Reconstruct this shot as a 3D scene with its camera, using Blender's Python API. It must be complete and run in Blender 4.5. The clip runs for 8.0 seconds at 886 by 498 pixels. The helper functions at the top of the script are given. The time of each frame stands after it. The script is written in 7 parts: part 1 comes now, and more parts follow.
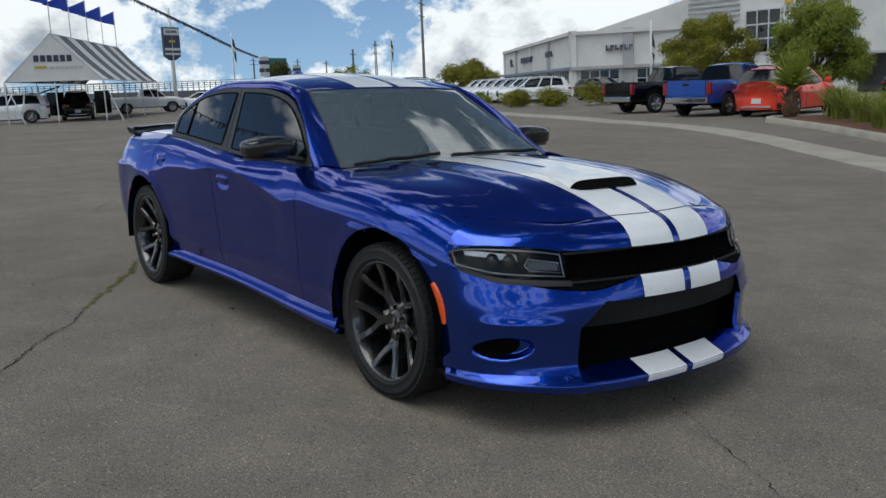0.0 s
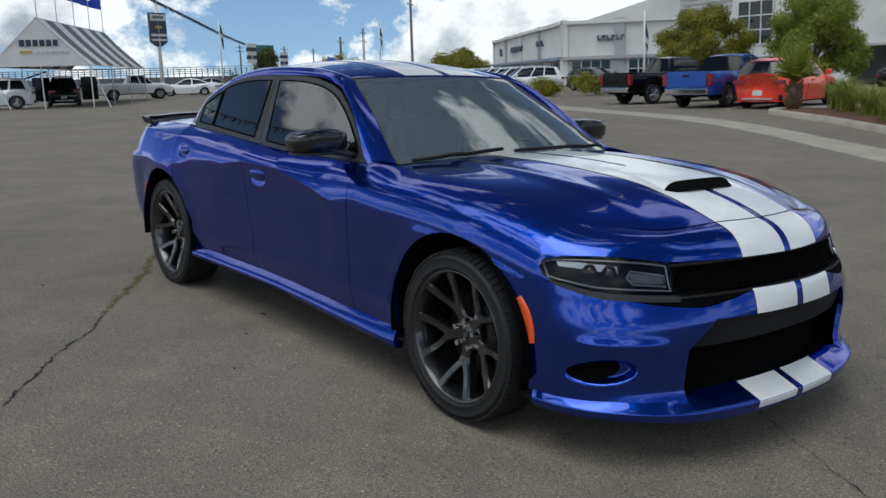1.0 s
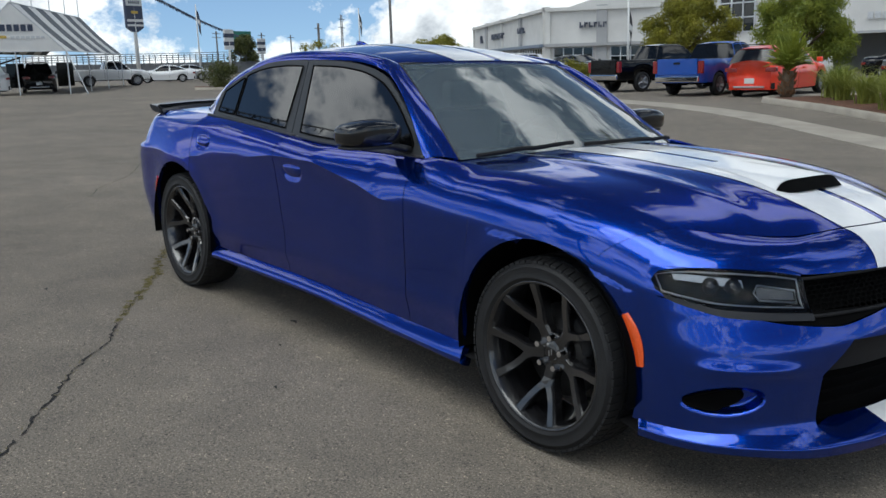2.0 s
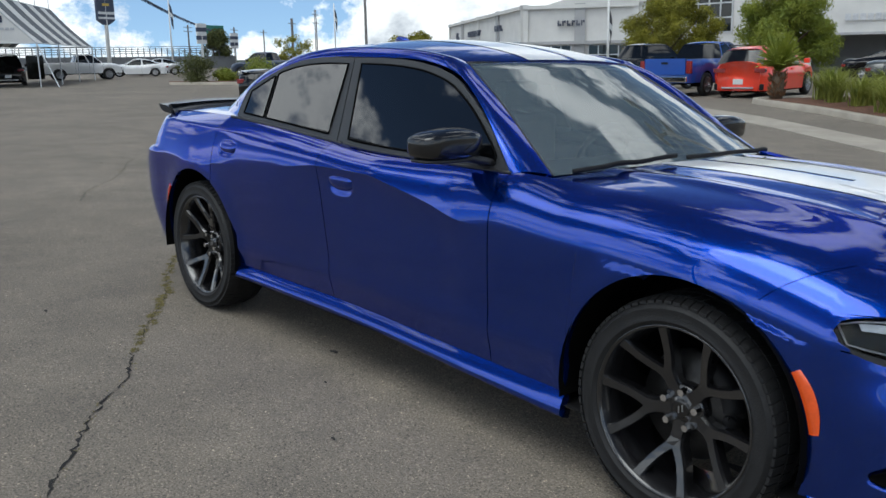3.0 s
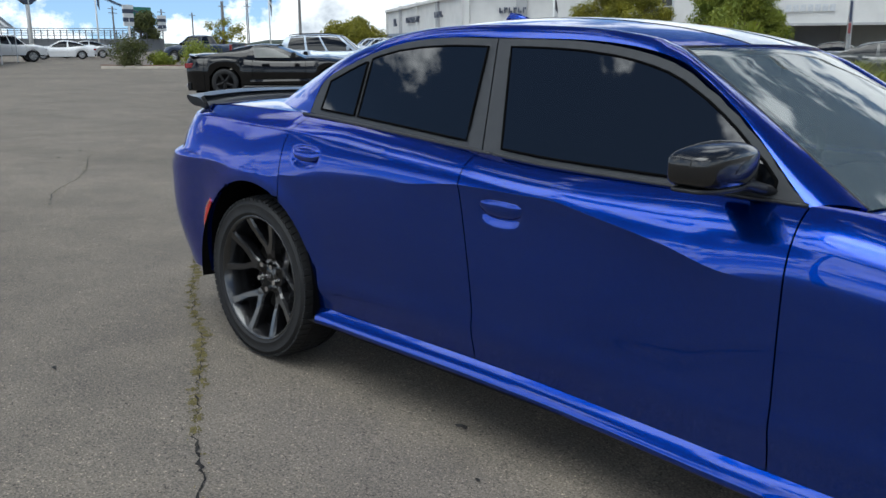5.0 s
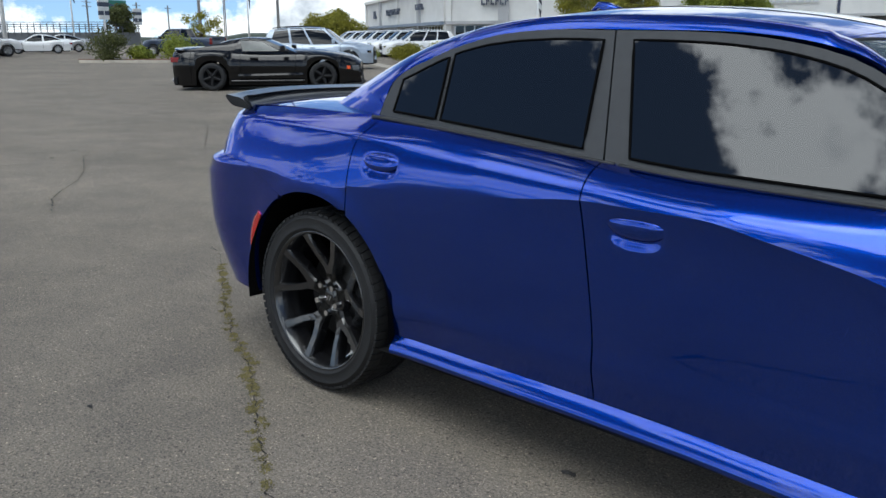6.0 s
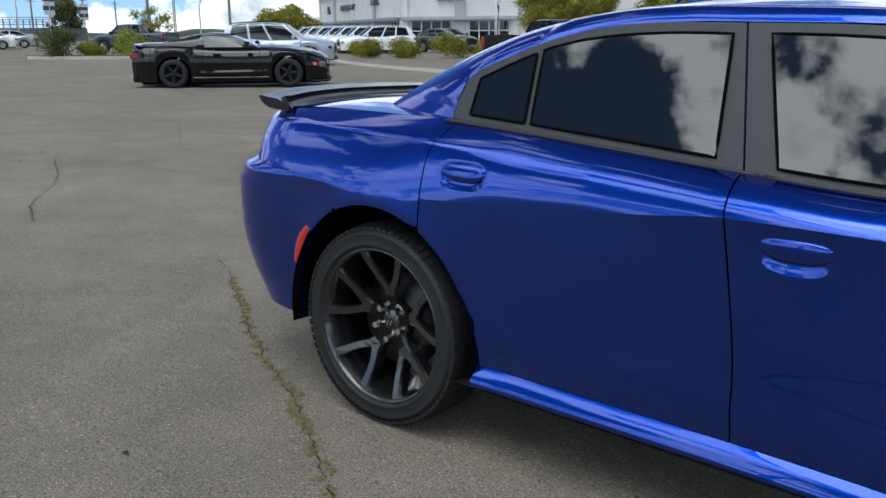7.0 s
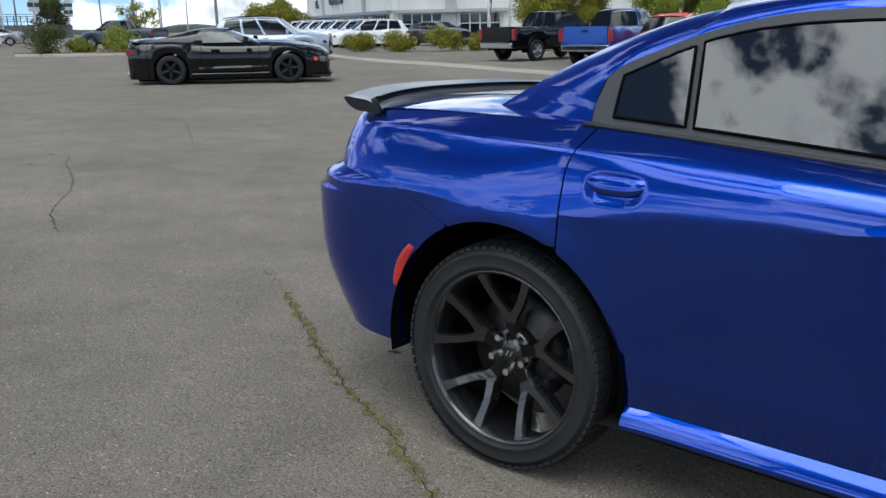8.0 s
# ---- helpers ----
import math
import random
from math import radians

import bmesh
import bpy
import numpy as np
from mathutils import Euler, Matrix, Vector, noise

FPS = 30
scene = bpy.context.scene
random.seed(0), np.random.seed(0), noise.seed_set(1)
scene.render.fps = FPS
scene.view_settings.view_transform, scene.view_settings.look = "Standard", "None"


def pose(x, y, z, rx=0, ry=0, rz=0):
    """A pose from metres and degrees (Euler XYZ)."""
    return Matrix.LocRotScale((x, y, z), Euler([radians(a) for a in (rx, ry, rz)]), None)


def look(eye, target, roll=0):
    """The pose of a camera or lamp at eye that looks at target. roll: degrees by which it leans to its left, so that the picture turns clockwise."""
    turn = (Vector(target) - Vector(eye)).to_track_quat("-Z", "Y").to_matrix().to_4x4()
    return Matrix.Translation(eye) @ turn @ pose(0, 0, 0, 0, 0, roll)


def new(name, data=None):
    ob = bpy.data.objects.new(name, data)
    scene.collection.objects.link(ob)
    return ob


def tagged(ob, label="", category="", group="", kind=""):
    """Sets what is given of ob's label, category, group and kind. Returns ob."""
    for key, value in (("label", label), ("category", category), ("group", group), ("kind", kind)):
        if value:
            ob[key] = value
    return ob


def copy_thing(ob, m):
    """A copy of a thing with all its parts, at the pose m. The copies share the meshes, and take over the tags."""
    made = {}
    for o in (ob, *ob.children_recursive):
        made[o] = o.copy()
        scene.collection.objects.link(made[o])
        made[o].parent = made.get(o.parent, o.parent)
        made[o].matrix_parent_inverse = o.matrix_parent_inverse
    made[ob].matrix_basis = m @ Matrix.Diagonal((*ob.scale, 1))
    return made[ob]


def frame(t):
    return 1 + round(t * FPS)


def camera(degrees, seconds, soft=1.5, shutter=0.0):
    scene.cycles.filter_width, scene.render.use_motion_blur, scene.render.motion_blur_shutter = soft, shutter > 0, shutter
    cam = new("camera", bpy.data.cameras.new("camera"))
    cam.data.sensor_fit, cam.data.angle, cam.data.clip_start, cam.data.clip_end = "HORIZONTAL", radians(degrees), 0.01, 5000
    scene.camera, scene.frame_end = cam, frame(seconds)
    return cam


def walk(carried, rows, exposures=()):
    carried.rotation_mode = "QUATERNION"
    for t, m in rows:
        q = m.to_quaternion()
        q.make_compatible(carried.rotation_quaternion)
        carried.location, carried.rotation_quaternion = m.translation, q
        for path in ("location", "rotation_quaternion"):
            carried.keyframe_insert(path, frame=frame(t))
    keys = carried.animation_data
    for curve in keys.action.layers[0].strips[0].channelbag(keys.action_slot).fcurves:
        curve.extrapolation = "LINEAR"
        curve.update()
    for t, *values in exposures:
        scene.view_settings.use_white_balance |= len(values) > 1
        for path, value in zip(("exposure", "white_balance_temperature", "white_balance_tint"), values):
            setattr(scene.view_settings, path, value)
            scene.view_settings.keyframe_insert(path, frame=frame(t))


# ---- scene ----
cam = camera(53.6, 8.0)
PATH = [
    (0, (4.721, -2.99, 1.383), (3.153, -1.803, 1.021), -0.2),
    (0.5, (4.47, -2.986, 1.374), (2.912, -1.787, 1.008), 0.4),
    (1, (4.168, -3.041, 1.382), (2.624, -1.83, 0.996), 0.3),
    (1.5, (3.907, -3.076, 1.372), (2.38, -1.849, 0.967), 0.2),
    (3, (2.919, -3.056, 1.374), (1.454, -1.76, 0.955), 1.1),
    (3.5, (2.605, -3.041, 1.356), (1.165, -1.719, 0.933), 1.2),
    (4, (2.262, -3.01, 1.356), (0.852, -1.658, 0.926), 1.6),
    (4.5, (1.902, -3.003, 1.347), (0.527, -1.618, 0.912), 1.8),
    (6, (1.009, -2.967, 1.333), (-0.306, -1.532, 0.875), 1.6),
    (6.5, (0.716, -2.984, 1.338), (-0.56, -1.515, 0.876), 1.5),
    (7, (0.462, -2.984, 1.317), (-0.774, -1.481, 0.853), 1.6),
    (7.5, (0.165, -2.964, 1.317), (-1.099, -1.488, 0.845), 0.9),
    (8, (-0.102, -2.963, 1.306), (-1.315, -1.447, 0.828), 1.0),
]
# the ground under the sedan tilts against the plumb line
LEVEL = Vector((-0.022, -0.030, 1.0)).normalized().rotation_difference(Vector((0, 0, 1))).to_matrix().to_4x4()
walk(cam, [(t, LEVEL @ look(eye, target, roll)) for t, eye, target, roll in PATH],
     [(0.0, -0.02, 6150, 5), (1.5, 0.16, 6150, 5), (3.0, 0.38, 6100, 5), (4.5, 0.54, 6050, 5), (6.5, 0.52, 6000, 5), (8.0, 0.64, 6000, 5)])

# ---- world and sun ----
SUN_ELEV, SUN_AZ = 64.0, -72.0      # azimuth of the sun, degrees from +x towards +y
world = bpy.data.worlds.new("sky")
scene.world = world
world.use_nodes = True


def link(tree, a, b):
    tree.links.new(a, b)


def node(tree, kind, **values):
    n = tree.nodes.new(kind)
    for key, value in values.items():
        if key in n.inputs:
            n.inputs[key].default_value = value
    return n


def build_sky():
    t = world.node_tree
    t.nodes.clear()
    out = t.nodes.new("ShaderNodeOutputWorld")
    sky = t.nodes.new("ShaderNodeTexSky")
    sky.sky_type = "NISHITA"
    sky.sun_disc = False
    sky.sun_elevation = radians(SUN_ELEV)
    sky.sun_rotation = radians(90 - SUN_AZ)
    sky.air_density, sky.dust_density, sky.ozone_density = 1.0, 0.25, 2.6
    co = t.nodes.new("ShaderNodeTexCoord")
    raised = t.nodes.new("ShaderNodeVectorMath")
    raised.operation = "ADD"
    raised.inputs[1].default_value = (0, 0, 0.13)
    link(t, co.outputs["Generated"], raised.inputs[0])
    link(t, raised.outputs[0], sky.inputs["Vector"])
    sep = t.nodes.new("ShaderNodeSeparateXYZ")
    link(t, co.outputs["Generated"], sep.inputs[0])
    # clouds lie on a flat layer: direction divided by height
    up = node(t, "ShaderNodeMath")
    up.operation = "MULTIPLY_ADD"
    link(t, sep.outputs["Z"], up.inputs[0])
    up.inputs[1].default_value = 0.6
    up.inputs[2].default_value = 0.5
    lim = node(t, "ShaderNodeMath")
    lim.operation = "MAXIMUM"
    link(t, up.outputs[0], lim.inputs[0])
    lim.inputs[1].default_value = 0.25
    div = t.nodes.new("ShaderNodeVectorMath")
    div.operation = "DIVIDE"
    comb = t.nodes.new("ShaderNodeCombineXYZ")
    for k in range(3):
        link(t, lim.outputs[0], comb.inputs[k])
    link(t, co.outputs["Generated"], div.inputs[0])
    link(t, comb.outputs[0], div.inputs[1])
    drift = t.nodes.new("ShaderNodeVectorMath")
    drift.operation = "ADD"
    drift.inputs[1].default_value = (1.746, 12.514, -9.878)
    link(t, div.outputs[0], drift.inputs[0])
    big = node(t, "ShaderNodeTexNoise", Scale=2.6, Detail=13.0, Roughness=0.62, Distortion=0.1)
    link(t, drift.outputs[0], big.inputs["Vector"])
    ramp = t.nodes.new("ShaderNodeValToRGB")
    ramp.color_ramp.elements[0].position = 0.504
    ramp.color_ramp.elements[1].position = 0.556
    # more cloud seen towards the horizon than overhead
    low = node(t, "ShaderNodeMapRange")
    for key, value in ((1, 0.03), (2, 0.46), (3, 0.052), (4, -0.022)):
        low.inputs[key].default_value = value
    link(t, sep.outputs["Z"], low.inputs[0])
    cover = node(t, "ShaderNodeMath")
    cover.operation = "ADD"
    link(t, big.outputs[0], cover.inputs[0])
    link(t, low.outputs[0], cover.inputs[1])
    link(t, cover.outputs[0], ramp.inputs[0])
    # white rims and tops, greyer where the cloud is thick
    fine = node(t, "ShaderNodeTexNoise", Scale=5.2, Detail=9.0, Roughness=0.62)
    shift = t.nodes.new("ShaderNodeVectorMath")
    shift.operation = "ADD"
    shift.inputs[1].default_value = (0.3, 0.2, 0.35)
    link(t, drift.outputs[0], shift.inputs[0])
    link(t, shift.outputs[0], fine.inputs["Vector"])
    # sunlit tops: the cloud is thinner a little higher up
    lifted = t.nodes.new("ShaderNodeVectorMath")
    lifted.operation = "ADD"
    lifted.inputs[1].default_value = (0.0, 0.0, 0.07)
    link(t, drift.outputs[0], lifted.inputs[0])
    above = node(t, "ShaderNodeTexNoise", Scale=2.6, Detail=6.0, Roughness=0.62, Distortion=0.1)
    link(t, lifted.outputs[0], above.inputs["Vector"])
    rise = node(t, "ShaderNodeMath")
    rise.operation = "SUBTRACT"
    link(t, big.outputs[0], rise.inputs[0])
    link(t, above.outputs[0], rise.inputs[1])
    relief = node(t, "ShaderNodeMath")
    relief.operation = "MULTIPLY_ADD"
    relief.inputs[1].default_value = 1.4
    link(t, rise.outputs[0], relief.inputs[0])
    link(t, fine.outputs[0], relief.inputs[2])
    thick = node(t, "ShaderNodeMapRange")
    for key, value in ((1, 0.56), (2, 0.80), (3, 0.0), (4, 0.30)):
        thick.inputs[key].default_value = value
    link(t, big.outputs[0], thick.inputs[0])
    shade = node(t, "ShaderNodeMath")
    shade.operation = "SUBTRACT"
    link(t, relief.outputs[0], shade.inputs[0])
    link(t, thick.outputs[0], shade.inputs[1])
    tone = t.nodes.new("ShaderNodeValToRGB")
    tone.color_ramp.elements[0].position = 0.20
    tone.color_ramp.elements[0].color = (4.3, 4.6, 5.1, 1)
    tone.color_ramp.elements[1].position = 0.50
    tone.color_ramp.elements[1].color = (11.2, 11.2, 11.2, 1)
    link(t, shade.outputs[0], tone.inputs[0])
    # clouds are brighter round the sun, as thin cloud scatters its light forwards
    dot = t.nodes.new("ShaderNodeVectorMath")
    dot.operation = "DOT_PRODUCT"
    dot.inputs[1].default_value = (math.cos(radians(SUN_AZ)) * math.cos(radians(SUN_ELEV)), math.sin(radians(SUN_AZ)) * math.cos(radians(SUN_ELEV)), math.sin(radians(SUN_ELEV)))
    link(t, co.outputs["Generated"], dot.inputs[0])
    glow = node(t, "ShaderNodeMapRange")
    glow.interpolation_type = "SMOOTHSTEP"
    for key, value in ((1, 0.15), (2, 1.0), (3, 1.0), (4, 2.1)):
        glow.inputs[key].default_value = value
    link(t, dot.outputs["Value"], glow.inputs[0])
    bright = t.nodes.new("ShaderNodeVectorMath")
    bright.operation = "SCALE"
    link(t, tone.outputs[0], bright.inputs[0])
    link(t, glow.outputs[0], bright.inputs["Scale"])
    mix = t.nodes.new("ShaderNodeMixRGB")
    link(t, ramp.outputs[0], mix.inputs[0])
    clear = t.nodes.new("ShaderNodeVectorMath")
    clear.operation = "SCALE"
    # the blue deepens quickly above the horizon
    deep = node(t, "ShaderNodeMapRange")
    for key, value in ((1, 0.16), (2, 0.50), (3, 1.3), (4, 0.55)):
        deep.inputs[key].default_value = value
    link(t, sep.outputs["Z"], deep.inputs[0])
    link(t, deep.outputs[0], clear.inputs["Scale"])
    link(t, sky.outputs[0], clear.inputs[0])
    link(t, clear.outputs[0], mix.inputs[1])
    link(t, bright.outputs[0], mix.inputs[2])
    bg = node(t, "ShaderNodeBackground", Strength=0.087)
    link(t, mix.outputs[0], bg.inputs[0])
    link(t, bg.outputs[0], out.inputs[0])


build_sky()
sun_data = bpy.data.lights.new("sun", "SUN")
sun_data.energy, sun_data.angle, sun_data.color = 1.35, radians(45.0), (1.0, 0.97, 0.92)
sun = new("sun", sun_data)
sun.matrix_world = look((0, 0, 50), (-math.cos(radians(SUN_AZ)) * math.cos(radians(SUN_ELEV)) * 10,
                                     -math.sin(radians(SUN_AZ)) * math.cos(radians(SUN_ELEV)) * 10,
                                     50 - math.sin(radians(SUN_ELEV)) * 10))


# ---- materials ----
def material(name, color, rough=0.5, metal=0.0, coat=0.0, coat_rough=0.03, vary=0.0, scale=8.0, bump=0.0, bump_scale=60.0,
             second=None, spec=0.5):
    m = bpy.data.materials.new(name)
    m.use_nodes = True
    t = m.node_tree
    b = t.nodes["Principled BSDF"]
    b.inputs["Roughness"].default_value, b.inputs["Metallic"].default_value = rough, metal
    b.inputs["Coat Weight"].default_value, b.inputs["Coat Roughness"].default_value = coat, coat_rough
    b.inputs["Specular IOR Level"].default_value = spec
    b.inputs["Base Color"].default_value = (*color, 1)
    if vary > 0 or second:
        co = t.nodes.new("ShaderNodeTexCoord")
        n = node(t, "ShaderNodeTexNoise", Scale=scale, Detail=8.0, Roughness=0.62)
        link(t, co.outputs["Object"], n.inputs["Vector"])
        r = t.nodes.new("ShaderNodeValToRGB")
        r.color_ramp.elements[0].position, r.color_ramp.elements[1].position = 0.32, 0.68
        low = second if second else tuple(c * (1 - vary) for c in color)
        high = color if second else tuple(min(1, c * (1 + vary)) for c in color)
        r.color_ramp.elements[0].color, r.color_ramp.elements[1].color = (*low, 1), (*high, 1)
        link(t, n.outputs[0], r.inputs[0])
        link(t, r.outputs[0], b.inputs["Base Color"])
    if bump > 0:
        co2 = t.nodes.new("ShaderNodeTexCoord")
        n2 = node(t, "ShaderNodeTexNoise", Scale=bump_scale, Detail=4.0)
        link(t, co2.outputs["Object"], n2.inputs["Vector"])
        bp = node(t, "ShaderNodeBump", Strength=bump, Distance=0.01)
        link(t, n2.outputs[0], bp.inputs["Height"])
        link(t, bp.outputs[0], b.inputs["Normal"])
    return m


def glass_material(name, tint, rough=0.02, clear=0.5, coat_color=(0.02, 0.02, 0.02), ior=1.6):
    """Tinted pane: part of the light goes straight through, the rest meets a film of coat_color under gloss."""
    m = bpy.data.materials.new(name)
    m.use_nodes = True
    t = m.node_tree
    t.nodes.clear()
    out = t.nodes.new("ShaderNodeOutputMaterial")
    tr = t.nodes.new("ShaderNodeBsdfTransparent")
    tr.inputs[0].default_value = (*tint, 1)
    di = t.nodes.new("ShaderNodeBsdfDiffuse")
    di.inputs[0].default_value = (*coat_color, 1)
    body = t.nodes.new("ShaderNodeMixShader")
    body.inputs[0].default_value = clear
    link(t, di.outputs[0], body.inputs[1])
    link(t, tr.outputs[0], body.inputs[2])
    gl = node(t, "ShaderNodeBsdfGlossy", Roughness=rough)
    gl.inputs[0].default_value = (1, 1, 1, 1)
    fr = node(t, "ShaderNodeFresnel", IOR=ior)
    mix = t.nodes.new("ShaderNodeMixShader")
    link(t, fr.outputs[0], mix.inputs[0])
    link(t, body.outputs[0], mix.inputs[1])
    link(t, gl.outputs[0], mix.inputs[2])
    link(t, mix.outputs[0], out.inputs[0])
    return m


def leaf_material(name, color, second):
    """Leaves that pass part of the light."""
    m = material(name, color, rough=0.55, second=second, scale=1.6)
    t = m.node_tree
    b = t.nodes["Principled BSDF"]
    out = t.nodes["Material Output"]
    tr = t.nodes.new("ShaderNodeBsdfTranslucent")
    link(t, b.inputs["Base Color"].links[0].from_socket, tr.inputs[0])
    mix = t.nodes.new("ShaderNodeMixShader")
    mix.inputs[0].default_value = 0.4
    link(t, b.outputs[0], mix.inputs[1])
    link(t, tr.outputs[0], mix.inputs[2])
    link(t, mix.outputs[0], out.inputs[0])
    return m


def paint_material(name, color, deep):
    """Metallic car paint under clear lacquer, with flake."""
    m = material(name, color, rough=0.2, metal=0.93, coat=1.0, coat_rough=0.008)
    t = m.node_tree
    b = t.nodes["Principled BSDF"]
    co = t.nodes.new("ShaderNodeTexCoord")
    b.inputs["Coat IOR"].default_value = 1.5
    b.inputs["Specular Tint"].default_value = (0.25, 0.40, 1.0, 1)
    v = node(t, "ShaderNodeTexVoronoi", Scale=900.0)
    link(t, co.outputs["Object"], v.inputs["Vector"])
    mix = t.nodes.new("ShaderNodeMixRGB")
    mix.inputs[1].default_value, mix.inputs[2].default_value = (*color, 1), (*deep, 1)
    link(t, v.outputs["Color"], mix.inputs[0])
    link(t, mix.outputs[0], b.inputs["Base Color"])
    return m


PAINT = paint_material("blue_lacquer", (0.0004, 0.046, 0.39), (0.0003, 0.024, 0.23))
STRIPE = material("white_vinyl", (0.80, 0.80, 0.79), rough=0.28, coat=0.6, vary=0.03, scale=40)
GLOSS_BLACK = material("gloss_black", (0.005, 0.005, 0.0055), rough=0.2, coat=0.6, spec=0.35)
FRAME_SATIN = material("satin_grey_black_frame", (0.024, 0.026, 0.029), rough=0.5, vary=0.1, scale=30, bump=0.04, bump_scale=400)
TRIM_BLACK = material("satin_black_trim", (0.013, 0.013, 0.0145), rough=0.45, vary=0.2, scale=30)
MATT_BLACK = material("matt_black_plastic", (0.008, 0.008, 0.009), spec=0.3, rough=0.7, vary=0.25, scale=25, bump=0.1, bump_scale=300)
# near-black: puts the shade of hollows into the colour; black trim uses it too
VOID = material("cavity_shade_and_trim_black", (0.003, 0.003, 0.003), spec=0.05, rough=0.95, vary=0.3, scale=9)
RUBBER = material("tyre_rubber", (0.011, 0.011, 0.0115), spec=0.35, rough=0.6, vary=0.25, scale=14, bump=0.25, bump_scale=160)
ALLOY = material("black_alloy", (0.0075, 0.0075, 0.0085), spec=0.5, rough=0.26, metal=0.0, coat=0.9, coat_rough=0.07, vary=0.15, scale=20)
STEEL = material("brushed_steel", (0.42, 0.42, 0.43), rough=0.34, metal=1.0, vary=0.2, scale=30)
DISC = material("dull_brake_iron", (0.06, 0.058, 0.056), rough=0.45, metal=0.9, vary=0.25, scale=20)
CHROME = material("chrome", (0.75, 0.75, 0.76), rough=0.08, metal=1.0)
LAMP_SILVER = material("silvered_lamp_bowl", (0.42, 0.43, 0.44), rough=0.42, metal=0.9, vary=0.1, scale=40)
LAMP_GREY = material("grey_light_guide", (0.10, 0.105, 0.11), rough=0.35, vary=0.1, scale=40)
AMBER = material("amber_lens", (0.75, 0.09, 0.012), rough=0.25, coat=1.0, vary=0.08, scale=60)
RED_LENS = material("red_lens", (0.42, 0.012, 0.010), rough=0.2, coat=1.0, vary=0.15, scale=50)
LAMP_RED = material("dark_red_tail_lens", (0.20, 0.008, 0.008), rough=0.2, coat=0.8, vary=0.15, scale=50)
TINT = glass_material("privacy_glass", (0.02, 0.024, 0.03), clear=0.6, coat_color=(0.004, 0.005, 0.007), ior=1.82)
# the screen's pale film colour imitates sky glare and haze on the glass
SCREEN = glass_material("windscreen_glass_glare_film", (0.62, 0.70, 0.66), clear=0.74, coat_color=(0.28, 0.34, 0.335), ior=2.4)
LENS = glass_material("headlight_cover", (0.93, 0.94, 0.95), clear=0.985, ior=1.32)
SEAT = material("dark_upholstery", (0.02, 0.02, 0.022), rough=0.8, vary=0.2, scale=30, bump=0.2)
LIGHT_TRIM = material("light_grey_headliner", (0.42, 0.42, 0.40), rough=0.85, vary=0.06, scale=30)


# ---- mesh helpers ----
def mesh_ob(name, verts, faces, mat, smooth=True):
    me = bpy.data.meshes.new(name)
    me.from_pydata([tuple(v) for v in verts], [], faces)
    me.polygons.foreach_set("use_smooth", [smooth] * len(me.polygons))
    me.materials.append(mat)
    me.update()
    return new(name, me)


def under(ob, parent, label=""):
    ob.parent = parent
    if label:
        ob["label"] = label
    return ob


def part(name, bm, mat, parent=None, label="", smooth=False):
    me = bpy.data.meshes.new(name)
    bm.normal_update()
    bm.to_mesh(me)
    bm.free()
    me.polygons.foreach_set("use_smooth", [smooth] * len(me.polygons))
    me.materials.append(mat)
    ob = new(name, me)
    if parent:
        ob.parent = parent
    if label:
        ob["label"] = label
    return ob


def curve(*keys):
    """A smooth function through (position, value) keys."""
    xs, vs = [k[0] for k in keys], [k[1] for k in keys]
    n = len(xs)
    d = [(vs[i + 1] - vs[i]) / (xs[i + 1] - xs[i]) for i in range(n - 1)]
    m = [d[0]] + [0 if d[i - 1] * d[i] <= 0 else 2 * d[i - 1] * d[i] / (d[i - 1] + d[i]) for i in range(1, n - 1)] + [d[-1]]

    def f(x):
        if x <= xs[0]:
            return vs[0]
        if x >= xs[-1]:
            return vs[-1]
        i = 0
        while x > xs[i + 1]:
            i += 1
        h = xs[i + 1] - xs[i]
        s = (x - xs[i]) / h
        return ((1 + 2 * s) * (1 - s) ** 2 * vs[i] + s * (1 - s) ** 2 * h * m[i]
                + s * s * (3 - 2 * s) * vs[i + 1] + s * s * (s - 1) * h * m[i + 1])
    return f


def sheet(name, f, nu, nv, mat, parent, label="", depth=0.02, side=1, us=None, vs=None, lift=0.0):
    """A panel: the grid f(u, v), u and v from 0 to 1, with its rim turned inwards by depth. side: 1 or -1 turns the normals."""
    us = us or [i / nu for i in range(nu + 1)]
    vs = vs or [j / nv for j in range(nv + 1)]
    nu, nv = len(us) - 1, len(vs) - 1
    p = np.array([[f(u, v) for v in vs] for u in us], float)
    du, dv = np.gradient(p, axis=0), np.gradient(p, axis=1)
    n = np.cross(du, dv) * side
    n /= np.linalg.norm(n, axis=2, keepdims=True) + 1e-12
    p = p + n * lift
    verts = list(p.reshape(-1, 3))
    def at(i, j):
        return i * (nv + 1) + j
    faces = []
    for i in range(nu):
        for j in range(nv):
            q = (at(i, j), at(i + 1, j), at(i + 1, j + 1), at(i, j + 1))
            faces.append(q if side > 0 else q[::-1])
    if depth:
        ring = [(i, 0) for i in range(nu)] + [(nu, j) for j in range(nv)] + [(i, nv) for i in range(nu, 0, -1)] + [(0, j) for j in range(nv, 0, -1)]
        base = len(verts)
        for i, j in ring:
            verts.append(p[i, j])
        for i, j in ring:
            verts.append(p[i, j] - n[i, j] * depth)
        k = len(ring)
        for a in range(k):
            b = (a + 1) % k
            q = (base + a, base + k + a, base + k + b, base + b)
            faces.append(q if side > 0 else q[::-1])
    ob = mesh_ob(name, verts, faces, mat)
    if parent:
        under(ob, parent, label)
    return ob


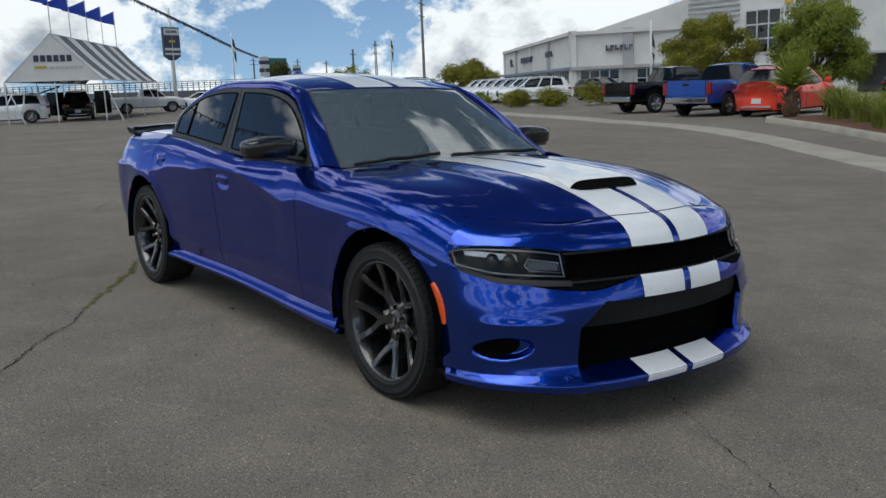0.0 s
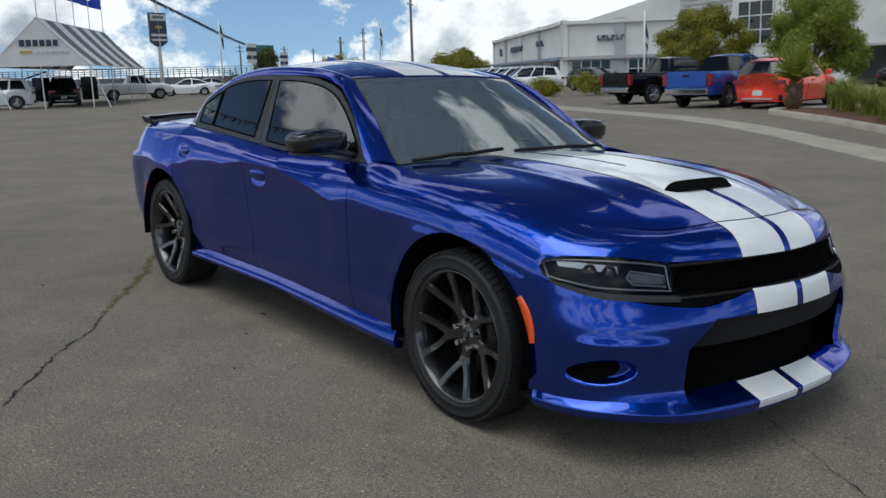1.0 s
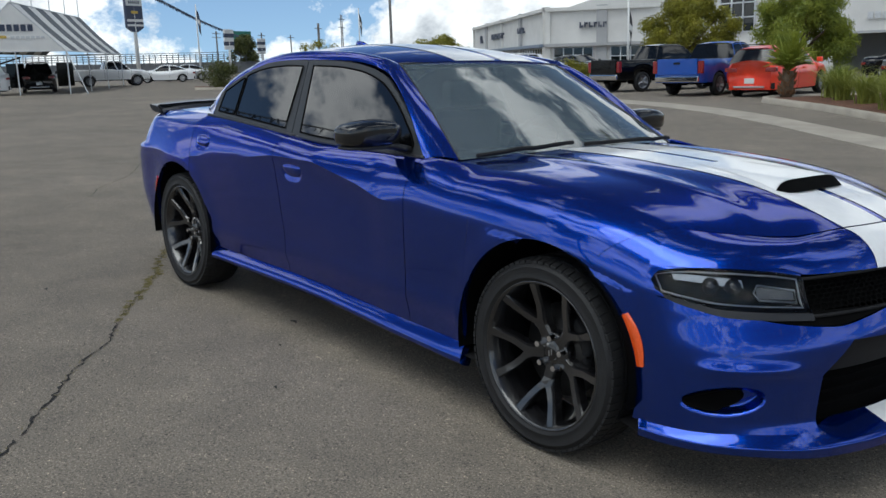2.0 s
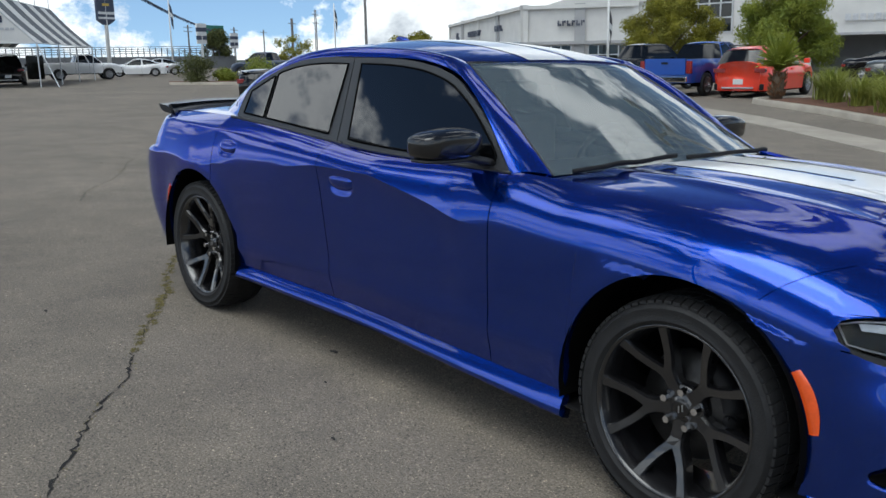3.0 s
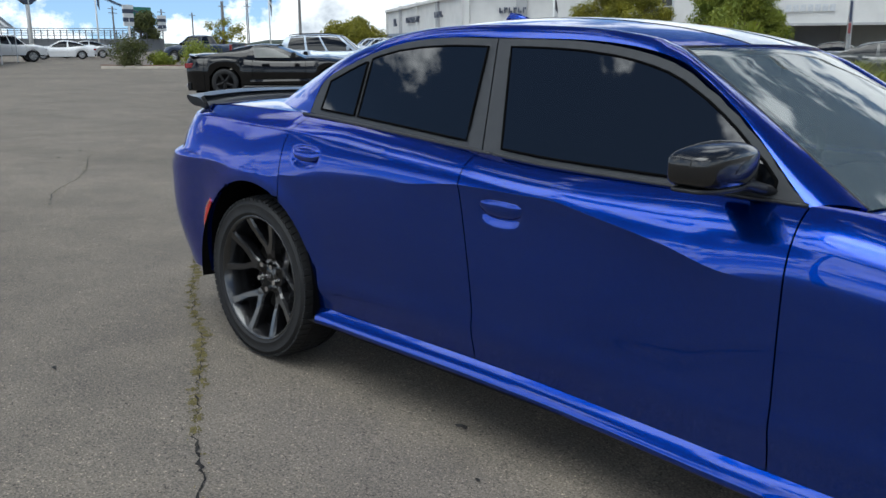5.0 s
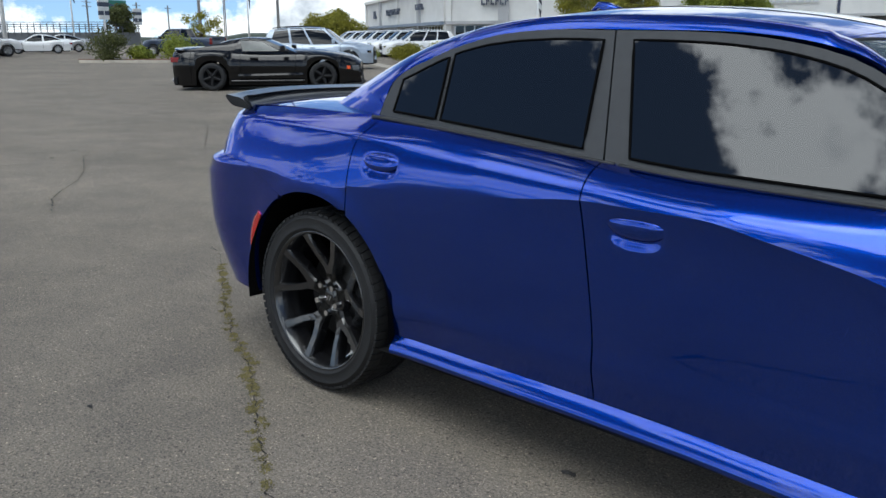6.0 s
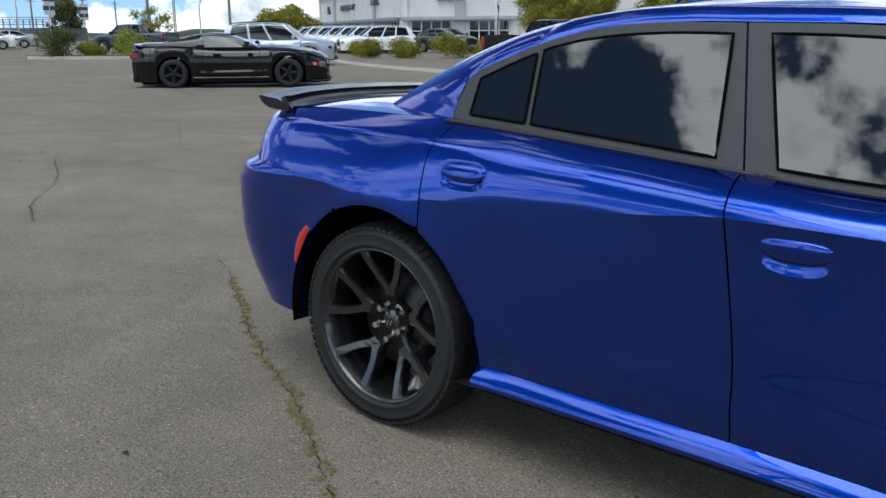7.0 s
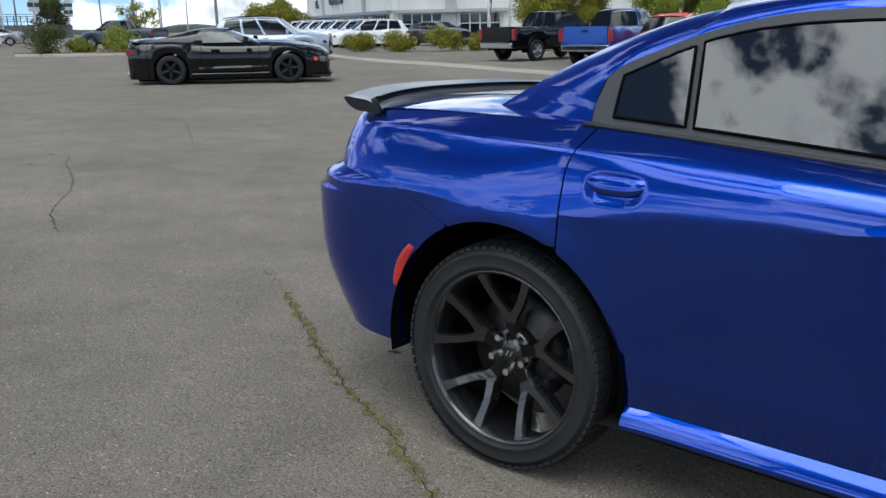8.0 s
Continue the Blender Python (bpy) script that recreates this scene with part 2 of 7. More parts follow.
def flip(f):
    return lambda u, v: (lambda q: (q[0], -q[1], q[2]))(f(u, v))


def tube_bm(bm, points, radius, segs=8, closed=False, ry=None):
    """A round bar along points, added to bm. radius: a number or one for each point."""
    pts = [Vector(q) for q in points]
    rings = []
    n = len(pts)
    for i, q in enumerate(pts):
        a = pts[i - 1] if (i > 0 or closed) else q
        b = pts[(i + 1) % n] if (i < n - 1 or closed) else q
        way = (b - a).normalized()
        ref = Vector((0, 0, 1)) if abs(way.z) < 0.9 else Vector((1, 0, 0))
        s = way.cross(ref).normalized()
        w = s.cross(way).normalized()
        r = radius[i] if isinstance(radius, (list, tuple)) else radius
        r2 = r if ry is None else ry
        rings.append([bm.verts.new(q + s * math.cos(2 * math.pi * k / segs) * r + w * math.sin(2 * math.pi * k / segs) * r2) for k in range(segs)])
    for i in range(n if closed else n - 1):
        a, b = rings[i], rings[(i + 1) % n]
        for k in range(segs):
            bm.faces.new((a[k], a[(k + 1) % segs], b[(k + 1) % segs], b[k]))
    if not closed:
        bm.faces.new(rings[0][::-1])
        bm.faces.new(rings[-1])
    return bm


def box_bm(bm, x0, y0, z0, x1, y1, z1, bevel=0.0):
    made = bmesh.ops.create_cube(bm, size=1, matrix=Matrix.Translation(((x0 + x1) / 2, (y0 + y1) / 2, (z0 + z1) / 2)) @ Matrix.Diagonal((x1 - x0, y1 - y0, z1 - z0, 1)))
    if bevel:
        edges = list({e for v in made["verts"] for e in v.link_edges})
        bmesh.ops.bevel(bm, geom=edges, offset=bevel, segments=2, affect="EDGES", profile=0.6)
    return bm


def box(name, x0, y0, z0, x1, y1, z1, mat, parent=None, label="", bevel=0.0):
    return part(name, box_bm(bmesh.new(), x0, y0, z0, x1, y1, z1, bevel), mat, parent, label)


def lathe(name, profile, mat, parent=None, label="", segs=48, axis="y", smooth=True):
    """Turns (offset along the axis, radius) keys round the axis."""
    verts, faces, n = [], [], len(profile)
    for k in range(segs):
        a = 2 * math.pi * k / segs
        for o, r in profile:
            verts.append((r * math.cos(a), o, r * math.sin(a)) if axis == "y" else (r * math.cos(a), r * math.sin(a), o))
    for k in range(segs):
        b = (k + 1) % segs
        for i in range(n - 1):
            faces.append((k * n + i, b * n + i, b * n + i + 1, k * n + i + 1))
    ob = mesh_ob(name, verts, faces, mat, smooth)
    if parent:
        under(ob, parent, label)
    return ob


# ---- the blue sedan: +x is its nose, its right side is at -y, the axles lie at x = 1.526 and -1.526 ----
AXLE, HUB_Z, ARCH, TYRE_R = 1.526, 0.364, 0.415, 0.364
sedan = tagged(new("sedan"), "glossy deep blue four-door sedan with white twin racing stripes", "car")
sedan.matrix_basis = LEVEL

hood_mid = curve((0.8, 1.012), (1.2, 1.012), (1.6, 0.995), (1.85, 0.972), (2.02, 0.938), (2.28, 0.853), (2.42, 0.745))
hood_rim = curve((0.8, 0.985), (1.15, 0.983), (1.45, 0.968), (1.7, 0.937), (1.95, 0.868), (2.1, 0.785), (2.2, 0.70))


hood_power = curve((0.8, 3.6), (1.2, 3.4), (1.6, 3.0), (1.9, 2.7), (2.1, 2.6))


def hood_z(x, y):
    """Height of the bonnet: flat crown with a raised middle, falling to the wings."""
    w = min(abs(y) / 0.75, 1.1)
    bulge = 0.012 * math.exp(-(abs(y) / 0.36) ** 6)
    crease = 0.008 * math.exp(-((abs(y) - 0.47) / 0.05) ** 2)
    return hood_mid(x) - (hood_mid(x) - hood_rim(x)) * w ** hood_power(x) + bulge - 0.012 + crease * (1 if x < 1.9 else max(0, 1 - (x - 1.9) * 4))


belt = curve((-1.34, 1.072), (-1.0, 1.055), (-0.72, 1.038), (-0.37, 1.016), (-0.05, 0.999), (0.35, 0.994), (0.78, 0.992))


crest = curve((-1.34, 0.83), (-1.0, 0.85), (-0.6, 0.885), (-0.3, 0.915), (0.0, 0.915), (0.2, 0.886), (0.4, 0.850), (0.6, 0.805), (0.78, 0.80))
edge_at = curve((-0.75, 0.0), (-0.25, 0.8), (0.0, 1.0), (0.45, 1.0), (0.62, 0.4), (0.78, 0.0))


def shoulder(x):
    """Half width and height of the line where the side turns into the top, and the height where the side is widest."""
    if x > 0.78:
        t = min((x - 0.78) / 0.3, 1)
        t = t * t * (3 - 2 * t)
        y = 0.80 - 0.07 * t
        z = hood_z(x, 0.73) * t + 0.992 * (1 - t)
        return y, z, curve((0.78, 0.80), (1.5, 0.76), (1.95, 0.66))(x)
    if x < -1.34:
        y = curve((-2.6, 0.66), (-2.3, 0.70), (-1.9, 0.745), (-1.34, 0.79))(x)
        z = curve((-2.6, 1.0), (-2.3, 1.035), (-1.9, 1.062), (-1.34, 1.072))(x)
        return y, z, 0.83
    return 0.80 - 0.01 * max(0, -x / 1.34), belt(x), crest(x)


wide = curve((-2.0, 0.915), (-1.526, 0.945), (-1.0, 0.932), (-0.2, 0.928), (0.8, 0.926), (1.526, 0.935), (1.95, 0.895))


def smooth_step(a, b, t):
    s = min(max((t - a) / (b - a), 0), 1)
    return s * s * (3 - 2 * s)


haunch = curve((-2.4, 0.985), (-2.1, 1.016), (-1.77, 1.013), (-1.36, 1.004), (-0.9, 0.99))
HANDLES = ((-0.170, 0.860), (-1.168, 0.932))


def half_width(x, z, pressed=True):
    """Half width of the body at a height below or on the shoulder, with the hollows pressed behind the handles."""
    if pressed:
        for hx, hz in HANDLES:
            a, b = abs(x - hx) / 0.090, (z - hz + 0.018) / 0.041
            if a < 1.2 and abs(b) < 1.2:
                q = 1 - (a ** 3 + abs(b) ** (5 if b > 0 else 2.4))
                return half_width(x, z, False) - 0.009 * smooth_step(0.0, 0.8, q)
        return half_width(x, z, False)
    ys, zs, zm = shoulder(x)
    ym = wide(x)
    sharp = edge_at(x) if -0.75 < x < 0.78 else 0.0
    if z >= zm:
        # from the widest line up to the shoulder; on the doors it starts with a sharp edge
        s = min((z - zm) / (zs - zm), 1)
        end = 0.94
        floor_s = math.sqrt(1 - end ** 2.3)
        full = (math.sqrt(max(0, 1 - (s * end) ** 2.3)) - floor_s) / (1 - floor_s)
        side = ys + (ym - ys) * (full * (1 - 0.36 * sharp) + (1 - s) * 0.36 * sharp)
        if x < -0.98:
            # the rear quarter: a gentle side up to a crease, then a flat shoulder
            zc = haunch(x)
            yc = ys + 0.100
            if z < zc:
                k = (z - zm) / (zc - zm)
                hip = ym - (ym - yc) * (0.45 * k + 0.55 * k * k)
            else:
                k = min((z - zc) / (zs - zc), 1)
                hip = yc + (ys - yc) * (0.8 * k + 0.2 * k * k)
            side += (hip - side) * smooth_step(-0.98, -1.36, x)
        if x > 0.78:
            # the wing carries the slope of the bonnet's edge over into the side
            fall = (hood_z(x, 0.70) - hood_z(x, 0.73)) / 0.03
            mid = max(zs - fall * (ym - ys), zm + 0.12 * (zs - zm))
            a, b, c = zm - 2 * mid + zs, 2 * (mid - zm), zm - z
            k = (-b + math.sqrt(max(b * b - 4 * a * c, 0))) / (2 * a) if abs(a) > 1e-6 else -c / b
            k = min(max(k, 0), 1)
            wing = ym + (ys - ym) * k * k
            t = min((x - 0.78) / 0.3, 1)
            t = t * t * (3 - 2 * t)
            side += (wing - side) * t
        return side
    # below: gentle tumble in towards the sill, and the scallop of the doors under its crease
    d = zm - z
    y = ym - 0.16 * d ** 2
    y -= 0.020 * sharp * (1 - math.exp(-d / 0.07)) * math.exp(-(d / 0.36) ** 2)
    # flared lips round the wheels, and a swollen lower door edge
    for c in (AXLE, -AXLE):
        r = math.hypot(x - c, z - HUB_Z)
        if abs(x - c) < 0.6:
            y += 0.007 * math.exp(-((r - ARCH) / 0.06) ** 2)
    y += 0.010 * math.exp(-((z - 0.42) / 0.05) ** 2) * (1 if abs(x) < 1.1 else 0)
    return y


def arch_z(x):
    for c in (AXLE, -AXLE):
        if abs(x - c) < ARCH:
            return HUB_Z + math.sqrt(ARCH ** 2 - (x - c) ** 2)
    return 0


def side_point(x, z):
    return (x, -half_width(x, z), z)


# -- the nose: outlines at each height, from the side round to the middle --
NOSE_X = 1.95
nose_mid = curve((0.16, 2.43), (0.22, 2.475), (0.30, 2.44), (0.45, 2.455), (0.545, 2.475), (0.62, 2.462), (0.66, 2.43), (0.745, 2.405), (0.80, 2.36))
nose_n = curve((0.2, 2.4), (0.45, 2.3), (0.62, 1.9), (0.75, 1.8))
NOSE_LEAN, TAIL_LEAN = 0.09, 0.065
TAIL_X = -1.95
tail_mid = curve((0.25, -2.43), (0.40, -2.53), (0.60, -2.565), (0.765, -2.575), (0.80, -2.53), (0.95, -2.50), (1.05, -2.46))


def around(u, z):
    """Nose: u from 0 at the wheel to 1 at the middle; below 0 along the wing in metres."""
    if u <= 0:
        return side_point(NOSE_X + u, z)
    a, e = u * math.pi / 2, 2 / nose_n(z)
    ys = half_width(NOSE_X, min(z, 0.775))
    dx = (nose_mid(z) - NOSE_X) * math.sin(a) ** e
    y = (ys - NOSE_LEAN * dx) * max(math.cos(a), 0) ** e
    # a soft ledge across the cheeks
    ledge = 0.012 * math.exp(-((z - 0.462) / 0.022) ** 2) * math.exp(-((u - 0.38) / 0.17) ** 4)
    # pocket of the fog lamp, pressed into the cheek
    q = ((y - 0.775) / 0.085) ** 2 + ((z - 0.362 - 0.15 * (0.775 - y)) / 0.046) ** 2
    ledge -= 0.045 * smooth_step(0.0, 0.6, 1 - q)
    return (NOSE_X + dx + ledge * math.sin(a), -y - ledge * math.cos(a), z)


def around_u(y, z):
    """The u at which the nose outline at that height stands at half width y."""
    lo, hi = 0.0, 1.0
    for _ in range(18):
        m = (lo + hi) / 2
        if -around(m, z)[1] > abs(y):
            lo = m
        else:
            hi = m
    return (lo + hi) / 2


def behind(u, z):
    if u <= 0:
        return side_point(TAIL_X - u, z)
    # the bumper is squarer than the tail above it
    low = 1 - smooth_step(0.825, 0.86, z)
    a, e = u * math.pi / 2, 2 / (2.7 + 0.7 * low * smooth_step(0.30, 0.60, z))
    ys = half_width(TAIL_X, min(z, 1.0575))
    dx = (tail_mid(z) - TAIL_X) * math.sin(a) ** e
    return (TAIL_X + dx, -(ys + TAIL_LEAN * (1 - 0.55 * low) * dx) * max(math.cos(a), 0) ** e, z)


def tail_half(x):
    """Half width of the boot's rim behind the quarters."""
    lo, hi = 0.0, 1.0
    for _ in range(18):
        m = (lo + hi) / 2
        if behind(m, 1.045)[0] > x:
            lo = m
        else:
            hi = m
    return -behind(lo, shoulder(x)[1])[1]


def cosine(n):
    return [0.5 - 0.5 * math.cos(math.pi * i / n) for i in range(n + 1)]


def both(name, f, nu, nv, mat, parent, label="", us=None, vs=None, depth=0.02, side=1, lift=0.0):
    """A panel and its mirror image."""
    a = sheet(name, f, nu, nv, mat, parent, label, depth, side, us, vs, lift)
    b = sheet(name, flip(f), nu, nv, mat, parent, label, depth, -side, us, vs, lift)
    return a, b


GAP = 0.0025
sill_at = curve((-1.15, 0.322), (-0.2, 0.316), (0.4, 0.304), (1.15, 0.290))




# doors: u along the car, v upwards
def mid_seam(z):
    """The joint between the doors leans back towards the window post."""
    return -0.292 - 0.066 * smooth_step(0.45, 1.08, z)


def rear_seam(z):
    return -1.322 + 0.034 * smooth_step(0.93, 1.07, z) ** 1.5


def door_f(front, back):
    def f(u, v):
        z = 0.0
        x = 0.0
        for _ in range(3):
            xa, xb = back(z), front(z)
            x = xa + GAP + (xb - xa - 2 * GAP) * u
            lo = max(sill_at(x), arch_z(x))
            ys, zs, zm = shoulder(x)
            # one row of the grid runs along the crease
            z = lo + (zm - lo) * v / 0.6 if v < 0.6 else zm + (zs - zm) * (v - 0.6) / 0.4
        return side_point(x, z)
    return f


ROWS_V = [i / 34 * 0.86 for i in range(34)] + [0.86 + 0.14 * math.sin(math.pi / 2 * i / 12) for i in range(13)]
DOOR_V = [0.36 * i / 12 for i in range(12)] + [0.36 + 0.21 * i / 22 for i in range(23)] + [0.585, 0.594, 0.5985, 0.6, 0.6015, 0.606, 0.615] + [0.63 + 0.37 * math.sin(math.pi / 2 * i / 34) for i in range(35)]
front_doors = both("front_door", door_f(lambda z: 0.745, mid_seam), 0, 0, PAINT, sedan, "blue front door with black-framed tinted window", us=[0.30 * i / 36 for i in range(36)] + [0.30 + 0.70 * i / 44 for i in range(45)], vs=DOOR_V)
rear_us = [0.30 * (i / 36) ** 1.15 for i in range(36)] + [0.30 + 0.70 * i / 36 for i in range(37)]
rear_doors = both("rear_door", door_f(mid_seam, rear_seam), 0, 0, PAINT, sedan, "blue rear door with black-framed tinted window", us=rear_us, vs=DOOR_V)


# front wing: its front edge leans forwards
def wing_f(u, v):
    x0 = 0.745 + GAP + (1.745 - 0.745 - GAP) * u
    lo = max(sill_at(x0), arch_z(x0))
    x = 0.745 + GAP + (1.745 + 0.20 * v ** 1.3 - 0.745 - GAP) * u
    ys, zs, zm = shoulder(x)
    return side_point(x, lo + (zs - lo) * v)


arch_us = [0.355 * i / 16 for i in range(16)] + [0.355 + 0.645 * (1 - math.cos(math.pi / 2 * (i / 44) ** 1.0)) for i in range(45)]
both("front_wing", wing_f, 0, 0, PAINT, sedan, us=arch_us, vs=ROWS_V)


# rear quarter
def quarter_low(x):
    return max(arch_z(x), 0.742 + max(0, -1.70 - x) * 0.40)


def quarter_f(u, v):
    z = 0.8
    for _ in range(3):
        x0 = rear_seam(z) - GAP
        x = x0 + (-1.95 - x0) * u
        ys, zs, zm = shoulder(x)
        lo = quarter_low(x)
        z = lo + (zs - lo) * v
    return side_point(x, z)


both("rear_quarter", quarter_f, 40, 0, PAINT, sedan, vs=ROWS_V, side=-1)


# quarter and tail above the bumper, round to the boot lid
def tail_seam(u):
    return 0.842 + 0.06 * min(u * 0.6 * 1.2, 1)


def tail_upper_f(u, v):
    lo = tail_seam(u)
    top = shoulder(behind(u * 0.60, 1.0)[0])[1]
    return behind(u * 0.60, lo + (top - lo) * v)


both("tail_corner", tail_upper_f, 24, 20, PAINT, sedan, side=-1)


def tail_lamp_f(u, v):
    return behind(0.62 + 0.38 * u, 0.90 + 0.10 * v)


both("tail_lamp", tail_lamp_f, 16, 6, RED_LENS, sedan, side=-1)


def tail_panel_f(u, v):
    return behind(0.62 + 0.38 * u, 1.003 + 0.032 * v)


both("boot_lip", tail_panel_f, 16, 3, PAINT, sedan, side=-1)


def rear_bumper_f(u, v):
    """From the wheel arch round to the middle."""
    lo0 = 0.30
    hi = 0.8405 + 0.06 * min(max(u - 0.25, 0) * 1.6, 1)
    z = lo0 + (hi - lo0) * v
    if u < 0.25:
        c = -AXLE
        edge = c - math.sqrt(max(ARCH ** 2 - (z - HUB_Z) ** 2, 0)) if z - HUB_Z < ARCH * 0.92 else c - 0.163
        limit = -1.70 - max(0, z - 0.742) / 0.40 if z > 0.742 else edge
        start = min(edge, limit) - 0.003
        x = start + (TAIL_X - start) * (u / 0.25)
        return side_point(x, z)
    p = behind((u - 0.25) / 0.75, z)
    return p


both("rear_bumper", rear_bumper_f, 64, 40, PAINT, sedan, side=-1)


# boot lid and deck
def deck_z(x, y):
    return shoulder(x)[1] + 0.035 * (1 - (abs(y) / 0.78) ** 2.5)


def deck_f(u, v):
    x = -1.30 - u * 1.155
    ys = shoulder(x)[0] if x > TAIL_X else min(shoulder(x)[0], tail_half(x))
    y = -ys + 2 * ys * v
    return (x, y, deck_z(x, y))


sheet("boot_lid", deck_f, 30, 30, PAINT, sedan, depth=0.03, side=-1)


# bonnet
def shut_x(w):
    return 2.28 - 0.325 * abs(w) ** 2.4


def bonnet_f(u, v):
    w = -1 + 2 * v
    x0 = 0.985 - 0.16 * w * w
    x = x0 + (shut_x(w) - 0.003 - x0) * u
    y = w * 0.7292
    return (x, y, hood_z(x, y))


sheet("bonnet", bonnet_f, 60, 60, PAINT, sedan, depth=0.03, side=1)


# nose top between the shut line and the lamps
NOSE_TOP = 0.764


def nose_low(y):
    """Lower edge of the nose panel: it steps up from the grille to the lamps."""
    return 0.742 + (NOSE_TOP - 0.742) * smooth_step(0.52, 0.60, abs(y))



def nose_top_f(u, v):
    """u across from the right corner to the left, v from the leading edge up to the shut line."""
    w = -1 + 2 * u
    sx = shut_x(w) + 0.003
    s = Vector((sx, w * 0.727, hood_z(sx, w * 0.727)))
    e = Vector(around(1 - abs(w), nose_low(around(1 - abs(w), 0.75)[1])))
    e.y = e.y if w < 0 else -e.y
    lead = e + (s - e) * 0.45 + Vector((0.03, 0, 0.035 + 0.012 * abs(w)))
    q = e * (1 - v) ** 2 + lead * 2 * v * (1 - v) + s * v * v
    # the corners run on from the wings
    zs = shoulder(NOSE_X)[1]
    edge = Vector(side_point(NOSE_X, NOSE_TOP - 0.002 + (zs - NOSE_TOP + 0.002) * v))
    edge.y = edge.y if w < 0 else -edge.y
    q = q.lerp(edge, smooth_step(0.66, 1.0, abs(w)))
    return tuple(q)


sheet("nose_panel", nose_top_f, 70, 14, PAINT, sedan, depth=0.03, side=1)


def wing_tip_f(u, v):
    """Wedge between the wing's leaning front edge and the nose."""
    vv = 0.0 + v
    x0 = 1.745 + 0.20 * vv ** 1.3 + 0.003
    x = x0 + (NOSE_X - x0) * u
    ys, zs, zm = shoulder(x)
    lo = NOSE_TOP - 0.002
    base = HUB_Z + math.sqrt(ARCH ** 2 - (1.745 - AXLE) ** 2)
    lo = max(base, 0) * (1 - u) + lo * u
    return side_point(x, lo + (zs - lo) * vv)


both("wing_tip", wing_tip_f, 12, 24, PAINT, sedan)


# bumper skin in bands
def bump_edge(z):
    d = ARCH ** 2 - (z - HUB_Z) ** 2
    return (AXLE + math.sqrt(max(d, 0)) if d > 0 else AXLE) - NOSE_X + 0.001


def band_f(z0, z1, u0, u1):
    def f(u, v):
        z = z0(u) + (z1(u) - z0(u)) * v
        a, b = u0(z), u1(z)
        p = around(a + (b - a) * u, z)
        return p
    return f


BEAM = 0.545
beam_top = curve((0.0, 0.634), (0.22, 0.632), (0.36, 0.606), (0.47, 0.588), (0.60, 0.598), (0.78, 0.640), (0.86, 0.668), (1.0, 0.70))


def beam_f(u, v):
    """Body-coloured beam from the arch to the middle; its upper edge dips under the lamps."""
    w = bump_edge(0.60) + (1 - bump_edge(0.60)) * u
    hi = beam_top(-around(w, 0.60)[1])
    z = BEAM + (hi - BEAM) * v
    a = bump_edge(z)
    return around(a + (1 - a) * u, z)


both("front_bumper", beam_f, 90, 14, PAINT, sedan)


def bezel_f(u, v):
    """Dark strip between the beam and the lamps and grille."""
    w = around_u(0.865, 0.66) + (1 - around_u(0.865, 0.66)) * u
    p = around(w, 0.62)
    lo = beam_top(-p[1]) + 0.003
    hi = max(lo + 0.002, 0.634)
    z = lo + (hi - lo) * v
    q = around(w, z)
    return (q[0] - 0.012 * v - 0.003, q[1], q[2])


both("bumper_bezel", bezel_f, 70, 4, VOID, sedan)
lamp_lo = curve((0, 0.700), (0.03, 0.682), (0.12, 0.667), (0.35, 0.645), (1, 0.632))
lamp_hi = curve((0, 0.716), (0.03, 0.742), (0.12, 0.758), (0.30, 0.764), (0.7, 0.755), (1, 0.738))


def lamp_y(u):
    return 0.885 - 0.340 * u


# skin round the lamp's pointed tip
both("lamp_surround", lambda u, v: (lambda z: around(bump_edge(z) + (around_u(0.884, z) - bump_edge(z)) * u, z))(0.668 + (NOSE_TOP - 0.002 - 0.668) * v), 24, 12, PAINT, sedan)
both("lamp_surround", lambda u, v: (lambda y, lo, hi: (lambda z: around(around_u(y, z), z))(lo + (max(hi, lo + 0.001) - lo) * v))(lamp_y(u * 0.35), beam_top(lamp_y(u * 0.35)), lamp_lo(u * 0.35) - 0.004), 16, 4, PAINT, sedan, depth=0.01)
both("lamp_surround", lambda u, v: (lambda y, lo, hi: (lambda z: around(around_u(y, z), z))(lo + (max(hi, lo + 0.0005) - lo) * v))(lamp_y(u), lamp_hi(u) + 0.002, nose_low(lamp_y(u)) - 0.001), 24, 4, PAINT, sedan, depth=0.01)


def intake_u(z):
    return around_u(0.53 - 0.10 * max(0, (z - 0.44) / 0.105), z)


both("bumper_cheek", band_f(lambda u: 0.245, lambda u: BEAM - 0.0002, bump_edge, intake_u), 96, 48, PAINT, sedan)
# matt panel under the beam
both("lower_bumper_panel", lambda u, v: (lambda q: (q[0] - 0.012 - 0.03 * (1 - v), q[1], q[2]))(band_f(lambda u: 0.435, lambda u: BEAM - 0.003, intake_u, lambda z: 1.0)(u, v)), 30, 10, MATT_BLACK, sedan)
# lower intake: a near-black sheet puts the cavity's shade into the colour
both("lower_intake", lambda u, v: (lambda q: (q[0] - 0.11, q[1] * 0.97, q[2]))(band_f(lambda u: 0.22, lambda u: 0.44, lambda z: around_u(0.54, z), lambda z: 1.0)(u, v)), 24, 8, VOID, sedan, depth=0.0)


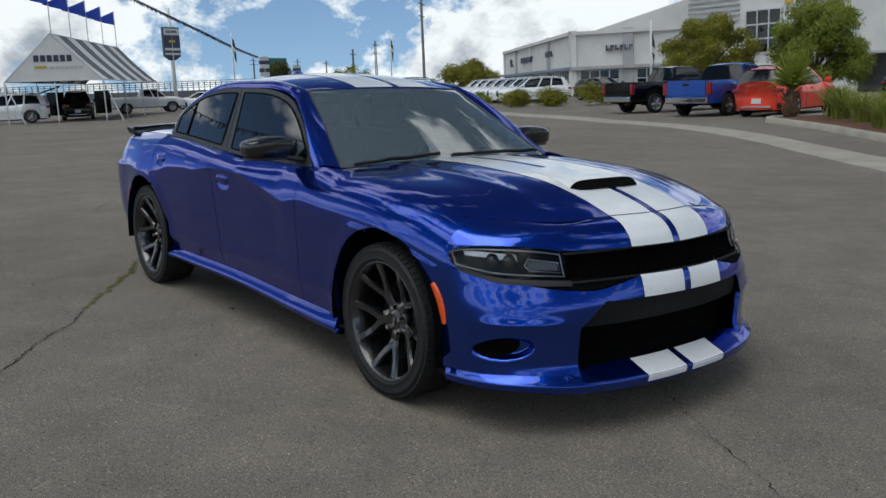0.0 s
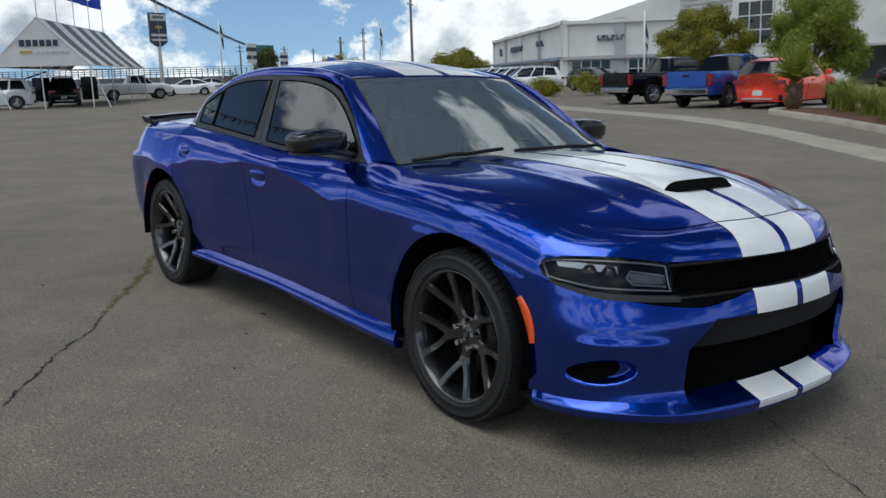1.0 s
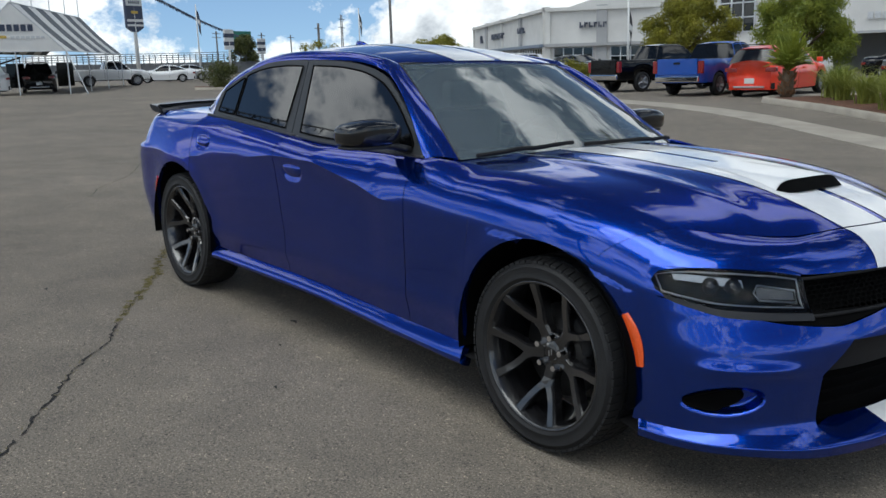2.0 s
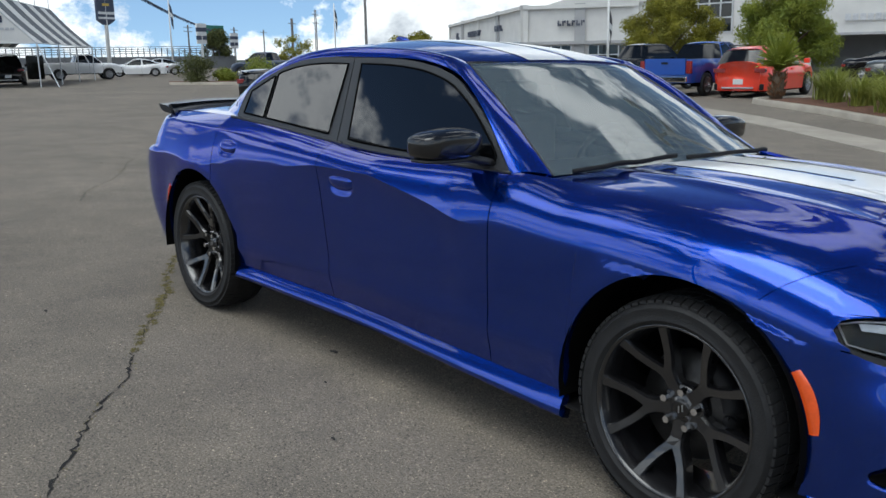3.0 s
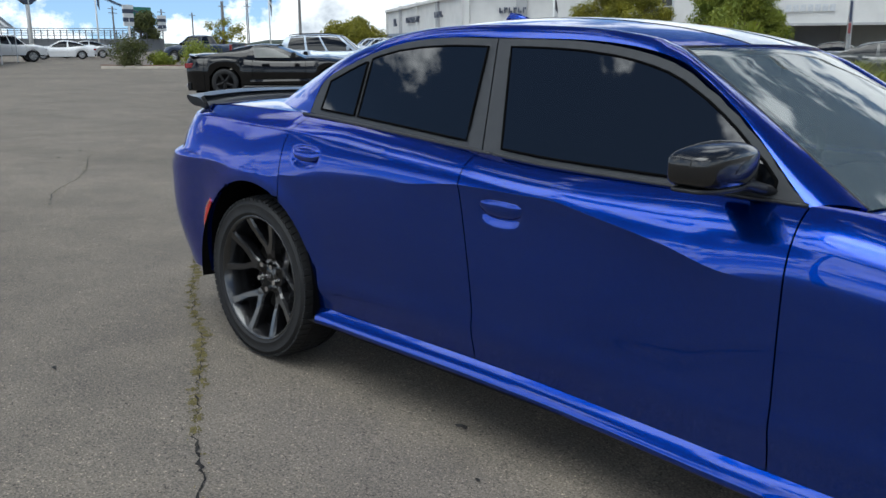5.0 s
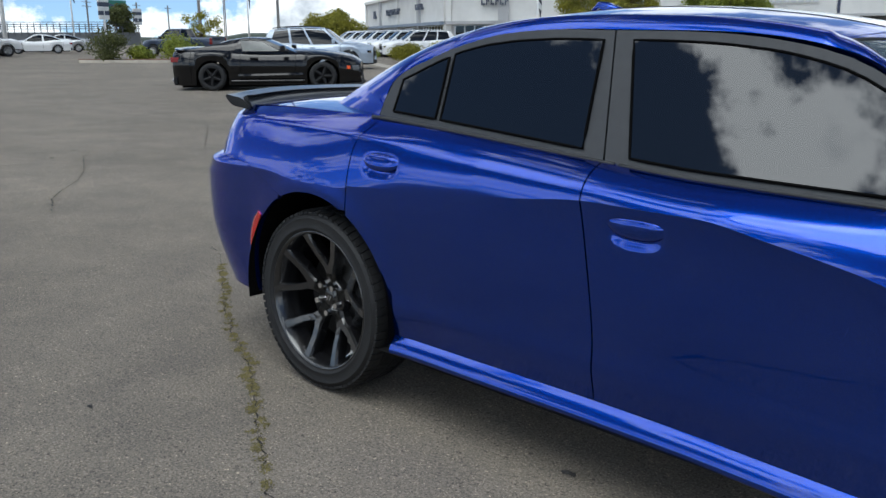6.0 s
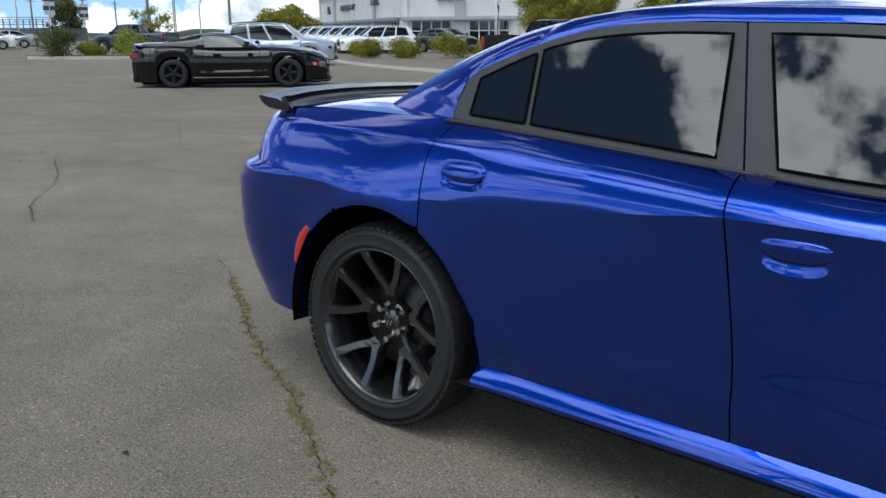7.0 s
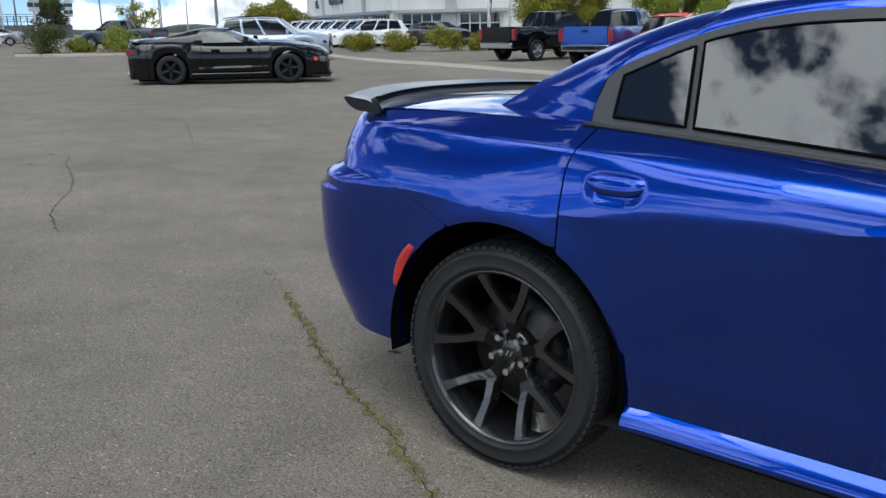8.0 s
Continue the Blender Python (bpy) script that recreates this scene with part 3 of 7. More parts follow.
# splitter lip
def lip_f(u, v):
    """v: 0 at the bottom edge, 0.3 at the front edge, 1 at the top where the shelf meets the bumper."""
    a = -0.006 + 1.006 * u
    p0 = around(a, 0.24)
    inside = 1 - smooth_step(0.42, 0.62, abs(p0[1]))
    if v < 0.3:
        z, out = 0.172 + 0.040 * v / 0.3, 0.022 + 0.010 * v / 0.3
    else:
        s = (v - 0.3) / 0.7
        z, out = 0.212 + 0.046 * s, 0.032 - (0.034 + 0.075 * inside) * s
    rise = 0.026 * smooth_step(0.38, 0.78, abs(p0[1]))
    p = around(a, 0.22)
    d = Vector((p[0] - 1.2, p[1], 0)).normalized()
    return (p[0] + d.x * out, p[1] + d.y * out, z + 0.012 * inside + rise * (1 - v) ** 1.5)


both("splitter", lip_f, 60, 10, PAINT, sedan)


def lip_under_f(u, v):
    p = lip_f(u, 0)
    return (p[0] - 0.35 * v, p[1] * (1 - 0.12 * v), p[2] + 0.01 - 0.002 * v)


both("splitter_floor", lip_under_f, 30, 4, MATT_BLACK, sedan, depth=0, side=-1)


# fog pockets: a near-black sheet paints the shade inside the pressed hollow
def fog_f(u, v):
    y = 0.850 - 0.140 * u
    h = 0.043 * math.sqrt(max(0.02, 1 - (2 * u - 1) ** 2))
    z = 0.358 + 0.014 * u + h * (2 * v - 1)
    p = around(around_u(y, z), z)
    return (p[0] + 0.002, p[1] - 0.002, p[2])


both("fog_pocket_shade", fog_f, 20, 8, VOID, sedan, depth=0.0, lift=0.003)


# headlights: dark bowl, bright bars, clear cover
def lamp_shape(u, v, inset=0.0):
    """u from the pointed tip to the grille, v upwards."""
    y0, y1 = 0.885, 0.545
    y = y0 + (y1 - y0) * u
    lo, hi = lamp_lo(u), min(lamp_hi(u), nose_low(y) - 0.001)
    z = lo + (hi - lo) * v
    p = around(around_u(min(y, half_width(NOSE_X, min(z, 0.775)) - 0.001), min(z, 0.745)), z)
    return (p[0] - inset, p[1] + inset * 0.6, p[2])


for mirror in (lambda f: f, flip):
    s = 1 if mirror is not flip else -1
    lamp = sheet("headlight", mirror(lambda u, v: lamp_shape(u, v, 0.035)), 30, 8, VOID, sedan, "dark headlight with bright running-light bars", 0.0, s)
    sheet("cover", mirror(lambda u, v: lamp_shape(u, v)), 30, 8, LENS, lamp, "clear lens", 0.02, s, lift=0.002)
    # bright line round the bowl, and the running-light bar at its inner end
    rim = [(0.03 + 0.93 * k / 16, 0.10) for k in range(17)] + [(0.96, 0.10 + 0.78 * k / 6) for k in range(1, 7)] + [(0.96 - 0.93 * k / 16, 0.88) for k in range(1, 17)]
    part("light_bar", tube_bm(bmesh.new(), [mirror(lambda u, v: lamp_shape(u, v, 0.012))(a, b) for a, b in rim], 0.0028, 6, closed=True), LAMP_SILVER, lamp, smooth=True)
    bar = [(0.62, 0.24), (0.93, 0.22), (0.93, 0.56), (0.62, 0.62), (0.58, 0.42)]
    part("light_bar", tube_bm(bmesh.new(), [mirror(lambda u, v: lamp_shape(u, v, 0.014))(a, b) for a, b in bar], 0.0035, 6, closed=True), LAMP_SILVER, lamp, smooth=True)
    sheet("light_guide", mirror(lambda u, v: lamp_shape(0.61 + 0.31 * u, 0.28 + 0.28 * v, 0.018)), 8, 4, LAMP_GREY, lamp, "", 0.0, s)
    sheet("reflector", mirror(lambda u, v: lamp_shape(0.10 + 0.42 * u, 0.62 + 0.2 * v - 0.10 * u, 0.020)), 10, 4, LAMP_SILVER, lamp, "", 0.0, s)
    for uc in (0.30, 0.45):
        c = mirror(lambda u, v: lamp_shape(u, v, 0.03))(uc, 0.5)
        bm = bmesh.new()
        bmesh.ops.create_uvsphere(bm, u_segments=16, v_segments=10, radius=0.030, matrix=Matrix.Translation(c))
        part("projector", bm, GLOSS_BLACK, lamp, smooth=True)
    sheet("lamp_frame", mirror(lambda u, v: (lambda q: (q[0] + 0.001, q[1], q[2]))(lamp_shape(u, -0.20 + 0.19 * v))), 30, 3, TRIM_BLACK, lamp, "", 0.02, s)


# upper grille: near-black sheet coloured as the cavity's shade, honeycomb bars and frame
def grille_shape(y, v, inset):
    z = 0.632 + 0.108 * v
    z = z - 0.012 * (abs(y) / 0.55) ** 2
    p = around(around_u(abs(y), min(z, 0.745)), z)
    return (p[0] - inset, y, z)


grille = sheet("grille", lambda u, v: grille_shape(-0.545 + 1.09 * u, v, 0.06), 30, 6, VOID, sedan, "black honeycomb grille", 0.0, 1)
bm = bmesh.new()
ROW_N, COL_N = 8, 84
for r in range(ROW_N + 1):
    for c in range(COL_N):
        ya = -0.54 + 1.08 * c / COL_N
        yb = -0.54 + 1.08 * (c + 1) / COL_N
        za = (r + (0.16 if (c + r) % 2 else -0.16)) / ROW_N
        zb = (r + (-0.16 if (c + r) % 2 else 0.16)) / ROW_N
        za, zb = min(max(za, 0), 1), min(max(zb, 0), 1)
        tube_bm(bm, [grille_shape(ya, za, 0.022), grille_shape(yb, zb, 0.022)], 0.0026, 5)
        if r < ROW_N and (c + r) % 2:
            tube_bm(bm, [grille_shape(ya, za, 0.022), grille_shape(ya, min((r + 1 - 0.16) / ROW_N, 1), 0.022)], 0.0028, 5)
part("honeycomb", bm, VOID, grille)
for v in (0.0, 1.0):
    part("grille_frame", tube_bm(bmesh.new(), [grille_shape(-0.545 + 1.09 * k / 40, v, 0.008) for k in range(41)], 0.006, 8), MATT_BLACK, grille, smooth=True)
bm = bmesh.new()
for r in range(5):
    zz = 0.262 + 0.17 * r / 4
    tube_bm(bm, [(around(around_u(abs(-0.5 + k / 24), zz), zz)[0] - 0.075, -0.5 + k / 24, zz) for k in range(25)], 0.0035, 6)
part("intake_mesh", bm, VOID, sedan)

# sills
for s in (1, -1):
    def sill_f(u, v, s=s):
        x = -1.105 + 2.213 * u
        k = sill_at(x) - 0.0012
        low = curve((0, 0.246), (0.5, 0.232), (1, 0.192))(u)
        z = k + (low - k) * v
        y = half_width(x, sill_at(x) + 0.002, False) - 0.003 + (0.034 - 0.010 * max(0, (u - 0.94) / 0.06) ** 2) * math.sin(math.pi / 2 * min(1, v / 0.75)) - 0.05 * max(0, (v - 0.75) / 0.25) ** 2
        return (x, -s * y, z)
    sheet("side_skirt", sill_f, 40, 10, PAINT, sedan, "", 0.03, -s)
    sheet("underside", lambda u, v, s=s: (-1.2 + 2.4 * u, -s * (0.90 - 0.9 * v), 0.245), 4, 4, MATT_BLACK, sedan, "", 0.0, -s)

# underbody blocks light between the wheels
box("floor_pan", -2.2, -0.66, 0.22, 2.05, 0.66, 0.34, MATT_BLACK, sedan)


# wheel wells
def well_f(c, s):
    def f(u, v):
        a = math.pi * (1.12 * u - 0.06)
        return (c + (ARCH + 0.004) * math.cos(a), -s * (0.93 - 0.36 * v), HUB_Z + (ARCH + 0.004) * math.sin(a))
    return f


for c in (AXLE, -AXLE):
    for s in (1, -1):
        sheet("wheel_well", well_f(c, s), 24, 3, VOID, sedan, "", 0.0, s)
        box("well_wall", c - 0.43, -s * 0.56 - 0.01, 0.20, c + 0.43, -s * 0.56 + 0.01, 0.80, VOID, sedan)


# ---- greenhouse ----
def tumble(z):
    return 0.775 - 0.462 * (z - 1.067)


gap_line = [(-1.332, 1.072), (-1.330, 1.13), (-1.318, 1.188), (-1.272, 1.230), (-1.17, 1.275), (-1.04, 1.322), (-0.85, 1.366), (-0.63, 1.385),
            (-0.40, 1.386), (-0.1, 1.384), (0.08, 1.370), (0.225, 1.342), (0.335, 1.298), (0.515, 1.178), (0.70, 1.02), (0.745, 0.985)]
rim_line = [(-1.80, 0.60, 1.06), (-1.62, 0.585, 1.165), (-1.42, 0.57, 1.265), (-1.24, 0.56, 1.335), (-1.10, 0.552, 1.375), (-0.95, 0.545, 1.402), (-0.80, 0.54, 1.418), (-0.62, 0.535, 1.428),
            (-0.40, 0.532, 1.430), (-0.15, 0.533, 1.421), (0.04, 0.536, 1.402), (0.195, 0.54, 1.372), (0.31, 0.565, 1.312), (0.50, 0.612, 1.202), (0.70, 0.672, 1.078), (0.85, 0.715, 0.985)]


def along(points):
    """A smooth path through points, from 0 to 1."""
    pts = [Vector(p if len(p) == 3 else (p[0], tumble(p[1]), p[1])) for p in points]
    n = len(pts) - 1

    def f(t):
        s = min(max(t, 0), 1) * n
        i = min(int(s), n - 1)
        s -= i
        a, b, c, d = pts[max(i - 1, 0)], pts[i], pts[i + 1], pts[min(i + 2, n)]
        return 0.5 * (2 * b + (c - a) * s + (2 * a - 5 * b + 4 * c - d) * s * s + (3 * b - a - 3 * c + d) * s ** 3)
    return f


gap_at, rim_at = along(gap_line), along(rim_line)


def rail_f(u, v):
    g, r = gap_at(u), rim_at(u)
    out = Vector((0, 0.5, 0.86)) if 0.3 < u < 0.72 else Vector((0, 0.6, 0.5))
    p = g.lerp(r, v) + out * 0.022 * 4 * v * (1 - v) * (1.0 if u > 0.05 else 0.6)
    return (p.x, -p.y, p.z)


both("roof_rail", rail_f, 90, 10, PAINT, sedan, depth=0.03)
ROOF_A, ROOF_B = 4.3 / 15, 11.0 / 15


def roof_f(u, v):
    r = rim_at(ROOF_A + (ROOF_B - ROOF_A) * u)
    w = -1 + 2 * v
    rise = curve((0, 0.035), (0.5, 0.048), (0.8, 0.040), (1, 0.016))(u)
    fore = curve((0, -0.10), (0.3, 0), (0.7, 0), (1, 0.12))(u)
    k = 1 - abs(w) ** 2.2
    return (r.x + fore * k, w * r.y, r.z + rise * k)


sheet("roof", roof_f, 60, 40, PAINT, sedan, depth=0.02, side=1)


def screen_f(a, b, fore, sag):
    def f(u, v):
        r = rim_at(a + (b - a) * u)
        w = -1 + 2 * v
        k = 1 - abs(w) ** 2.2
        return (r.x + fore * k * (0.85 + 0.25 * u), w * r.y * 0.995, r.z + (0.016 * (1 - u) + sag * u) * k - 0.004)
    return f


windscreen = sheet("windscreen", screen_f(ROOF_B + 0.003, 0.999, 0.125, 0.03), 40, 40, SCREEN, sedan, "curved windscreen with a pale film imitating sky glare", 0.0, 1)
sheet("rear_window", lambda u, v: (lambda q: q)(screen_f(ROOF_A - 0.004, 0.0, -0.11, 0.03)(u, v)), 30, 30, TINT, sedan, "dark tinted rear window", 0.0, -1)
# black band round the windscreen
for ya in (0, 1):
    part("screen_seal", tube_bm(bmesh.new(), [screen_f(ROOF_B, 0.998, 0.125, 0.03)(k / 30, ya) for k in range(31)], 0.006, 6), TRIM_BLACK, sedan, smooth=True)
part("screen_seal", tube_bm(bmesh.new(), [screen_f(ROOF_B, 0.998, 0.125, 0.03)(0.0, k / 30) for k in range(31)], 0.006, 6), TRIM_BLACK, sedan, smooth=True)
sheet("cowl", lambda u, v: (lambda q, w: (q[0] + 0.10 * u, q[1] * 0.98, hood_z(max(q[0], 0.8) + 0.1 * u, q[1]) - 0.028 + 0.01 * (1 - u)))(screen_f(ROOF_B, 0.999, 0.125, 0.03)(0.97, v), 0), 6, 30, MATT_BLACK, sedan, depth=0.0)


# side windows: one black surround, panes a little behind it
def window_top(x):
    """Height of the window gap line above the belt at x."""
    best = min((abs(gap_at(k / 300).x - x), gap_at(k / 300).z) for k in range(301))
    return best[1]


def pane_f(xa, xb, lower, upper, skin, lean_a=0.0, lean_b=0.0):
    """A pane in the window plane between two leaning edges; lower and upper: margins inside belt and gap line."""
    def f(u, v):
        x = xa + (xb - xa) * u
        lo = belt(x) + lower
        hi = window_top(x) - upper
        hi = max(hi, lo + 0.004)
        z = lo + (hi - lo) * v
        xx = x + (lean_a * (1 - u) + lean_b * u) * (z - 1.05)
        return (xx, -(tumble(z) + skin + 0.012 * (1 - ((xx + 0.3) / 1.2) ** 2)), z)
    return f


for s, mirror in ((1, lambda f: f), (-1, flip)):
    front, rear = (front_doors[0], rear_doors[0]) if s > 0 else (front_doors[1], rear_doors[1])
    sheet("window_frame", mirror(pane_f(-0.360, 0.742, -0.008, 0.003, -0.004, -0.26, 0)), 50, 12, FRAME_SATIN, front, "", 0.02, s)
    sheet("window_frame", mirror(pane_f(-1.330, -0.366, -0.008, 0.003, -0.004, 0, -0.26)), 60, 12, FRAME_SATIN, rear, "", 0.02, s)
    for door, kind, label, n, f in ((front, "window_pane", "tinted glass", 40, pane_f(-0.278, 0.645, 0.020, 0.030, 0.0005, -0.32, -0.03)),
                                    (rear, "window_pane", "dark tinted glass", 30, pane_f(-1.022, -0.436, 0.022, 0.032, 0.0005, -0.14, -0.14)),
                                    (rear, "quarter_pane", "small dark tinted corner glass", 16, pane_f(-1.262, -1.046, 0.022, 0.036, 0.0005, -0.02, -0.14))):
        pane = sheet(kind, mirror(f), n, 12, TINT, door, label, 0.0, s)
        loop = [f(k / 20, 0) for k in range(20)] + [f(1, k / 8) for k in range(8)] + [f(1 - k / 20, 1) for k in range(20)] + [f(0, 1 - k / 8) for k in range(8)]
        part("seal", tube_bm(bmesh.new(), [(q[0], q[1] * s, q[2]) for q in loop], 0.0045, 6, closed=True), VOID, pane, smooth=True)
    # belt moulding
    part("belt_moulding", tube_bm(bmesh.new(), [(x, -s * (0.80 + 0.012 - 0.01 * max(0, -x / 1.34)), belt(x) - 0.004) for x in [-1.335 + 1.02 * k / 30 for k in range(31)]], 0.007, 6), TRIM_BLACK, rear, smooth=True)
    part("belt_moulding", tube_bm(bmesh.new(), [(x, -s * (0.80 + 0.012 - 0.01 * max(0, -x / 1.34)), belt(x) - 0.004) for x in [-0.30 + 1.04 * k / 30 for k in range(31)]], 0.007, 6), TRIM_BLACK, front, smooth=True)
    # handles: a thick grip bridging a shallow cup
    for door, hx, hz in ((front, *HANDLES[0]), (rear, *HANDLES[1])):
        def grip_f(u, v):
            """A bar across the hollow, rounded in section, its ends sunk into the door."""
            x = hx - 0.090 + 0.180 * u
            end = max(0.0, 1 - abs(2 * u - 1) ** 4)
            a = math.pi * (v - 0.5) * 1.35
            z = hz - 0.004 + (0.030 - 0.006 * (2 * u - 1) ** 2) * math.sin(a) * (0.45 + 0.55 * end) + 0.010 * (1 - end)
            return (x, -s * (half_width(x, z, False) - 0.006 + (0.004 + 0.010 * end) * max(math.cos(a), -0.4)), z)
        sheet("handle", grip_f, 28, 14, PAINT, door, "body-coloured pull handle", 0.0, s)

# door mirrors: domed cap over a flat lower shell, on a foot that comes out of the window's front corner
def mirror_shell(s, low, high, grow, dome):
    bm = bmesh.new()
    bmesh.ops.create_uvsphere(bm, u_segments=40, v_segments=24, radius=1)
    for v in bm.verts:
        sx, sy, sz = (abs(t) ** 0.42 * (1 if t > 0 else -1) for t in v.co)
        taper = 1 - 0.10 * max(0, sy)
        h = (high - low) / 2
        z = (low + high) / 2 + sz * h * (taper if sz > 0 else 1) - dome * max(0, sz) * (sy * sy + 0.5 * sx * sx)
        v.co = Vector((0.56 + sx * (0.062 + grow) * (1.25 if sx > 0 else 0.8) - 0.024 * sy * sy, -s * (0.957 + sy * (0.146 + grow)) + (-0.10 if s < 0 else 0), z))
    return bm


for s in (1, -1):
    host = front_doors[0] if s > 0 else front_doors[1]
    mir = part("door_mirror", mirror_shell(s, 1.030, 1.142, 0.0, 0.016), GLOSS_BLACK, host, "gloss black door mirror", smooth=True)
    part("lower_shell", mirror_shell(s, 1.019, 1.036, -0.012, 0.0), TRIM_BLACK, mir, "satin black underside", smooth=True)
    sheet("mirror_glass", lambda u, v: (0.506 + 0.012 * (2 * u - 1) ** 2, -s * (0.957 + 0.118 * (2 * u - 1)), 1.062 + 0.062 * v), 6, 4, CHROME, mir, "mirror glass", 0.0, s)
    foot = bmesh.new()
    tube_bm(foot, [(0.615, -s * 0.795, 1.012), (0.61, -s * 0.83, 1.020), (0.60, -s * 0.88, 1.032), (0.585, -s * 0.93, 1.036)], [0.040, 0.034, 0.028, 0.024], 12, ry=0.016)
    part("mirror_foot", foot, TRIM_BLACK, host, smooth=True)

# marker lamps
for s in (1, -1):
    def mark_f(c, a0, a1):
        def f(u, v):
            a = radians(a0 + (a1 - a0) * v)
            r = ARCH + 0.010 + 0.037 * u * (0.55 + 0.45 * math.sin(math.pi * (0.1 + 0.8 * v)))
            x, z = c + r * math.cos(a), HUB_Z + r * math.sin(a)
            return (x, -s * (half_width(x, z) + 0.006 - 0.003 * abs(2 * u - 1) ** 3), z)
        return f
    sheet("side_marker", mark_f(AXLE, 9, 32), 4, 14, AMBER, sedan, "orange marker lamp", 0.012, s)
    sheet("side_marker", mark_f(-AXLE, 161, 139), 4, 14, RED_LENS, sedan, "red marker lamp", 0.012, -s)

# stripes
for s in (1, -1):
    def stripe_f(f, v0, v1, u0=0.0, u1=1.0):
        return lambda u, v: f(u0 + (u1 - u0) * u, v0 + (v1 - v0) * v)
    wi, wo = 0.020, 0.250

    def bonnet_stripe(u, v):
        y = s * (wi + (wo - wi) * v)
        w = y / 0.727
        x0 = 0.985 - 0.16 * w * w
        x = x0 + (shut_x(w) - 0.003 - x0) * (0.012 + 0.988 * u)
        return (x, y, hood_z(x, y))
    sheet("stripe", bonnet_stripe, 60, 8, STRIPE, sedan, "white racing stripe", 0.0, s, lift=0.0018)

    def nose_stripe(u, v):
        y = s * (wi + (wo - wi) * v)
        # find the column that stands at this half width on the leading edge
        return nose_at(y, u)

    def nose_at(y, t):
        lo, hi = 0.5, 1.0
        for _ in range(24):
            m = (lo + hi) / 2
            if nose_top_f(m, t)[1] < abs(y):
                lo = m
            else:
                hi = m
        q = nose_top_f((lo + hi) / 2, t)
        return (q[0], math.copysign(q[1], y), q[2])
    sheet("stripe", nose_stripe, 14, 6, STRIPE, sedan, "white racing stripe", 0.0, -s, lift=0.0018)

    def bump_stripe(u, v):
        y = s * (wi + (wo - wi) * v)
        z = BEAM + 0.001 + 0.087 * u
        p = around(around_u(abs(y), z), z)
        return (p[0], y, p[2])
    sheet("stripe", bump_stripe, 10, 6, STRIPE, sedan, "white racing stripe", 0.0, -s, lift=0.002)

    def lip_stripe(u, v):
        y = s * (wi + (wo - wi) * v)
        t = 0.10 + 0.88 * u
        lo, hi = 0.5, 1.0
        for _ in range(22):
            m = (lo + hi) / 2
            q = lip_f(m, t)
            if -q[1] > abs(y):
                lo = m
            else:
                hi = m
        q = lip_f(lo, t)
        return (q[0], y, q[2])
    sheet("stripe", lip_stripe, 16, 6, STRIPE, sedan, "white racing stripe", 0.0, -s, lift=0.002)
    sheet("stripe", lambda u, v: (lambda q: (q[0], q[1], q[2]))(roof_f(u, 0.5 + s * (0.020 + 0.225 * v))), 50, 8, STRIPE, sedan, "white racing stripe", 0.0, s, lift=0.0018)
    sheet("stripe", lambda u, v: deck_f(0.25 + 0.70 * u, 0.5 + s * (0.016 + 0.165 * v)), 20, 6, STRIPE, sedan, "white racing stripe", 0.0, -s, lift=0.0018)

# bonnet scoop: raised lip; a near-black sheet paints the shade of its mouth
def scoop_f(u, v):
    w = -1 + 2 * v
    x = 1.60 + 0.385 * u
    y = w * 0.215 * (0.6 + 0.4 * u)
    return (x, y, hood_z(x, y) + 0.027 * (u ** 1.6) * (1 - abs(w) ** 9))


scoop = sheet("bonnet_scoop", scoop_f, 16, 20, STRIPE, sedan, "white bonnet scoop with a black mouth", 0.0, 1, lift=0.003)
sheet("scoop_mouth_shade", lambda u, v: (lambda q: (q[0] + 0.055 * u * (1 - 0.75 * abs(2 * v - 1) ** 5), q[1], q[2] + (hood_z(q[0] + 0.055, q[1]) + 0.004 - q[2]) * u))(scoop_f(1, v)), 5, 20, VOID, scoop, "near-black sheet painted as the shade of an opening", 0.0, 1, lift=0.0035)

# spoiler
def spoiler_f(u, v):
    """u across, v round the blade."""
    w = -1 + 2 * u
    x = -2.40 + 0.16 * abs(w) ** 3
    y = w * 0.775
    a = 2 * math.pi * v
    z = deck_z(max(-2.45, x), min(abs(y), 0.7)) + 0.028 + 0.012 * (1 - abs(w) ** 4)
    cx, cz = math.cos(a), math.sin(a)
    return (x - 0.085 * cx + 0.02, y, z - 0.014 + 0.021 * cz + 0.022 * (cx > 0) * cx ** 2 - 0.022 * (cx < 0) * cx ** 2)


SPOILER = material("satin_black_spoiler", (0.03, 0.03, 0.033), rough=0.32, coat=0.5, coat_rough=0.15, vary=0.1, scale=20)
spoiler = sheet("spoiler", spoiler_f, 40, 20, SPOILER, sedan, "matt black boot spoiler", 0.0, 1)
sheet("spoiler_end", lambda u, v: tuple(Vector(spoiler_f(0, v)).lerp(Vector((-2.22, -0.775, 1.07)), u)), 3, 20, MATT_BLACK, spoiler, "", 0.0, 1)

# black foot under the blade, from its tips along the boot's edge
sheet("spoiler_foot", lambda u, v: (lambda w, x, y: (x + 0.03 * v, y * (1 - 0.01 * v), (deck_z(max(-2.45, x), min(abs(y), 0.7)) + 0.030) * (1 - v) + (deck_z(max(-2.45, x), min(abs(y), 0.7)) - 0.02) * v))(-1 + 2 * u, -2.34 + 0.16 * abs(-1 + 2 * u) ** 3, (-1 + 2 * u) * 0.772), 40, 3, MATT_BLACK, spoiler, "", 0.02, 1)

# aerial fin
bm = bmesh.new()
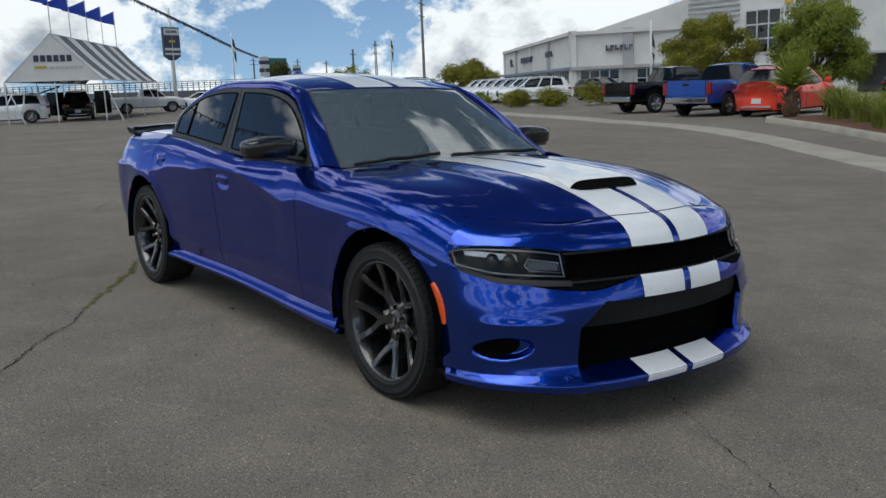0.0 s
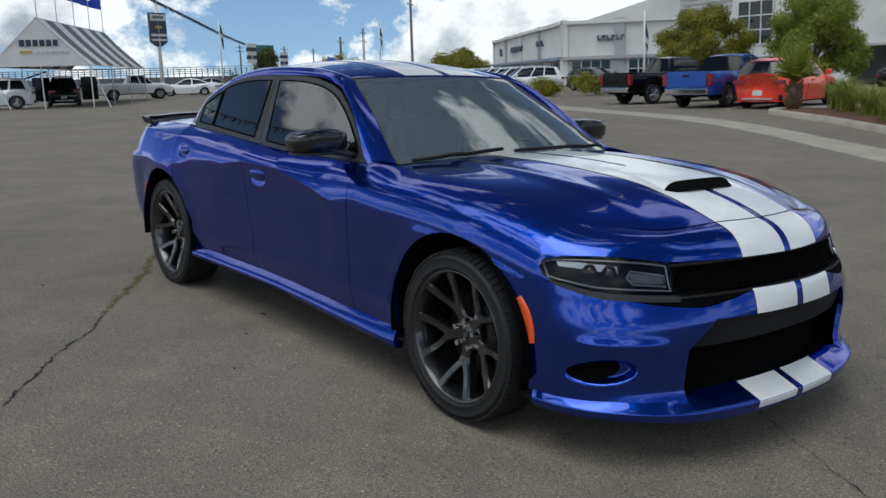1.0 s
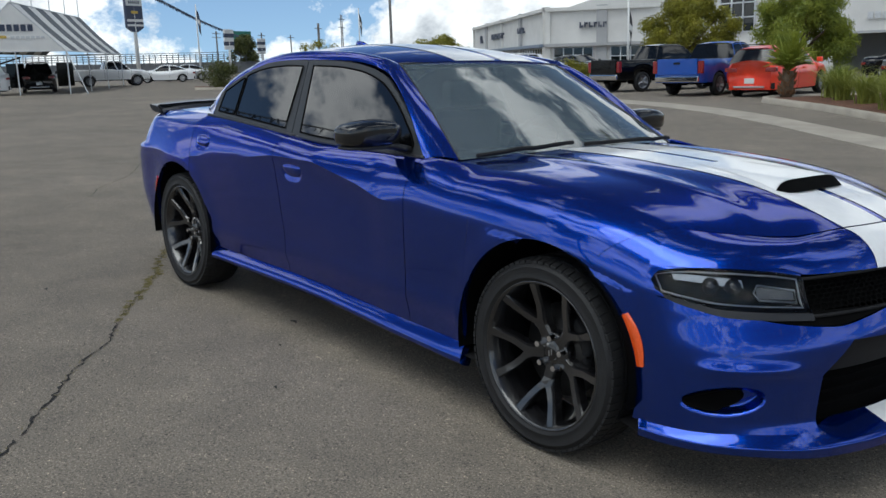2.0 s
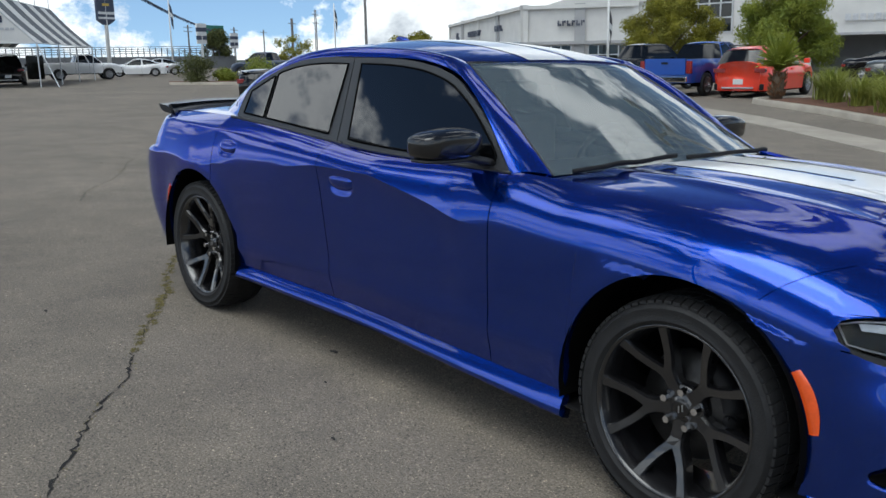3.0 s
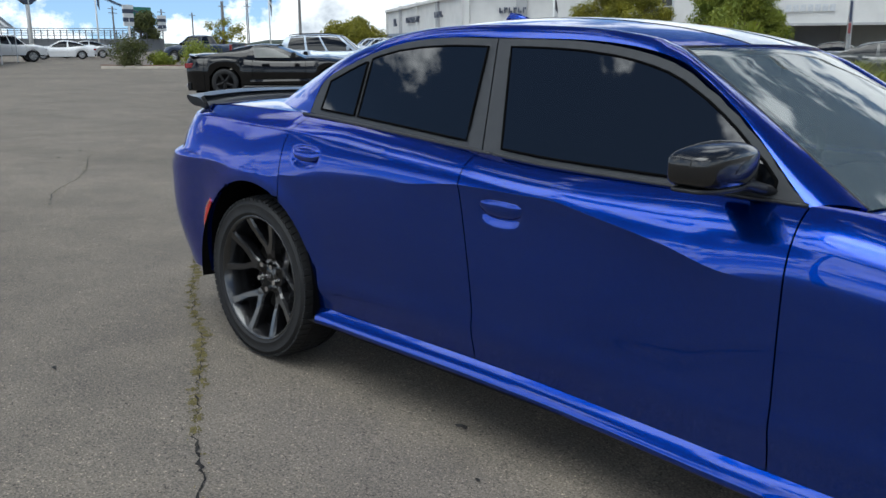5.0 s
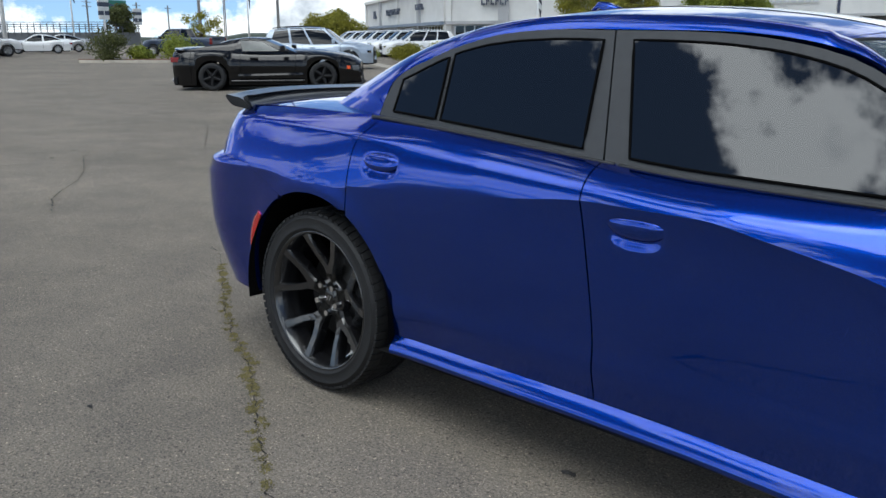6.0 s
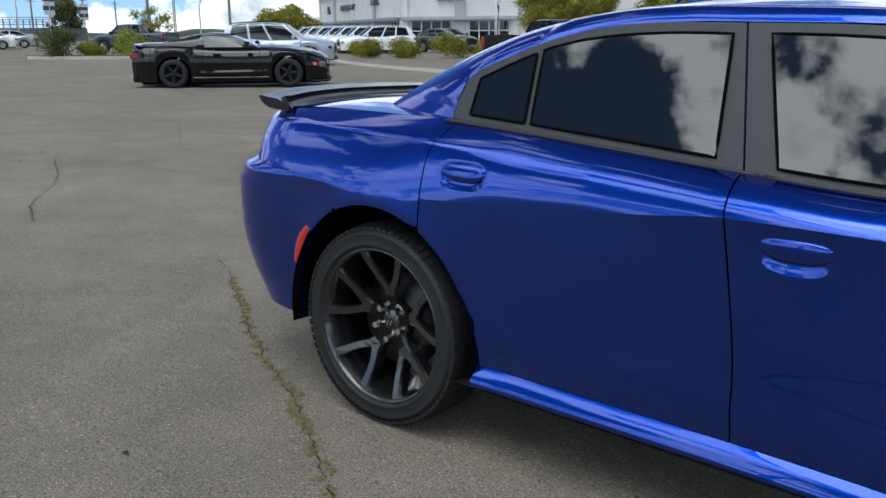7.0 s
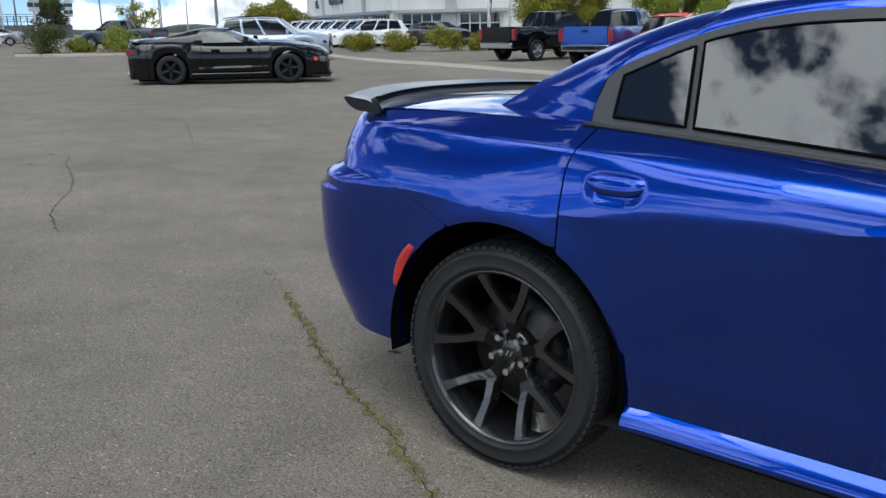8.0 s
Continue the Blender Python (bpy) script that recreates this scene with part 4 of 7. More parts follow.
tube_bm(bm, [(-0.96, 0, 1.468), (-0.93, 0, 1.49), (-0.89, 0, 1.478), (-0.82, 0, 1.466)], [0.006, 0.014, 0.022, 0.01], 10)
part("aerial_fin", bm, PAINT, sedan, smooth=True)

# wipers
for pts in ([(0.95, -0.66, 0), (1.02, -0.45, 0), (1.06, -0.20, 0)], [(1.06, -0.12, 0), (1.08, 0.18, 0), (1.03, 0.52, 0)]):
    bm = bmesh.new()
    path = along(pts)
    tube_bm(bm, [(p.x - 0.05, p.y, hood_z(p.x - 0.05, p.y) + 0.018 + 0.012 * k / 12) for k, p in ((k, path(k / 12)) for k in range(13))], 0.009, 8)
    part("wiper", bm, MATT_BLACK, sedan, smooth=True)

# cabin
box("dashboard", 0.30, -0.68, 0.70, 0.85, 0.68, 0.96, SEAT, sedan, bevel=0.06)
for y in (-0.36, 0.36):
    for x in (-0.35, -1.15):
        bm = bmesh.new()
        box_bm(bm, x - 0.10, y - 0.25, 0.45, x + 0.06, y + 0.25, 1.12, 0.05)
        box_bm(bm, x - 0.08, y - 0.13, 1.12, x + 0.02, y + 0.13, 1.28, 0.04)
        box_bm(bm, x - 0.10, y - 0.25, 0.42, x + 0.48, y + 0.25, 0.60, 0.06)
        part("seat", bm, SEAT, sedan)
bm = bmesh.new()
tube_bm(bm, [(0.22 + 0.05 * math.cos(a), 0.36 + 0.18 * math.sin(a), 0.92 + 0.17 * math.cos(a)) for a in [2 * math.pi * k / 24 for k in range(24)]], 0.015, 8, closed=True)
part("steering_wheel", bm, SEAT, sedan, smooth=True)
box("cabin_floor", -1.6, -0.80, 0.34, 0.95, 0.80, 0.40, SEAT, sedan)
sheet("headliner", lambda u, v: (lambda q: (q[0], q[1] * 0.96, q[2] - 0.03))(roof_f(u, v)), 10, 10, LIGHT_TRIM, sedan, "", 0.0, -1)
box("parcel_shelf", -1.75, -0.62, 0.98, -1.15, 0.62, 1.0, SEAT, sedan)
part("rear_view_mirror", box_bm(bmesh.new(), 0.20, -0.12, 1.28, 0.23, 0.12, 1.34, 0.015), MATT_BLACK, sedan)


# ---- wheels ----
def make_wheel():
    w = new("wheel")
    w.parent = sedan
    tyre = lathe("tyre", [(0.11, 0.250), (0.113, 0.265), (0.118, 0.295), (0.117, 0.322), (0.108, 0.336), (0.092, 0.346), (0.06, 0.3515), (0.0, 0.353), (-0.06, 0.3515), (-0.092, 0.346),
                          (-0.108, 0.336), (-0.1165, 0.324), (-0.1190, 0.322), (-0.1180, 0.320), (-0.1195, 0.303), (-0.1175, 0.287), (-0.1190, 0.285), (-0.1165, 0.282), (-0.111, 0.275), (-0.104, 0.266)], RUBBER, w, "black low-profile tyre", 72)
    # tread blocks
    bm = bmesh.new()
    for k in range(72):
        a = 2 * math.pi * k / 72
        for o0, o1, skew in ((-0.112, -0.070, 0.02), (0.070, 0.112, -0.02), (-0.058, -0.012, -0.015), (0.012, 0.058, 0.015)):
            r1 = 0.3545
            pts = []
            for o, da in ((o0, -0.034), (o1, -0.034), (o1, 0.034), (o0, 0.034)):
                b = a + da + skew * (o - o0) / (o1 - o0)
                lift = r1 - 0.010 * max(0, (abs(o) - 0.075) / 0.04)
                pts.append((lift * math.cos(b), o, lift * math.sin(b)))
            lows = [(q[0] * 0.972, q[1], q[2] * 0.972) for q in pts]
            vs = [bm.verts.new(q) for q in pts + lows]
            bm.faces.new(vs[:4])
            for i in range(4):
                bm.faces.new((vs[i], vs[i + 4], vs[(i + 1) % 4 + 4], vs[(i + 1) % 4]))
    part("tread", bm, RUBBER, tyre)
    # barrel and lip of the rim; the outer face looks towards -y
    rim = lathe("rim", [(-0.106, 0.274), (-0.111, 0.271), (-0.110, 0.266), (-0.10, 0.260), (-0.06, 0.246), (0.09, 0.236), (0.11, 0.245)], ALLOY, w, "black alloy rim with five forked spokes", 72)
    # five forked spokes, each with a bright chamfer
    for k in range(5):
        t = 2 * math.pi * k / 5 + math.pi / 2
        bm = bmesh.new()
        for sgn in (-1, 1):
            keys = [(0.040, 0.0, -0.038, 0.028), (0.098, 0.0, -0.046, 0.025), (0.124, 0.080 * sgn, -0.052, 0.0215), (0.148, 0.190 * sgn, -0.059, 0.0180), (0.178, 0.262 * sgn, -0.069, 0.0165), (0.215, 0.300 * sgn, -0.083, 0.0165), (0.260, 0.322 * sgn, -0.098, 0.0195)]
            prev = None
            for r, da, o, half in keys:
                c = Vector((r * math.cos(t + da), o, r * math.sin(t + da)))
                way = Vector((-math.sin(t + da), 0, math.cos(t + da)))
                ring = [bm.verts.new(c + way * half * 0.72), bm.verts.new(c - way * half * 0.72), bm.verts.new(c - way * half + Vector((0, 0.011, 0))),
                        bm.verts.new(c - way * half * 0.8 + Vector((0, 0.050, 0))), bm.verts.new(c + way * half * 0.8 + Vector((0, 0.050, 0))), bm.verts.new(c + way * half + Vector((0, 0.011, 0)))]
                if prev:
                    for i in range(6):
                        bm.faces.new((prev[i], prev[(i + 1) % 6], ring[(i + 1) % 6], ring[i]))
                prev = ring
        bmesh.ops.recalc_face_normals(bm, faces=bm.faces)
        part("spoke", bm, ALLOY, rim)
    lathe("hub", [(0.010, 0.078), (-0.032, 0.075), (-0.040, 0.066), (-0.036, 0.040), (-0.042, 0.033), (-0.044, 0.0)], ALLOY, rim, "", 36)
    cap = lathe("cap", [(-0.036, 0.031), (-0.046, 0.030), (-0.048, 0.026), (-0.048, 0.0)], GLOSS_BLACK, rim, "", 24)
    for dx in (-0.006, 0.008):
        bm = bmesh.new()
        vs = [bm.verts.new(q) for q in ((dx - 0.007, -0.0492, -0.010), (dx - 0.001, -0.0492, -0.010), (dx + 0.008, -0.0492, 0.010), (dx + 0.002, -0.0492, 0.010))]
        bm.faces.new(vs)
        part("emblem_bar", bm, STEEL, rim)
    for k in range(5):
        a = 2 * math.pi * (k + 0.5) / 5 + math.pi / 2
        bm = bmesh.new()
        bmesh.ops.create_cone(bm, cap_ends=True, segments=6, radius1=0.0135, radius2=0.0115, depth=0.036, matrix=Matrix.Translation((0.0575 * math.cos(a), -0.046, 0.0575 * math.sin(a))) @ Matrix.Rotation(math.pi / 2, 4, "X"))
        part("lug_nut", bm, CHROME, rim, "bright lug nut")
    lathe("brake_disc", [(0.04, 0.172), (0.014, 0.172), (0.014, 0.10), (0.004, 0.08), (0.004, 0.0)], DISC, w, "steel brake disc", 40)
    bm = bmesh.new()
    tube_bm(bm, [(0.15 * math.cos(a), 0.005, 0.15 * math.sin(a)) for a in [radians(-35 + 70 * k / 10) for k in range(11)]], 0.036, 8, ry=0.03)
    part("brake_caliper", bm, MATT_BLACK, w, smooth=True)
    return w


first_wheel = make_wheel()
WHEEL_Y, WHEEL_Z = 0.802, 0.3545
first_wheel.matrix_basis = pose(AXLE, -WHEEL_Y, WHEEL_Z, 0, -30, 0)
for m in (pose(-AXLE, -WHEEL_Y, WHEEL_Z, 0, 0, 0), pose(AXLE, WHEEL_Y, WHEEL_Z, 0, 10, 180), pose(-AXLE, WHEEL_Y, WHEEL_Z, 0, 50, 180)):
    copy_thing(first_wheel, m)


# ---- ground: the car park tilts a little where the sedan stands ----
def smooth(a, b, t):
    s = min(max((t - a) / (b - a), 0), 1)
    return s * s * (3 - 2 * s)


def ground_z(x, y):
    far = -0.007 * x - 0.004 * y
    far *= 1 - smooth(90, 400, math.hypot(x, y))
    near = -0.022 * x - 0.030 * y
    return far + (near - far) * (1 - smooth(7, 22, math.hypot(x, y)))


def asphalt_material():
    m = bpy.data.materials.new("asphalt")
    m.use_nodes = True
    t = m.node_tree
    b = t.nodes["Principled BSDF"]
    b.inputs["Roughness"].default_value = 0.88
    b.inputs["Specular IOR Level"].default_value = 0.3
    co = t.nodes.new("ShaderNodeTexCoord")

    def noise_ramp(scale, detail, lo, hi, p0, p1, rough=0.6):
        n = node(t, "ShaderNodeTexNoise", Scale=scale, Detail=detail, Roughness=rough)
        link(t, co.outputs["Object"], n.inputs["Vector"])
        r = t.nodes.new("ShaderNodeValToRGB")
        r.color_ramp.elements[0].position, r.color_ramp.elements[1].position = p0, p1
        r.color_ramp.elements[0].color, r.color_ramp.elements[1].color = (*lo, 1), (*hi, 1)
        link(t, n.outputs[0], r.inputs[0])
        return r, n

    def times(a, b2, fac=1.0):
        k = t.nodes.new("ShaderNodeMixRGB")
        k.blend_type = "MULTIPLY"
        k.inputs[0].default_value = fac
        link(t, a, k.inputs[1])
        link(t, b2, k.inputs[2])
        return k.outputs[0]
    base, _ = noise_ramp(0.35, 6, (0.170, 0.1515, 0.1275), (0.218, 0.194, 0.163), 0.35, 0.65)
    patch, _ = noise_ramp(2.2, 8, (0.80, 0.80, 0.81), (1.08, 1.07, 1.05), 0.33, 0.66, 0.7)
    grain, gn = noise_ramp(120, 4, (0.26, 0.26, 0.26), (1.78, 1.74, 1.67), 0.30, 0.70, 0.8)
    # pale stones in the binder
    v = node(t, "ShaderNodeTexVoronoi", Scale=95.0)
    link(t, co.outputs["Object"], v.inputs["Vector"])
    stone = t.nodes.new("ShaderNodeValToRGB")
    stone.color_ramp.elements[0].position, stone.color_ramp.elements[1].position = 0.10, 0.30
    stone.color_ramp.elements[0].color, stone.color_ramp.elements[1].color = (1.75, 1.70, 1.60, 1), (0.93, 0.93, 0.93, 1)
    link(t, v.outputs["Distance"], stone.inputs[0])
    speck, _ = noise_ramp(65, 3, (1, 1, 1), (2.5, 2.4, 2.2), 0.61, 0.71, 0.75)
    pit, _ = noise_ramp(60, 3, (0.42, 0.41, 0.40), (1, 1, 1), 0.30, 0.40, 0.75)
    c = times(times(times(base.outputs[0], patch.outputs[0]), grain.outputs[0]), stone.outputs[0])
    c = times(times(c, speck.outputs[0]), pit.outputs[0])
    link(t, c, b.inputs["Base Color"])
    bp = node(t, "ShaderNodeBump", Strength=0.8, Distance=0.004)
    link(t, gn.outputs[0], bp.inputs["Height"])
    link(t, bp.outputs[0], b.inputs["Normal"])
    return m


ASPHALT = asphalt_material()


def build_ground():
    step = [-1800, -900, -450, -250, -160, -110] + [x for x in range(-80, 41, 4)] + [60, 110, 250, 600, 1800]
    fine = sorted(set(step + [x * 1.0 for x in range(-26, 27)]))
    n = len(fine)
    verts = [(x, y, ground_z(x, y)) for x in fine for y in fine]
    faces = [(i * n + j, (i + 1) * n + j, (i + 1) * n + j + 1, i * n + j + 1) for i in range(n - 1) for j in range(n - 1)]
    return tagged(mesh_ob("ground", verts, faces, ASPHALT), "worn grey asphalt car park with fine stone grain", "ground", kind="structure")


ground = build_ground()

# ---- cracks, with moss grown into some ----
CRACK = material("crack_dirt", (0.016, 0.014, 0.012), rough=0.95, vary=0.3, scale=30)
MOSS = material("dry_moss", (0.20, 0.165, 0.065), rough=0.95, second=(0.085, 0.075, 0.026), scale=60, bump=0.4, bump_scale=120)


def wander(points, step, jitter, seed):
    rnd = random.Random(seed)
    out = []
    for (xa, ya), (xb, yb) in zip(points, points[1:]):
        n = max(2, int(math.hypot(xb - xa, yb - ya) / step))
        for k in range(n):
            out.append((xa + (xb - xa) * k / n + rnd.uniform(-jitter, jitter), ya + (yb - ya) * k / n + rnd.uniform(-jitter, jitter)))
    return out + [points[-1]]


def crack(points, width, seed, jitter=0.011, step=0.028):
    rnd = random.Random(seed)
    pts = wander(points, step, jitter, seed)
    verts, faces = [], []
    for k, (x, y) in enumerate(pts):
        a, b = pts[max(k - 1, 0)], pts[min(k + 1, len(pts) - 1)]
        d = Vector((b[0] - a[0], b[1] - a[1])).normalized()
        w = width * rnd.choice((0.08, 0.35, 0.7, 1.0, 1.35)) * rnd.uniform(0.7, 1.2) * min(1, 0.2 + k * 0.2, 0.2 + (len(pts) - 1 - k) * 0.2)
        for s in (-1, 1):
            px, py = x - d.y * w * s, y + d.x * w * s
            verts.append((px, py, ground_z(px, py) + 0.004))
        if k:
            faces.append((2 * k - 2, 2 * k - 1, 2 * k + 1, 2 * k))
    return tagged(mesh_ob("crack", verts, faces, CRACK, False), "dark jagged crack in the asphalt", "crack", group="cracks", kind="structure")


def moss(points, width, count, seed):
    """Small cushions along a crack."""
    rnd = random.Random(seed)
    pts = wander(points, 0.05, 0.02, seed)
    bm = bmesh.new()
    for _ in range(count):
        x, y = rnd.choice(pts)
        dense = 0.5 + 0.5 * math.sin(x * 9 + y * 7)
        if rnd.random() > 0.35 + 0.65 * dense:
            continue
        x += rnd.gauss(0, width)
        y += rnd.gauss(0, width)
        r = rnd.uniform(0.0015, 0.005)
        c = Vector((x, y, ground_z(x, y)))
        k = 5
        a0 = rnd.uniform(0, 6)
        ring = [bm.verts.new(c + Vector((r * math.cos(a0 + 6.283 * i / k) * rnd.uniform(0.7, 1.3), r * math.sin(a0 + 6.283 * i / k), 0.002))) for i in range(k)]
        top = bm.verts.new(c + Vector((0, 0, 0.003 + r * rnd.uniform(0.4, 0.9))))
        for i in range(k):
            bm.faces.new((ring[i], ring[(i + 1) % k], top))
    return tagged(part("moss", bm, MOSS), "olive moss cushions growing along the crack", "moss", kind="stuff")


MAIN_CRACK = [(0.55, -2.55), (0.25, -2.34), (-0.08, -2.13), (-0.40, -1.93), (-0.69, -1.68), (-1.0, -1.53), (-1.17, -1.42), (-1.49, -1.22), (-1.93, -0.95), (-2.30, -0.78), (-2.82, -0.48), (-3.64, 0.03), (-3.96, 0.14)]
for seed, pts, w in ((3, MAIN_CRACK[:6], 0.0060), (7, MAIN_CRACK[5:], 0.0026), (4, [(-5.5, -0.2), (-6.12, 0.07), (-6.5, 0.33), (-6.86, 0.63), (-7.5, 1.0), (-8.35, 1.39), (-8.88, 1.74)], 0.005), (5, [(2.18, 0.22), (2.5, 0.0), (2.86, -0.2), (3.1, -0.33), (3.5, -0.6)], 0.0028), (6, [(-14.2, 5.42), (-12.5, 4.9), (-10.77, 4.5), (-9.4, 3.6), (-8.37, 2.91)], 0.006)):
    crack(pts, w, seed)
moss([(-1.0, -1.53), (-1.49, -1.22), (-1.93, -0.95), (-2.30, -0.78), (-2.82, -0.48), (-3.4, -0.1)], 0.011, 5200, 21)
moss([(-5.5, -0.2), (-6.12, 0.07), (-6.5, 0.33), (-6.86, 0.63), (-7.5, 1.0), (-8.35, 1.39), (-8.88, 1.74)], 0.03, 160, 22)
moss(MAIN_CRACK, 0.012, 220, 23)
# oil spots and small debris
SPOT = material("dark_spot", (0.03, 0.028, 0.026), rough=0.85, vary=0.3, scale=50)
for x, y, r in ((-8.51, 1.12, 0.03), (-2.42, -0.38, 0.03), (-1.94, -1.63, 0.016), (-0.41, -0.79, 0.026), (-9.03, 1.6, 0.03), (1.9, 0.35, 0.02), (0.4, -1.35, 0.012), (-0.1, -1.05, 0.010)):
    bm = bmesh.new()
    rnd = random.Random(int(x * 100))
    ring = [bm.verts.new((x + r * math.cos(a) * rnd.uniform(0.6, 1.5), y + 0.6 * r * math.sin(a) * rnd.uniform(0.6, 1.3), ground_z(x, y) + 0.004 + (0.004 if k % 2 else 0))) for k, a in enumerate([6.283 * k / 9 for k in range(9)])]
    top = bm.verts.new((x, y, ground_z(x, y) + 0.012))
    for k in range(9):
        bm.faces.new((ring[k], ring[(k + 1) % 9], top))
    tagged(part("debris", bm, SPOT), "small dark crumb lying on the asphalt", "debris", group="crumbs on the asphalt")


# ---- surroundings ----
CONCRETE = material("pale_concrete", (0.34, 0.305, 0.25), rough=0.9, vary=0.18, scale=1.5, bump=0.25, bump_scale=50)
WALL_WHITE = material("white_render", (0.62, 0.61, 0.58), rough=0.85, vary=0.07, scale=0.6, bump=0.1, bump_scale=20)
WALL_GREY = material("grey_render", (0.38, 0.38, 0.38), rough=0.85, vary=0.08, scale=0.6)
WINDOW = glass_material("shop_glass", (0.04, 0.06, 0.06), clear=0.4, coat_color=(0.012, 0.018, 0.018), ior=1.5)
FRAME_GREY = material("aluminium_frame", (0.55, 0.56, 0.57), rough=0.5, metal=0.2, vary=0.1)
DARK_LETTER = material("dark_lettering", (0.07, 0.08, 0.11), rough=0.5, vary=0.2)
GOLD = material("gold_mark", (0.55, 0.38, 0.08), rough=0.4, metal=0.4, vary=0.1)
POLE_WHITE = material("white_pole_paint", (0.66, 0.66, 0.64), rough=0.5, vary=0.08, scale=3)
# grey paled to imitate haze on the far poles; light poles and cables share it
POLE_DARK = material("haze_paled_wood_pole", (0.22, 0.21, 0.20), rough=0.9, vary=0.25, scale=4)
CANVAS = material("white_canvas", (0.70, 0.69, 0.66), rough=0.8, vary=0.06, scale=1.2, bump=0.15, bump_scale=6)
CANVAS_GREY = material("grey_canvas_stripe", (0.13, 0.14, 0.15), rough=0.8, vary=0.1, scale=1.5)
FLAG_BLUE = material("blue_flag_cloth", (0.015, 0.05, 0.36), rough=0.8, vary=0.15, scale=4)
MULCH = material("red_brown_mulch", (0.12, 0.055, 0.03), rough=0.95, vary=0.4, scale=14, bump=0.6, bump_scale=30)
BARK = material("bark", (0.12, 0.085, 0.055), rough=0.95, vary=0.35, scale=12, bump=0.5, bump_scale=30)
LEAF_OLIVE = leaf_material("olive_foliage", (0.34, 0.315, 0.028), (0.135, 0.14, 0.015))
LEAF_GREEN = leaf_material("green_foliage", (0.33, 0.36, 0.042), (0.13, 0.175, 0.024))
LEAF_DARK = leaf_material("dark_foliage", (0.12, 0.13, 0.03), (0.045, 0.06, 0.015))
GRASS = leaf_material("strappy_grass", (0.40, 0.40, 0.085), (0.16, 0.21, 0.035))
CAR_BLACK = material("black_car_paint", (0.003, 0.003, 0.0035), rough=0.15, coat=0.35, spec=0.25)
CAR_BLUE = material("bright_blue_car_paint", (0.004, 0.060, 0.33), rough=0.35, coat=0.8, vary=0.05)
CAR_RED = material("bright_red_car_paint", (0.85, 0.055, 0.02), rough=0.35, coat=0.6, vary=0.05)
CAR_WHITE = material("white_car_paint", (0.74, 0.74, 0.73), rough=0.35, coat=0.8, vary=0.03)
CAR_SILVER = material("silver_car_paint", (0.40, 0.41, 0.42), rough=0.35, metal=0.6, coat=0.8)
CAR_PALE = material("pale_blue_grey_car_paint", (0.36, 0.42, 0.50), rough=0.35, metal=0.3, coat=0.9)
CAR_NAVY = material("navy_car_paint", (0.015, 0.030, 0.065), rough=0.35, coat=0.9)
CAR_GREY = material("dark_grey_car_paint", (0.045, 0.05, 0.045), rough=0.35, coat=0.9)
CAR_GLASS = glass_material("car_window_glass", (0.05, 0.06, 0.07), clear=0.5, coat_color=(0.008, 0.009, 0.010), ior=1.5)
PLATE = material("number_plate_white", (0.62, 0.62, 0.60), rough=0.4, vary=0.05)


def placed(ob, x, y, turn=0.0, lift=0.0):
    ob.matrix_basis = Matrix.Translation((x, y, ground_z(x, y) + lift)) @ Matrix.Rotation(radians(turn), 4, "Z")
    return ob


